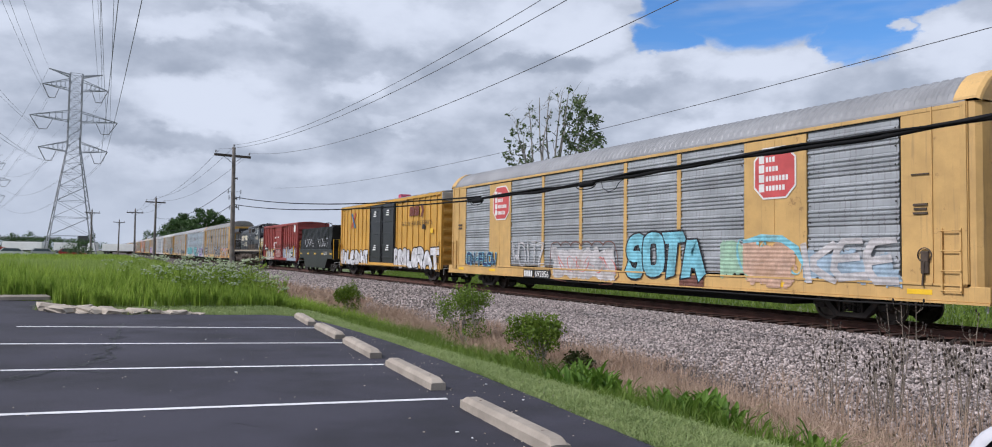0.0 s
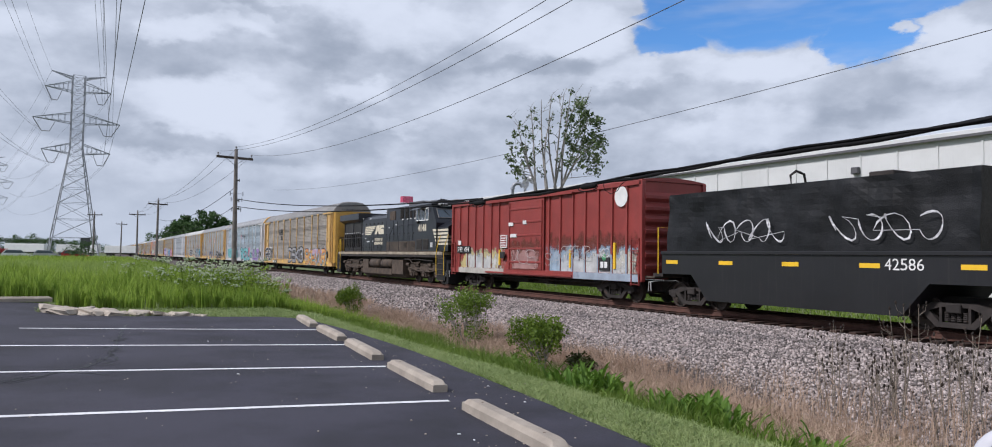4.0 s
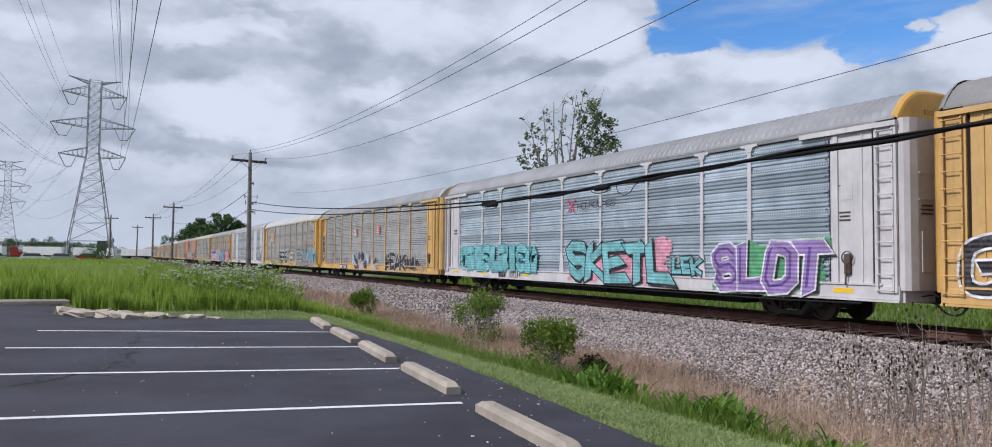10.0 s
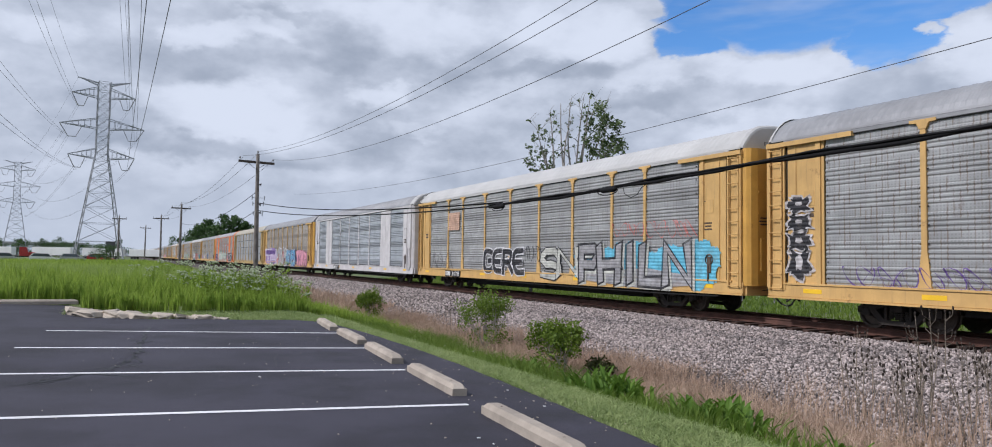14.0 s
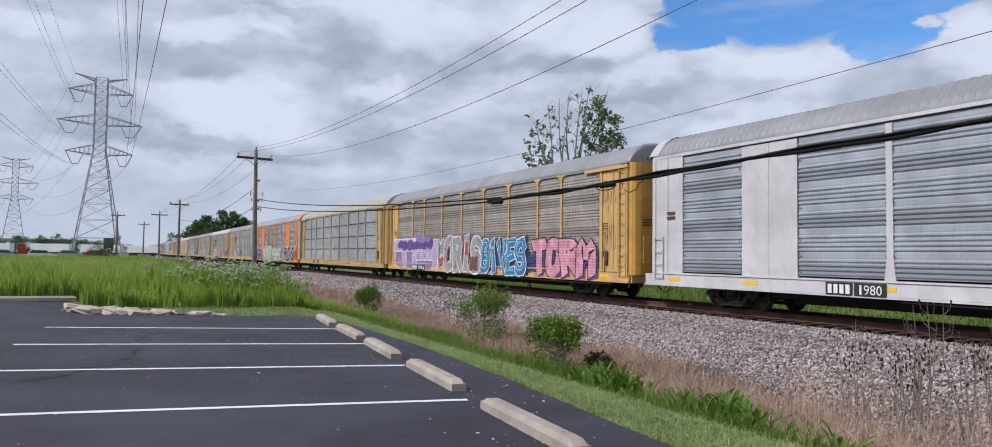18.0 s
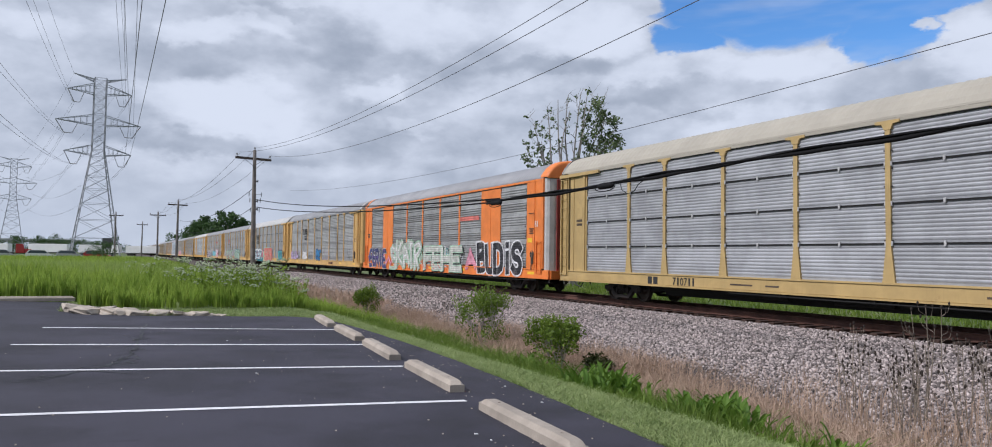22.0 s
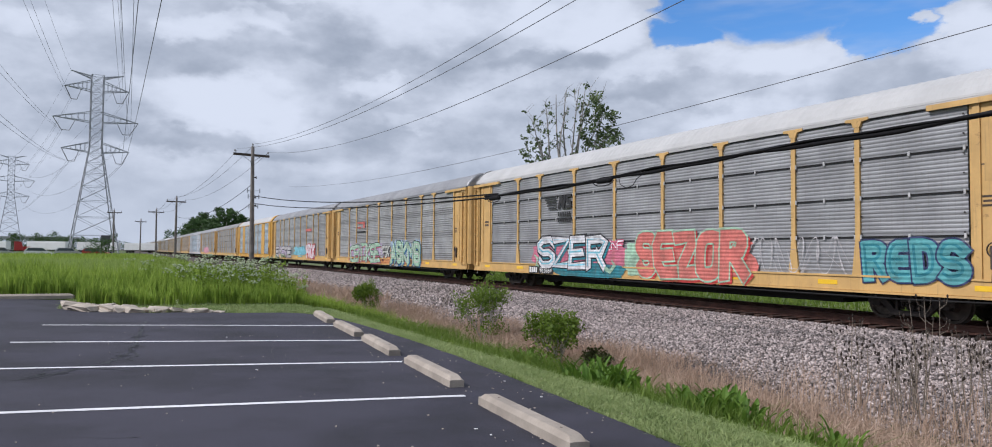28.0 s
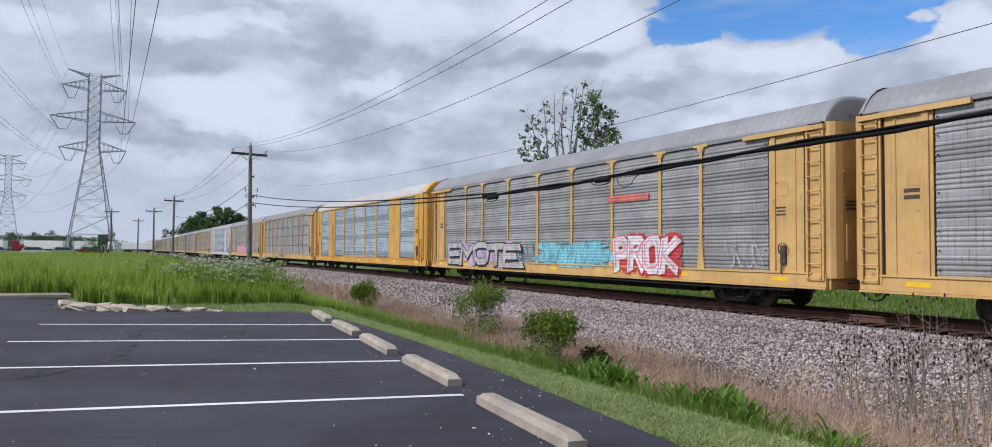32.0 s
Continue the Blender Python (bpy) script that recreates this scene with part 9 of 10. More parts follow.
# ---------------------------------------------------------------- beyond the train
WALL_WHITE = material("white_metal_siding", (0.60, 0.61, 0.60), rough=0.6, var=0.07, scale=0.3, streak=0.12, bump=0.03)
ROOF_DARK = material("dark_roof_edge", (0.09, 0.09, 0.095), rough=0.6, var=0.1)
DUCT = material("galvanised_duct", (0.40, 0.41, 0.42), rough=0.35, metal=0.6, var=0.1)
hall = thing("warehouse", "long low white metal-clad warehouse behind the railway", "building", pose(38.0, 0, 0))
part("wall", Geo().box(0, 26, -30, 104, -1.2, 7.95), WALL_WHITE, hall)
for i in range(60):
    part("siding_rib", kept("siding_rib", lambda: Geo().box(-0.05, 0.0, -0.05, 0.05, -1.0, 7.7), WALL_WHITE), WALL_WHITE, hall, at=Matrix.Translation((0, -28 + i * 2.2, 0)))
part("roof", Geo().box(-0.25, 26.25, -30.3, 104.3, 7.95, 8.25, 0.03), WALL_WHITE, hall)
part("roof_edge", Geo().box(-0.30, -0.25, -30.3, 104.3, 7.88, 8.02), ROOF_DARK, hall)
for y in (19.0, 27.2, 60.0, 88.0):
    part("wall_lamp", Geo().box(-0.32, 0.0, y - 0.22, y + 0.22, 6.6, 7.0, 0.04), ROOF_DARK, hall, "dark wall lamp")
part("rooftop_unit", Geo().box(2, 5, 96, 101, 8.25, 9.4, 0.05), ROOF_DARK, hall, "dark rooftop unit")
part("rooftop_unit", Geo().box(1.0, 2.6, 101, 102, 9.4, 10.3, 0.03), SPRAY["hot"], hall, "small red rooftop sign")
part("roof_duct", Geo().path([(1.2, 66.4, 8.2), (1.2, 66.4, 9.1), (1.15, 66.2, 9.5), (1.1, 65.7, 9.75), (1.05, 65.0, 9.75), (1.0, 64.5, 9.45)], 0.36, n=14), DUCT, hall, "curved galvanised roof duct", smooth=True)

mast = thing("radio_mast", "thin grey lattice mast with antennas", "mast", pose(28.5, 181, -0.6))
part("shaft", Geo().tube((0, 0, 0), (0, 0, 16.5), 0.16, 0.10, n=8), LATTICE, mast)
for z, l in ((16.2, 1.4), (14.8, 1.2), (12.5, 1.0)):
    part("antenna", Geo().box(-l, l, -0.05, 0.05, z - 0.05, z + 0.05).box(-l - 0.1, -l + 0.1, -0.1, 0.1, z - 0.5, z + 0.5, 0.02).box(l - 0.1, l + 0.1, -0.1, 0.1, z - 0.5, z + 0.5, 0.02), LATTICE, mast)

cabinet = thing("signal_cabinet", "dark equipment cabinet raised on two posts", "cabinet", pose(-2.2, 191.0, 0.0))
part("box", Geo().box(-0.95, 0.95, -0.6, 0.6, 2.3, 4.7, 0.05), ROOF_DARK, cabinet)
part("post", Geo().tube((-0.7, 0, -0.2), (-0.7, 0, 2.3), 0.12), ROOF_DARK, cabinet)
part("post", Geo().tube((0.7, 0, -0.2), (0.7, 0, 2.3), 0.12), ROOF_DARK, cabinet)

BRIDGE = material("bridge_concrete", (0.42, 0.42, 0.42), rough=0.85, var=0.12, scale=0.2, streak=0.2)
bridge = thing("road_bridge", "distant pale concrete road overpass", "bridge", pose(0, 620, 0))
part("deck", Geo().box(-190, -24, -6, 6, 7.6, 8.9, 0.1), BRIDGE, bridge)
part("parapet", Geo().box(-190, -24, -6.3, -6.0, 8.4, 9.9), BRIDGE, bridge)
for x in (-180, -150, -120, -92, -66, -44, -28):
    part("pier", kept("pier", lambda: Geo().box(-0.8, 0.8, -4.5, 4.5, -0.5, 7.6, 0.1), BRIDGE), BRIDGE, bridge, at=Matrix.Translation((x, 0, 0)))

TRAILER = material("white_trailer_skin", (0.78, 0.78, 0.78), rough=0.45, var=0.06, scale=0.4, streak=0.1)
TYRE = material("tyre_rubber", (0.02, 0.02, 0.02), rough=0.8, var=0.1)
TRUCK_RED = material("red_truck_paint", (0.40, 0.025, 0.025), rough=0.3, var=0.06)


def wheel_part(parent, x, y, r, wide=0.3):
    part("wheel", kept("road_wheel%.2f" % r, lambda: Geo().lathe([(-wide / 2, 0.0), (-wide / 2, r * 0.6), (-wide / 2 - 0.0, r * 0.95), (-wide / 2 + 0.04, r), (wide / 2 - 0.04, r), (wide / 2, r * 0.95), (wide / 2, 0.0)], "y", 16), TYRE), TYRE, parent, at=Matrix.Translation((x, y, r)))


for k, (x, y, ln) in enumerate(((-21.0, 300, 13.6), (-5.5, 304, 14.6), (9.0, 330, 12.5), (-40, 318, 13.0))):
    tr = thing("semi_trailer", "parked white box semi-trailer", "trailer", pose(x, y, 0.0, 0, 0, -28), "parked trailers")
    part("box", Geo().box(-ln / 2, ln / 2, -1.28, 1.28, 1.15, 4.0, 0.05), TRAILER, tr)
    part("chassis", Geo().box(-ln / 2, ln / 2 - 0.5, -0.6, 0.6, 0.85, 1.15), STEEL, tr)
    for wx in (-ln / 2 + 1.2, -ln / 2 + 2.5):
        for wy in (-1.1, 1.1):
            wheel_part(tr, wx, wy, 0.5)
    part("landing_leg", Geo().box(ln / 2 - 2.9, ln / 2 - 2.7, -0.9, 0.9, 0.0, 1.15), STEEL, tr)
tr = thing("truck_tractor", "red highway truck tractor parked by trailers", "truck", pose(-26.8, 272, 0.0))
part("cab", Geo().prism([(-1.2, 0.9), (1.1, 0.9), (1.1, 2.2), (0.7, 3.6), (-1.2, 3.7)], "y", -1.2, 1.2), TRUCK_RED, tr)
part("bonnet", Geo().box(1.1, 2.9, -1.0, 1.0, 0.8, 2.1, 0.15), TRUCK_RED, tr)
part("windshield", Geo().prism([(1.09, 2.25), (1.16, 2.25), (0.82, 3.35), (0.75, 3.35)], "y", -1.05, 1.05), glass_material(), tr)
part("chassis", Geo().box(-4.0, 2.8, -0.5, 0.5, 0.6, 0.95), STEEL, tr)
for wx in (2.1, -2.3, -3.5):
    for wy in (-1.05, 1.05):
        wheel_part(tr, wx, wy, 0.5)


def parked_car(x, y, turn, paint, label):
    c = thing("parked_car", label, "car", pose(x, y, 0.1, 0, 0, turn), "parked cars")
    part("body", Geo().prism([(-2.3, 0.35), (2.2, 0.35), (2.3, 0.75), (1.3, 1.02), (0.6, 1.62), (-1.7, 1.66), (-2.25, 1.05)], "y", -0.9, 0.9), paint, c)
    part("window", Geo().prism([(1.12, 1.05), (0.56, 1.55), (-1.55, 1.58), (-2.0, 1.08)], "y", -0.91, 0.91), glass_material(), c)
    for wx in (-1.45, 1.4):
        for wy in (-0.8, 0.8):
            wheel_part(c, wx, wy, 0.34, 0.22)


SILVER = material("silver_car_paint", (0.42, 0.43, 0.45), rough=0.3, metal=0.4, var=0.05)
parked_car(-17.5, 150, 10, SILVER, "silver parked car beyond the field")
parked_car(-12.0, 152, 5, TRAILER, "white parked car beyond the field")
parked_car(-8.2, 165, 3, SILVER, "silver parked car beyond the field")
parked_car(-3.4, 160, -5, TRUCK_RED, "dark red parked car beyond the field")

# ---------------------------------------------------------------- trees
BARK = material("grey_bark", (0.30, 0.28, 0.25), rough=0.9, var=0.25, scale=3.0, bump=0.5)
LEAF_A = leaf_material("cottonwood_leaf", (0.040, 0.070, 0.025), (0.155, 0.205, 0.085), glow_through=0.25)
LEAF_FAR = leaf_material("distant_leaf", (0.033, 0.075, 0.024), (0.084, 0.147, 0.045), glow_through=0.2)


def leaf_cloud(centres, radii, counts, size, mat, seed):
    """Many small two-triangle leaves spread through overlapping clumps."""
    r = np.random.default_rng(seed)
    pts = []
    for c, rad, n in zip(centres, radii, counts):
        d = r.normal(size=(n, 3))
        d /= np.linalg.norm(d, axis=1)[:, None]
        pts.append(np.array(c) + d * (rad * r.uniform(0.25, 1.0, n) ** 0.6)[:, None])
    p = np.concatenate(pts)
    n = len(p)
    a = r.normal(size=(n, 3))
    a /= np.linalg.norm(a, axis=1)[:, None]
    b = np.cross(a, r.normal(size=(n, 3)))
    b /= np.linalg.norm(b, axis=1)[:, None]
    s = size * r.uniform(0.6, 1.3, n)[:, None]
    v = np.stack([p - a * s, p - b * s * 0.55, p + a * s, p + b * s * 0.55], 1).reshape(-1, 3)
    return fast_mesh("leaves", v, np.arange(4 * n).reshape(n, 4), mat)


def grow(g, p, d, length, r, depth, rnd, tips, spread=0.5, up=0.25):
    q = p + d * length
    mid = p + d * length * 0.5 + Vector((rnd.uniform(-1, 1), rnd.uniform(-1, 1), 0)) * length * 0.05
    g.tube(p, mid, r, r * 0.85, n=6 if r > 0.04 else 4, caps=False)
    g.tube(mid, q, r * 0.85, r * 0.68, n=6 if r > 0.04 else 4, caps=False)
    if depth == 0:
        tips.append(q)
        return
    for i in range(3 if depth > 2 else rnd.choice((2, 3))):
        nd = (d + Vector((rnd.uniform(-1, 1), rnd.uniform(-1, 1), rnd.uniform(-0.5, 0.8))) * spread + Vector((0, 0, up))).normalized()
        start = p.lerp(q, rnd.uniform(0.55, 1.0))
        grow(g, start, nd, length * rnd.uniform(0.62, 0.82), r * 0.62, depth - 1, rnd, tips, spread, up)


rnd = random.Random(12)
tall = thing("tree", "tall thin tree with pale bare branches and patchy green leaves", "tree", pose(30.15, 46.3, -0.85))
g = Geo()
right, away = Vector((0.838, -0.545, 0)), Vector((0.545, 0.838, 0))
nodes = []


def limb(p, q, r0, r1, bow=0.06, keep=True):
    """A bent, tapering limb from p to q; its points may carry twigs."""
    n = 6
    side = right * rnd.uniform(-1, 1) + away * rnd.uniform(-1, 1)
    pts = [p.lerp(q, i / n) + side * ((q - p).length * bow * math.sin(math.pi * i / n)) for i in range(n + 1)]
    for i in range(n):
        a, b = r0 + (r1 - r0) * i / n, r0 + (r1 - r0) * (i + 1) / n
        g.tube(pts[i], pts[i + 1], a, b, n=7 if a > 0.05 else 4, caps=False)
        if keep:
            nodes.append((pts[i + 1], b))
    return pts


def crown_point(s0, z0, ws, hz):
    return right * (s0 + rnd.uniform(-1, 1) * ws) + away * rnd.gauss(0, 0.9) + Vector((0, 0, z0 + rnd.uniform(-1, 1) * hz))


for s0, forks in ((-1.7, ((-3.0, 12.2), (-2.1, 13.8), (-2.5, 11.2))), (-0.9, ((-1.3, 14.4), (-0.4, 13.6))), (-0.2, ((0.4, 14.6), (0.9, 14.9), (-0.5, 14.8))), (0.3, ((1.4, 14.5), (2.3, 13.6), (1.8, 12.0), (2.9, 11.6)))):
    fork = right * s0 + away * rnd.uniform(-0.5, 0.5) + Vector((0, 0, rnd.uniform(7.4, 8.4)))
    limb(right * (s0 * 0.35) + away * rnd.uniform(-0.3, 0.3), fork, 0.19, 0.13, 0.02)
    for sx, z in forks:
        limb(fork, right * sx + away * rnd.uniform(-0.9, 0.9) + Vector((0, 0, z)), 0.085, 0.022)


def reach(p):
    """A twig from the nearest limb below a clump of leaves out to it."""
    best = min((o for o in nodes if o[0].z < p.z - 0.15), key=lambda o: (o[0] - p).length + max(0, o[0].z - p.z + 1.2) * 0.4)
    limb(best[0], p, min(0.035, best[1] * 0.7), 0.010, 0.10)


cen, rad, cnt = [], [], []
for s0, z0, ws, hz, count, r0, r1, n0, n1 in ((1.9, 11.8, 1.3, 1.5, 72, 0.20, 0.42, 14, 28), (1.2, 13.9, 0.9, 0.5, 20, 0.18, 0.34, 9, 18), (2.9, 10.4, 0.7, 0.9, 34, 0.20, 0.40, 9, 18), (1.6, 9.4, 1.6, 0.8, 30, 0.2, 0.36, 7, 14),
                                              (-2.7, 11.2, 1.2, 2.0, 56, 0.10, 0.28, 4, 10), (-3.3, 9.9, 0.7, 1.2, 22, 0.12, 0.28, 4, 9), (-0.8, 11.8, 1.3, 2.2, 44, 0.08, 0.22, 2, 7), (-2.2, 9.0, 1.4, 0.6, 22, 0.14, 0.30, 5, 11), (0.2, 13.4, 1.0, 1.1, 12, 0.06, 0.16, 2, 4)):
    for i in range(count):
        p = crown_point(s0, z0, ws, hz)
        reach(p)
        cen.append(tuple(p))
        rad.append(rnd.uniform(r0, r1))
        cnt.append(rnd.randint(n0, n1))
for i in range(70):
    p = crown_point(*((0.9, 14.4, 1.6, 0.9) if i < 40 else (-1.8, 12.9, 1.6, 1.2)))
    best = min((o for o in nodes if o[0].z < p.z - 0.2), key=lambda o: (o[0] - p).length)
    limb(best[0], p, 0.016, 0.006, 0.06, False)
part("trunk", g, BARK, tall, "pale grey forked trunk and branches")
part("crown", leaf_cloud(cen, rad, cnt, 0.125, LEAF_A, 5), LEAF_A, tall, "patchy green leaves")


def far_tree(x, y, z, height, width, seed, label="leafy green tree far behind the train"):
    r = random.Random(seed)
    t = thing("tree", label, "tree", pose(x, y, z), "far trees")
    g = Geo().tube((0, 0, -0.5), (0, 0, height * 0.45), height * 0.03, height * 0.018, n=7)
    for i in range(5):
        a = r.uniform(0, 6.28)
        g.tube((0, 0, height * (0.25 + 0.04 * i)), (math.cos(a) * width * 0.3, math.sin(a) * width * 0.3, height * (0.5 + 0.07 * i)), height * 0.012, height * 0.005, n=5)
    part("trunk", g, BARK, t)
    cen, rad, cnt = [], [], []
    for i in range(22):
        a, k = r.uniform(0, 6.28), r.uniform(0, 1) ** 0.6
        h = r.uniform(0.22, 0.95)
        w2 = width / 2 * math.sin(math.pi * (0.16 + 0.78 * h)) ** 0.7
        cen.append((math.cos(a) * w2 * k, math.sin(a) * w2 * k, height * h))
        rad.append(width * r.uniform(0.10, 0.20))
        cnt.append(90)
    part("crown", leaf_cloud(cen, rad, cnt, height * 0.030, LEAF_FAR, seed), LEAF_FAR, t)


for k, (px_az, d, h, wd) in enumerate(((5.5, 262, 14.5, 8), (6.0, 255, 12.5, 9), (6.5, 250, 13.0, 9), (7.1, 246, 15.0, 10), (7.6, 250, 15.2, 9), (8.2, 252, 13.0, 9), (8.7, 248, 10.5, 8), (4.95, 290, 13.5, 9), (4.5, 330, 12.0, 10),
                                       (9.4, 250, 9.0, 9), (3.6, 430, 12.0, 11), (3.2, 445, 9.0, 10))):
    a = radians(px_az)
    far_tree(d * math.sin(a), d * math.cos(a), -0.6, h, wd, 100 + k)
rnd = random.Random(5)
for k in range(16):
    a = radians(-7.2 + k * 0.5 + rnd.uniform(-0.15, 0.15))
    d = rnd.uniform(520, 600)
    far_tree(d * math.sin(a), d * math.cos(a), 0, rnd.uniform(7, 11.5), rnd.uniform(9, 14), 200 + k, "distant green tree by the overpass")
a = radians(-0.9)
far_tree(-2.4, 150.0, 0.0, 3.6, 4.4, 300, "dark green shrub beyond the tall grass")

POST_BLACK = material("black_post_plastic", (0.012, 0.012, 0.014), rough=0.5, var=0.1)
RIM_GREY = material("pale_grey_rim", (0.55, 0.55, 0.58), rough=0.6, var=0.05)
stand = thing("round_mirror", "small round black mirror with a pale rim on a thin post", "mirror", pose(0.789, 0.388, lot_z(0.789, 0.388)))
toward_eye = (Vector(EYE) - Vector((0.789, 0.388, 1.411))).to_track_quat("Z", "Y").to_matrix().to_4x4()
tilt = Matrix.Translation((0, 0, 1.433)) @ toward_eye
part("face", Geo().lathe([(-0.012, 0.0), (-0.012, 0.037), (0.002, 0.037), (0.006, 0.0)], "z", 32), POST_BLACK, stand, at=tilt, smooth=True)
part("rim", Geo().lathe([(-0.014, 0.037), (-0.014, 0.046), (-0.004, 0.0485), (0.006, 0.045), (0.006, 0.037)], "z", 32), RIM_GREY, stand, "pale grey rim", at=tilt, smooth=True)
part("shaft", Geo().lathe([(0.02, 0.0), (0.02, 0.09), (0.04, 0.09), (0.05, 0.02), (1.39, 0.02)], "z", 20), POST_BLACK, stand, smooth=True)

# ---------------------------------------------------------------- grass and weeds
def blades(name, x, y, h, wide, mat, seed, lean=0.25, curl=0.35, base=None):
    """Upright tapering blades at given places; each is its own bent strip."""
    r = np.random.default_rng(seed)
    n = len(x)
    z = (ground_z(x, y) if base is None else base) - 0.06
    a = r.uniform(0, 2 * np.pi, n)
    side = np.stack([np.cos(a), np.sin(a), np.zeros(n)], -1)
    b = r.uniform(0, 2 * np.pi, n)
    ln = np.stack([np.cos(b), np.sin(b), np.zeros(n)], -1) * (r.uniform(0, 1, n) * lean)[:, None]
    p0 = np.stack([x, y, z], -1)
    up = np.array([0, 0, 1.0])
    w0 = wide[:, None]
    hh = h[:, None]
    p1 = p0 + (up + ln * 0.6) * hh * 0.55
    p2 = p0 + (up * (1 - curl * np.abs(r.normal(0, 0.4, n))[:, None]) + ln * 1.9) * hh
    v = np.stack([p0 - side * w0 / 2, p0 + side * w0 / 2, p1 + side * w0 * 0.42, p1 - side * w0 * 0.42, p2], 1).reshape(-1, 3)
    i = np.arange(n)[:, None] * 5
    tri = np.concatenate([i + [0, 1, 2], i + [0, 2, 3], i + [3, 2, 4]], 1).reshape(-1, 3)
    return fast_mesh(name, v, tri, mat, 3)


R = np.random.default_rng(77)
FIELD = leaf_material("tall_field_grass", (0.125, 0.215, 0.022), (0.40, 0.52, 0.095), glow_through=0.5)
FIELD_BACK = leaf_material("rank_field_grass", (0.17, 0.255, 0.050), (0.40, 0.50, 0.14), glow_through=0.45)
MOWN = leaf_material("mown_grass", (0.175, 0.255, 0.075), (0.41, 0.475, 0.21), glow_through=0.35)
BANK = leaf_material("bank_grass", (0.085, 0.15, 0.020), (0.20, 0.28, 0.050), glow_through=0.4)
STRAW = leaf_material("dry_straw", (0.28, 0.19, 0.135), (0.52, 0.39, 0.29), glow_through=0.2)
DOCK = leaf_material("broad_dock_leaf", (0.065, 0.140, 0.016), (0.17, 0.28, 0.038), glow_through=0.35)
STALK = material("grey_dry_stalk", (0.22, 0.185, 0.145), rough=0.9, var=0.2)
SEED = material("dark_seed_head", (0.035, 0.026, 0.020), rough=0.95, var=0.3)
FLOWER = material("white_flower_head", (0.40, 0.46, 0.29), rough=0.8, var=0.12)


def field_edge(x):
    return np.where(x < -0.9, 24.4 - (x + 2) * 0.1, 21.4 + 0.0 * x) + np.where(x > 0, np.clip(x, 0, 9) * 0.25, 0)


# upright plants, each a tuft of blades round one stem, in drifts of their own height
def tufts(n, x0, x1, depth, per, spread, power):
    cx = R.uniform(x0, x1, n)
    cy = field_edge(cx) + depth * R.uniform(0, 1, n) ** power
    tall = R.uniform(0.72, 1.22, n) * (0.86 + 0.22 * np.sin(cx * 0.7 + 1) * np.sin(cy * 0.5) + 0.10 * np.sin(cx * 2.3 + cy))
    k = np.repeat(np.arange(n), per)
    return cx[k] + R.normal(0, spread, n * per), cy[k] + R.normal(0, spread, n * per), tall[k] * R.uniform(0.55, 1.05, n * per)


x, y, h = tufts(2900, -26, 6.5, 12, 14, 0.045, 1.5)
h *= np.clip((7.5 - x) / 5, 0.45, 1)
solid("tall_grass", blades("tall_grass", x, y, h, R.uniform(0.022, 0.060, len(x)), FIELD, 1, 0.16, 0.2), FIELD, "bright green tall uncut field grass", "grass", "stuff")
x, y, h = tufts(1100, 3.0, 9.5, 12, 12, 0.10, 1.2)
solid("tall_grass", blades("tall_grass", x, y, h * 0.55, R.uniform(0.012, 0.030, len(x)), FIELD, 11, 0.4), FIELD, "lower green field grass by the ballast", "grass", "stuff")
n = 42000
x = R.uniform(-45, 9.5, n)
y = 36 + 44 * R.uniform(0, 1, n) ** 1.2
h = R.uniform(0.6, 1.05, n) * np.clip((9.8 - x) / 4, 0.4, 1)
solid("tall_grass", blades("tall_grass", x, y, h, R.uniform(0.03, 0.08, n), FIELD_BACK, 2), FIELD_BACK, "bright green tall field grass reaching back", "grass", "stuff")
n = 26000
x = R.uniform(-75, 8, n)
y = 80 + 75 * R.uniform(0, 1, n)
solid("tall_grass", blades("tall_grass", x, y, R.uniform(0.7, 1.2, n), R.uniform(0.08, 0.2, n), FIELD, 3), FIELD, "green field grass far back", "grass", "stuff")

# mown verge round the lot
n = 110000
x, y = R.uniform(4.3, 5.95, n), 2.2 + 27 * R.uniform(0, 1, n) ** 1.25
edge = np.interp(y, [3, 5.5, 7.25, 9, 11.1, 13.5, 16.6, 18.3, 19.2], [4.42, 4.55, 4.71, 4.84, 4.98, 5.02, 4.94, 4.78, 4.3])
ok = x > edge + np.abs(R.normal(0, 0.03, n)) - 0.02
x, y = x[ok], y[ok]
n = len(x)
solid("mown_grass", blades("mown_grass", x, y, R.uniform(0.05, 0.12, n), R.uniform(0.006, 0.014, n), MOWN, 4, 0.9, 0.5), MOWN, "short pale green mown grass verge", "grass", "stuff")
n = 5200
y = R.uniform(3, 19, n)
x = np.interp(y, [3, 5.5, 7.25, 9, 11.1, 13.5, 16.6, 18.3, 19.2], [4.42, 4.55, 4.71, 4.84, 4.98, 5.02, 4.94, 4.78, 4.3]) + np.abs(R.normal(0, 0.10, n)) - 0.03
keep = np.sin(y * 2.9) + np.sin(y * 1.3 + 2) + R.normal(0, 0.5, n) > 0.1
x, y = x[keep], y[keep]
solid("edge_weeds", blades("edge_weeds", x, y, R.uniform(0.03, 0.10, len(x)), R.uniform(0.010, 0.024, len(x)), BANK, 14, 1.0, 0.5), BANK, "dark green clover along the asphalt's edge", "weeds", "stuff")
n = 30000
x, y = R.uniform(-1.2, 6.0, n), R.uniform(19.2, 23.6, n)
ok = (y > np.interp(x, [-1.2, -0.3, 0.8, 1.7, 2.8, 3.9, 4.6], [20.4, 19.8, 19.4, 19.7, 19.45, 19.6, 19.2]))
x, y = x[ok], y[ok]
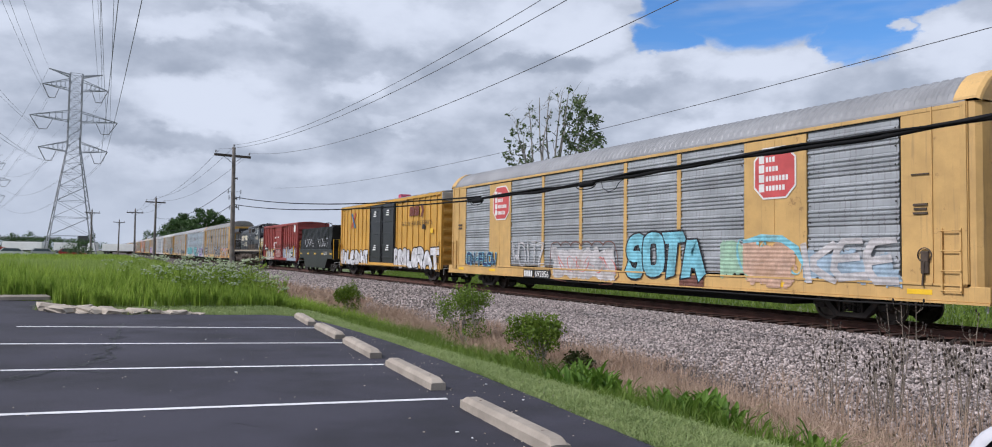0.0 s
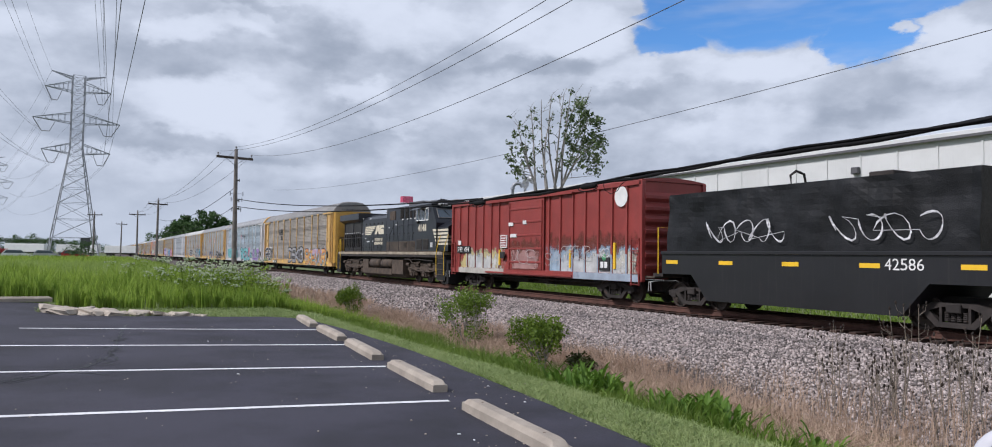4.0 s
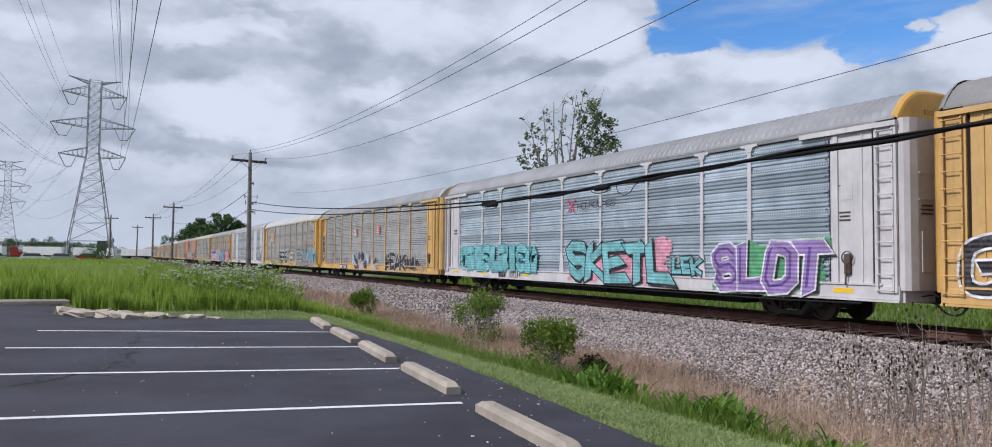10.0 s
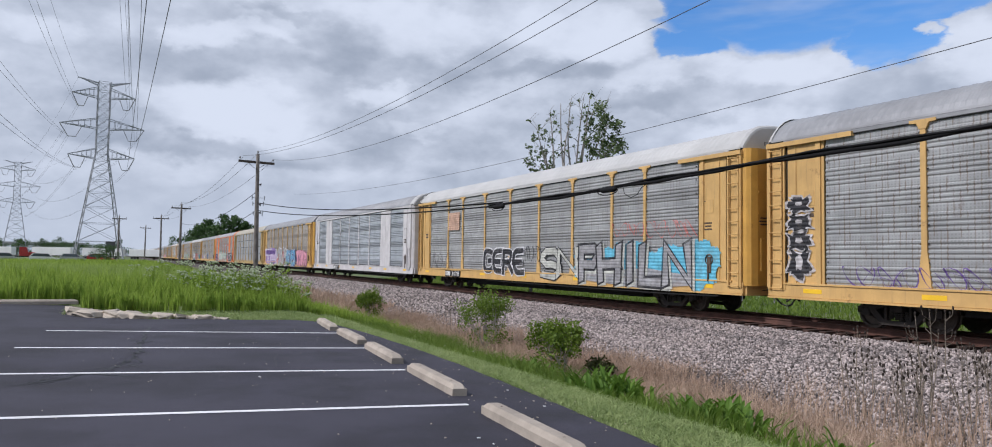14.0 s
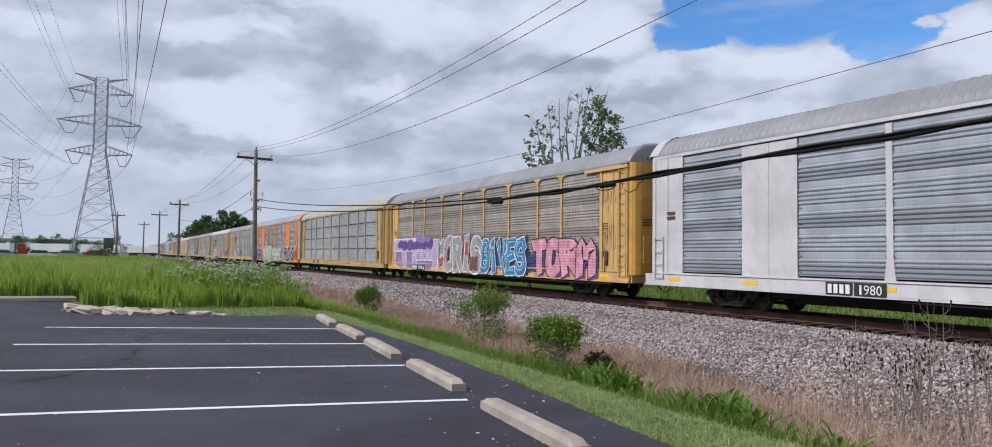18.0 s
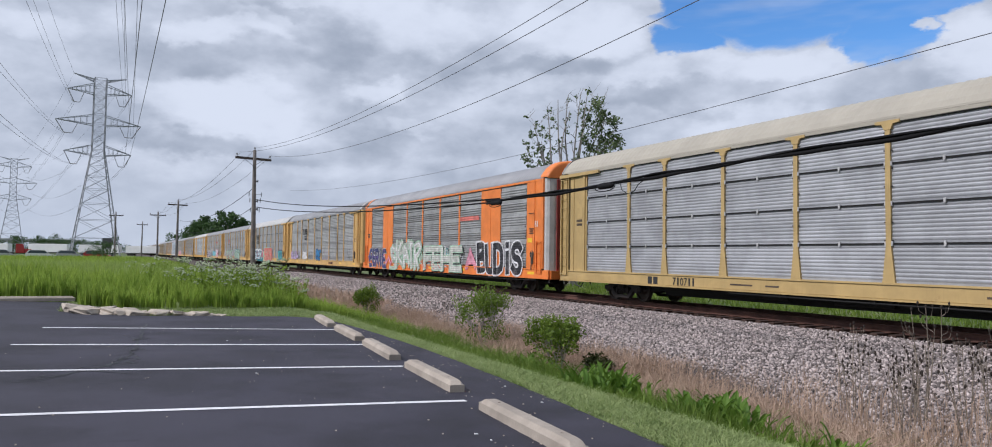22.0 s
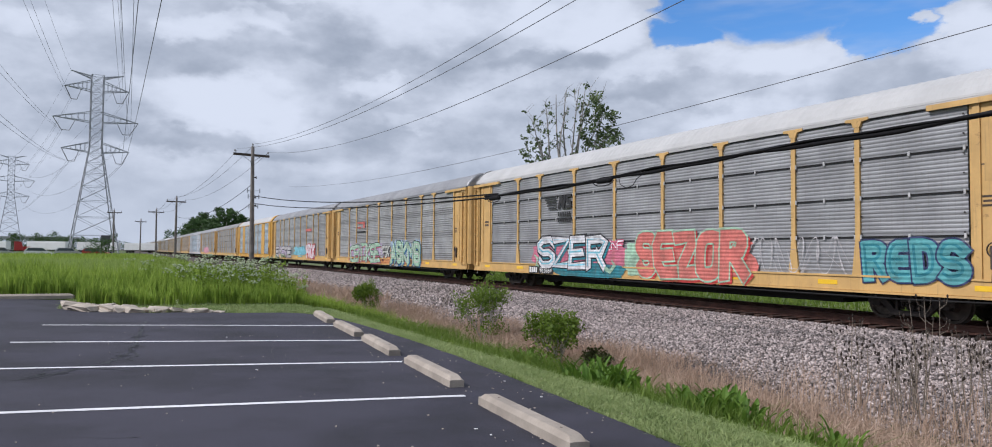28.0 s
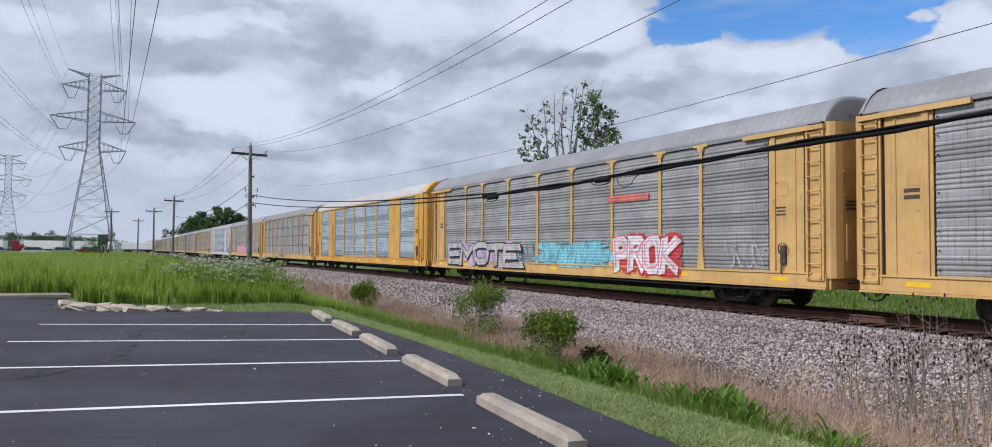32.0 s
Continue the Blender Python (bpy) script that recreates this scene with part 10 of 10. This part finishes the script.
solid("mown_grass", blades("mown_grass", x, y, R.uniform(0.06, 0.15, len(x)), R.uniform(0.008, 0.02, len(x)), MOWN, 5, 0.9, 0.5), MOWN, "short mown grass at the lot's far end", "grass", "stuff")

# the bank: green below the verge, straw in the ditch
n = 62000
x, y = R.uniform(5.8, 9.8, n), 2.5 + 42 * R.uniform(0, 1, n) ** 1.3
keep = R.uniform(0, 1, n) < np.clip(1.35 - (x - 6.2) / 1.7 + 0.5 * np.sin(y * 0.8) * np.sin(y * 0.23) + 0.75 * smooth(10, 17, y), 0.04, 1)
x, y = x[keep], y[keep]
n = len(x)
solid("bank_grass", blades("bank_grass", x, y, R.uniform(0.16, 0.50, n) * (0.35 + 0.65 * smooth(5.8, 6.9, x)) * (0.75 + 0.35 * np.sin(y * 1.1 + x)), R.uniform(0.008, 0.020, n), BANK, 6, 0.55), BANK, "rough green grass on the ditch bank", "grass", "stuff")
n = 135000
x, y = R.uniform(7.6, 12.9, n), 2.5 + 36 * R.uniform(0, 1, n) ** 1.35
mid = np.interp(y, [3, 8, 11, 14, 20, 30], [8.9, 9.6, 10.5, 10.8, 10.8, 10.9])
keep = R.uniform(0, 1, n) < np.clip(1.25 - np.abs(x - mid) / 1.45 + 0.35 * np.sin(y * 0.6 + 1) * np.sin(x * 1.3 + y * 0.2), 0.02, 1)
x, y = x[keep], y[keep]
n = len(x)
solid("dry_grass", blades("dry_grass", x, y, R.uniform(0.14, 0.62, n) * (0.8 + 0.3 * np.sin(x * 2.1 + y * 0.9) * np.sin(y * 1.7)), R.uniform(0.006, 0.016, n), STRAW, 7, 0.9), STRAW, "dry straw-coloured grass in the ditch", "grass", "stuff")
n = 9000
x, y = R.uniform(8.5, 12.6, n), R.uniform(36, 75, n)
solid("dry_grass", blades("dry_grass", x, y, R.uniform(0.3, 0.8, n), R.uniform(0.02, 0.05, n), STRAW, 8, 0.6), STRAW, "dry weeds beside the ballast", "grass", "stuff")
# far side of the line
n = 30000
x, y = R.uniform(22.6, 33, n), R.uniform(4, 80, n)
solid("far_verge_grass", blades("far_verge_grass", x, y, R.uniform(0.15, 0.4, n), R.uniform(0.03, 0.07, n), BANK, 9, 0.5), BANK, "green grass beyond the tracks", "grass", "stuff")

# thin dry stalks with dark seed heads
rnd = random.Random(31)


def stalk_clump(x, y, count, tall):
    t = thing("dry_weed", "tall grey dry weed with dark seed heads", "weed", pose(x, y, float(ground_z(x, y)) - 0.02), "dry weeds")
    g, s = Geo(), Geo()
    for i in range(max(2, count // 2)):
        dx, dy = rnd.gauss(0, 0.20), rnd.gauss(0, 0.20)
        h = tall * rnd.uniform(0.65, 1.0)
        p0, p1 = Vector((dx * 0.6, dy * 0.6, 0)), Vector((dx + rnd.uniform(-0.1, 0.1), dy + rnd.uniform(-0.1, 0.1), h * 0.55))
        p2 = p1 + Vector((rnd.uniform(-0.08, 0.08), rnd.uniform(-0.08, 0.08), h * 0.45))
        g.tube(p0, p1, 0.010, 0.008, n=4, caps=False)
        g.tube(p1, p2, 0.008, 0.004, n=4, caps=False)
        ends = [p2]
        for k in range(rnd.randint(4, 7)):
            q = p1.lerp(p2, rnd.uniform(0, 0.9))
            a, l = rnd.uniform(0, 6.28), rnd.uniform(0.10, 0.24)
            m = q + Vector((math.cos(a) * l * 0.7, math.sin(a) * l * 0.7, l * 0.45))
            e = m + Vector((math.cos(a) * l * 0.15, math.sin(a) * l * 0.15, l * 0.6))
            g.tube(q, m, 0.004, 0.003, n=4, caps=False)
            g.tube(m, e, 0.003, 0.0025, n=4, caps=False)
            ends.append(e)
        for e in ends:
            k = rnd.uniform(0.7, 1.2)
            s.lathe([(-0.005, 0.003), (0.008 * k, 0.012 * k), (0.028 * k, 0.016 * k), (0.048 * k, 0.010 * k), (0.058 * k, 0.0)], "z", 6, at=tuple(e))
    tagged(part("stalk_growth", g, STALK, t), kind="stuff")
    tagged(part("seed_head", s, SEED, t, "dark brown seed heads"), kind="stuff")


for x, y, c, tall in ((11.0, 5.9, 9, 1.55), (11.4, 6.6, 8, 1.5), (10.8, 7.3, 8, 1.35), (11.6, 7.6, 9, 1.45), (12.0, 6.4, 8, 1.5), (11.2, 8.4, 7, 1.2), (12.2, 8.2, 6, 1.2),
                      (11.0, 23.0, 7, 1.1), (11.4, 26.5, 7, 1.1), (11.2, 30.5, 7, 1.2), (11.9, 5.2, 8, 1.6), (12.5, 7.2, 6, 1.3), (11.9, 7.9, 8, 1.95), (12.1, 7.0, 8, 1.95), (11.7, 8.9, 6, 1.6)):
    stalk_clump(x, y, c, tall)
n = 850
x, y = R.uniform(8.8, 12.0, n), 3.5 + 7 * R.uniform(0, 1, n)
solid("dry_stalks", blades("dry_stalks", x, y, R.uniform(0.5, 1.15, n), R.uniform(0.006, 0.014, n), STRAW, 10, 0.35, 0.1), STRAW, "tall pale dry stalks in the ditch", "weeds", "stuff")


def bush(x, y, height, width, seed, label, mat, dark=0):
    r = random.Random(seed)
    t = thing("bush", label, "bush", pose(x, y, float(ground_z(x, y))), "bushes on the bank")
    g, tips = Geo(), []
    for k in range(9):
        d = Vector((r.uniform(-0.6, 0.6), r.uniform(-0.6, 0.6), 1)).normalized()
        grow(g, Vector((r.uniform(-0.1, 0.1), r.uniform(-0.1, 0.1), -0.05)), d, height * 0.42, 0.016, 2, r, tips, 0.5, 0.2)
    part("stem_growth", g, BARK, t)
    cen = [tuple(p) for p in tips if p.z < height * 1.05 and math.hypot(p.x, p.y) < width * 0.62]
    for i in range(28):
        a, k = r.uniform(0, 6.28), r.uniform(0, 1) ** 0.5
        hh = r.uniform(0.03, 0.98)
        w2 = width / 2 * math.sin(math.pi * (0.30 + 0.58 * hh))
        cen.append((math.cos(a) * w2 * k, math.sin(a) * w2 * k, height * hh))
    part("foliage", leaf_cloud(cen, [width * 0.17] * len(cen), [int(42 * (dark or 1))] * len(cen), 0.042, mat, seed), mat, t)


BUSH_A = leaf_material("bush_leaf", (0.075, 0.135, 0.016), (0.20, 0.28, 0.042), glow_through=0.35)
BUSH_B = leaf_material("dark_bush_leaf", (0.058, 0.110, 0.013), (0.205, 0.285, 0.036), glow_through=0.35)
bush(9.45, 15.25, 1.5, 1.2, 1, "dense green bush on the ditch bank", BUSH_B)
bush(10.1, 20.5, 1.95, 1.4, 2, "airy light green bush on the ditch bank", BUSH_A)
bush(10.1, 32.3, 1.4, 1.35, 3, "small green bush on the ditch bank", BUSH_B)
bush(10.2, 14.6, 0.55, 0.8, 4, "low dark twiggy shrub in dry grass", leaf_material("twig_leaf", (0.035, 0.045, 0.014), (0.075, 0.085, 0.026)), 0.35)


def dock_plant(x, y, n, size, seed):
    r = random.Random(seed)
    t = thing("dock_plant", "broad-leaved green dock plant on the bank", "plant", pose(x, y, float(ground_z(x, y))), "broad-leaved weeds")
    g = Geo()
    for i in range(2 * n):
        a = r.uniform(0, 6.28)
        ca, sa = math.cos(a), math.sin(a)
        ox, oy = r.uniform(-0.35, 0.35), r.uniform(-0.35, 0.35)
        l, wd, rise = size * r.uniform(0.7, 1.2), size * r.uniform(0.055, 0.095), r.uniform(0.9, 1.6)
        vs = []
        for k in range(6):
            f = k / 5
            rad, z = l * f * 0.45, l * rise * (f - 0.45 * f * f)
            hw = wd * math.sin(math.pi * min(0.97, 0.12 + f * 0.86)) * (1 + 0.15 * math.sin(k * 2.3 + i))
            for s in (-1, 0, 1):
                vs.append((ox + ca * rad - sa * hw * s, oy + sa * rad + ca * hw * s, z - (0.015 if s == 0 else 0)))
        g.add(vs, [(3 * k + j, 3 * k + j + 1, 3 * k + j + 4, 3 * k + j + 3) for k in range(5) for j in range(2)])
    part("foliage", g, DOCK, t)


for k, (x, y, n, s) in enumerate(((6.75, 9.45, 34, 0.52), (6.95, 10.2, 28, 0.48), (6.6, 8.9, 22, 0.42), (6.9, 7.25, 36, 0.52), (7.1, 7.8, 28, 0.45), (6.75, 6.6, 20, 0.40), (7.3, 6.0, 16, 0.35), (7.2, 12.6, 18, 0.4))):
    dock_plant(x, y, n, s, 40 + k)


def umbel_plant(x, y, tall, seed):
    """A tall weed with flat white flower heads."""
    r = random.Random(seed)
    t = thing("flowering_weed", "tall green weed with flat white flower heads", "weed", pose(x, y, float(ground_z(x, y))), "flowering weeds")
    g, fl = Geo(), Geo()
    cen = []
    for i in range(r.randint(4, 7)):
        top = Vector((r.gauss(0, 0.28), r.gauss(0, 0.28), tall * r.uniform(0.40, 1.05)))
        g.tube((top.x * 0.3, top.y * 0.3, -0.05), top, 0.010, 0.005, n=4, caps=False)
        cen += [(top.x * f, top.y * f, top.z * f) for f in (0.4, 0.6, 0.8)]
        for k in range(r.randint(5, 9)):
            e = top + Vector((r.uniform(-0.13, 0.13), r.uniform(-0.13, 0.13), r.uniform(0.0, 0.08)))
            g.tube(top, e, 0.003, n=3, caps=False)
            fl.lathe([(0.0, 0.0), (0.010, 0.030), (0.030, 0.024), (0.040, 0.0)], "z", 6, at=tuple(e))
    part("stem_growth", g, BANK, t)
    tagged(part("bloom", fl, FLOWER, t, "flat white flower heads"), kind="stuff")
    part("foliage", leaf_cloud(cen, [0.16] * len(cen), [14] * len(cen), 0.05, FIELD, seed), FIELD, t)


for k in range(20):
    r = random.Random(500 + k)
    x = r.uniform(2.6, 8.2)
    y = 22.4 + 0.3 * x + 11 * r.uniform(0, 1) ** 1.4 + (x - 2.6) * 0.7
    umbel_plant(x, y, r.uniform(0.85, 1.4), 600 + k)
for k in range(34):
    r = random.Random(900 + k)
    x = r.uniform(2.0, 4.6)
    umbel_plant(x, 22.9 + 0.45 * x + 4.0 * r.uniform(0, 1), r.uniform(0.8, 1.35), 950 + k)
for k in range(4):
    r = random.Random(560 + k)
    umbel_plant(r.uniform(-3, 4), r.uniform(30, 46), r.uniform(1.0, 1.3), 700 + k)

# gooseneck pipe beyond the line
vent_pipe = thing("vent_pipe", "tall galvanised gooseneck vent pipe beyond the tracks", "pipe", pose(24.00, 42.27, float(ground_z(24.00, 42.27))))
TOP = 6.15 - float(ground_z(24.00, 42.27))
DX, DY = 0.86, -0.51
part("riser", Geo().path([(0, 0, -0.05), (0, 0, TOP)] + [(DX * 0.34 * (1 - math.cos(a)), DY * 0.34 * (1 - math.cos(a)), TOP + 0.34 * math.sin(a)) for a in (0.4, 0.8, 1.2, 1.6, 2.0, 2.4)], 0.13), GALV_PIPE, vent_pipe, smooth=True)
part("mouth", Geo().tube((DX * 0.57, DY * 0.57, TOP + 0.26), (DX * 0.68, DY * 0.68, TOP + 0.10), 0.15, 0.16, n=14), GALV_PIPE, vent_pipe, "flared pipe mouth")
for z in (TOP - 0.05, TOP * 0.5):
    part("collar", Geo().lathe([(z, 0.13), (z, 0.155), (z + 0.08, 0.155), (z + 0.08, 0.13)], "z", 14), GALV_PIPE, vent_pipe)

# rubble at the end of the lot
RUBBLE = material("pale_rubble", (0.44, 0.385, 0.315), rough=0.9, var=0.2, scale=3.0, bump=0.4)
rnd = random.Random(17)
for i in range(46):
    f = i / 45
    x, y = -0.72 + 3.0 * f ** 1.5 + rnd.uniform(-0.1, 0.1), 20.15 - 0.5 * min(1, f * 2) + rnd.uniform(-0.12, 0.5 * (1 - f))
    s = rnd.uniform(0.09, 0.25) * (1.0 - 0.5 * f)
    g = Geo().box(-s * 1.6, s * 1.6, -s * 1.1, s * 1.1, -s * 0.42, s * 0.34, s * 0.25)
    g.v = [(a + rnd.uniform(-0.22, 0.22) * s, b + rnd.uniform(-0.22, 0.22) * s, c + rnd.uniform(-0.2, 0.2) * s) for a, b, c in g.v]
    solid("rubble_stone", g, RUBBLE, "pale broken stone at the asphalt's edge", "stone", group="rubble at the lot's end", at=pose(x, y, max(lot_z(x, y), float(ground_z(x, y))) + s * 0.20, rnd.uniform(-12, 12), rnd.uniform(-12, 12), rnd.uniform(0, 360)))
# grit and chips on the asphalt, thickest along its edge
R2 = np.random.default_rng(9)
n = 260
gu, gq = R2.uniform(4.5, 17, n), np.where(R2.uniform(0, 1, n) < 0.6, R2.normal(3.6, 0.7, n), R2.uniform(-2.5, 4.4, n))
g = Geo()
for u, q in zip(gu, gq):
    k = float(R2.uniform(0.003, 0.008))
    px, py, pz = lot_point(float(u), float(q))
    g.box(px - k, px + k, py - k * 1.3, py + k * 1.3, pz, pz + k)
solid("grit", g, RUBBLE, "loose pale grit scattered over the asphalt", "gravel", "stuff")
# scraps on the asphalt
SCRAP = material("white_paper_scrap", (0.7, 0.7, 0.7), rough=0.8)
for u, q in ((7.9, 3.9), (6.55, 2.55), (6.3, 2.6), (14.2, 0.7), (9.0, 3.9), (10.4, 0.9), (8.2, 2.2)):
    s = rnd.uniform(0.010, 0.020)
    solid("paper_scrap", Geo().box(-s, s, -s * 0.7, s * 0.7, 0.0, 0.008, 0.003), SCRAP, "small white scrap on the asphalt", "litter", group="litter", at=lot_pose(u, q, rnd.uniform(0, 180)))



# ---------------------------------------------------------------- what moves
def motions():
    """The whole train rolls towards -y; every wheelset turns on its truck."""
    stops_at = [i * 0.5 for i in range(65)]
    runs = [run_by(t) for t in stops_at]
    for car, y in CARS:
        walk(car, [(t, pose(TRACK_X, y - s, RAIL_Z)) for t, s in zip(stops_at, runs)])
    ticks = [i / FPS for i in range(int(32 * FPS) + 1)]
    turns = [run_by(t) for t in ticks]
    for (dy, r), sets in WHEELSETS.items():
        walk(sets[0], [(t, pose(0, dy, r, math.degrees(s / r))) for t, s in zip(ticks, turns)])
        act, slot = sets[0].animation_data.action, sets[0].animation_data.action_slot
        for ws in sets[1:]:
            ws.rotation_mode = "QUATERNION"
            ws.animation_data_create()
            ws.animation_data.action = act
            ws.animation_data.action_slot = slot


motions()
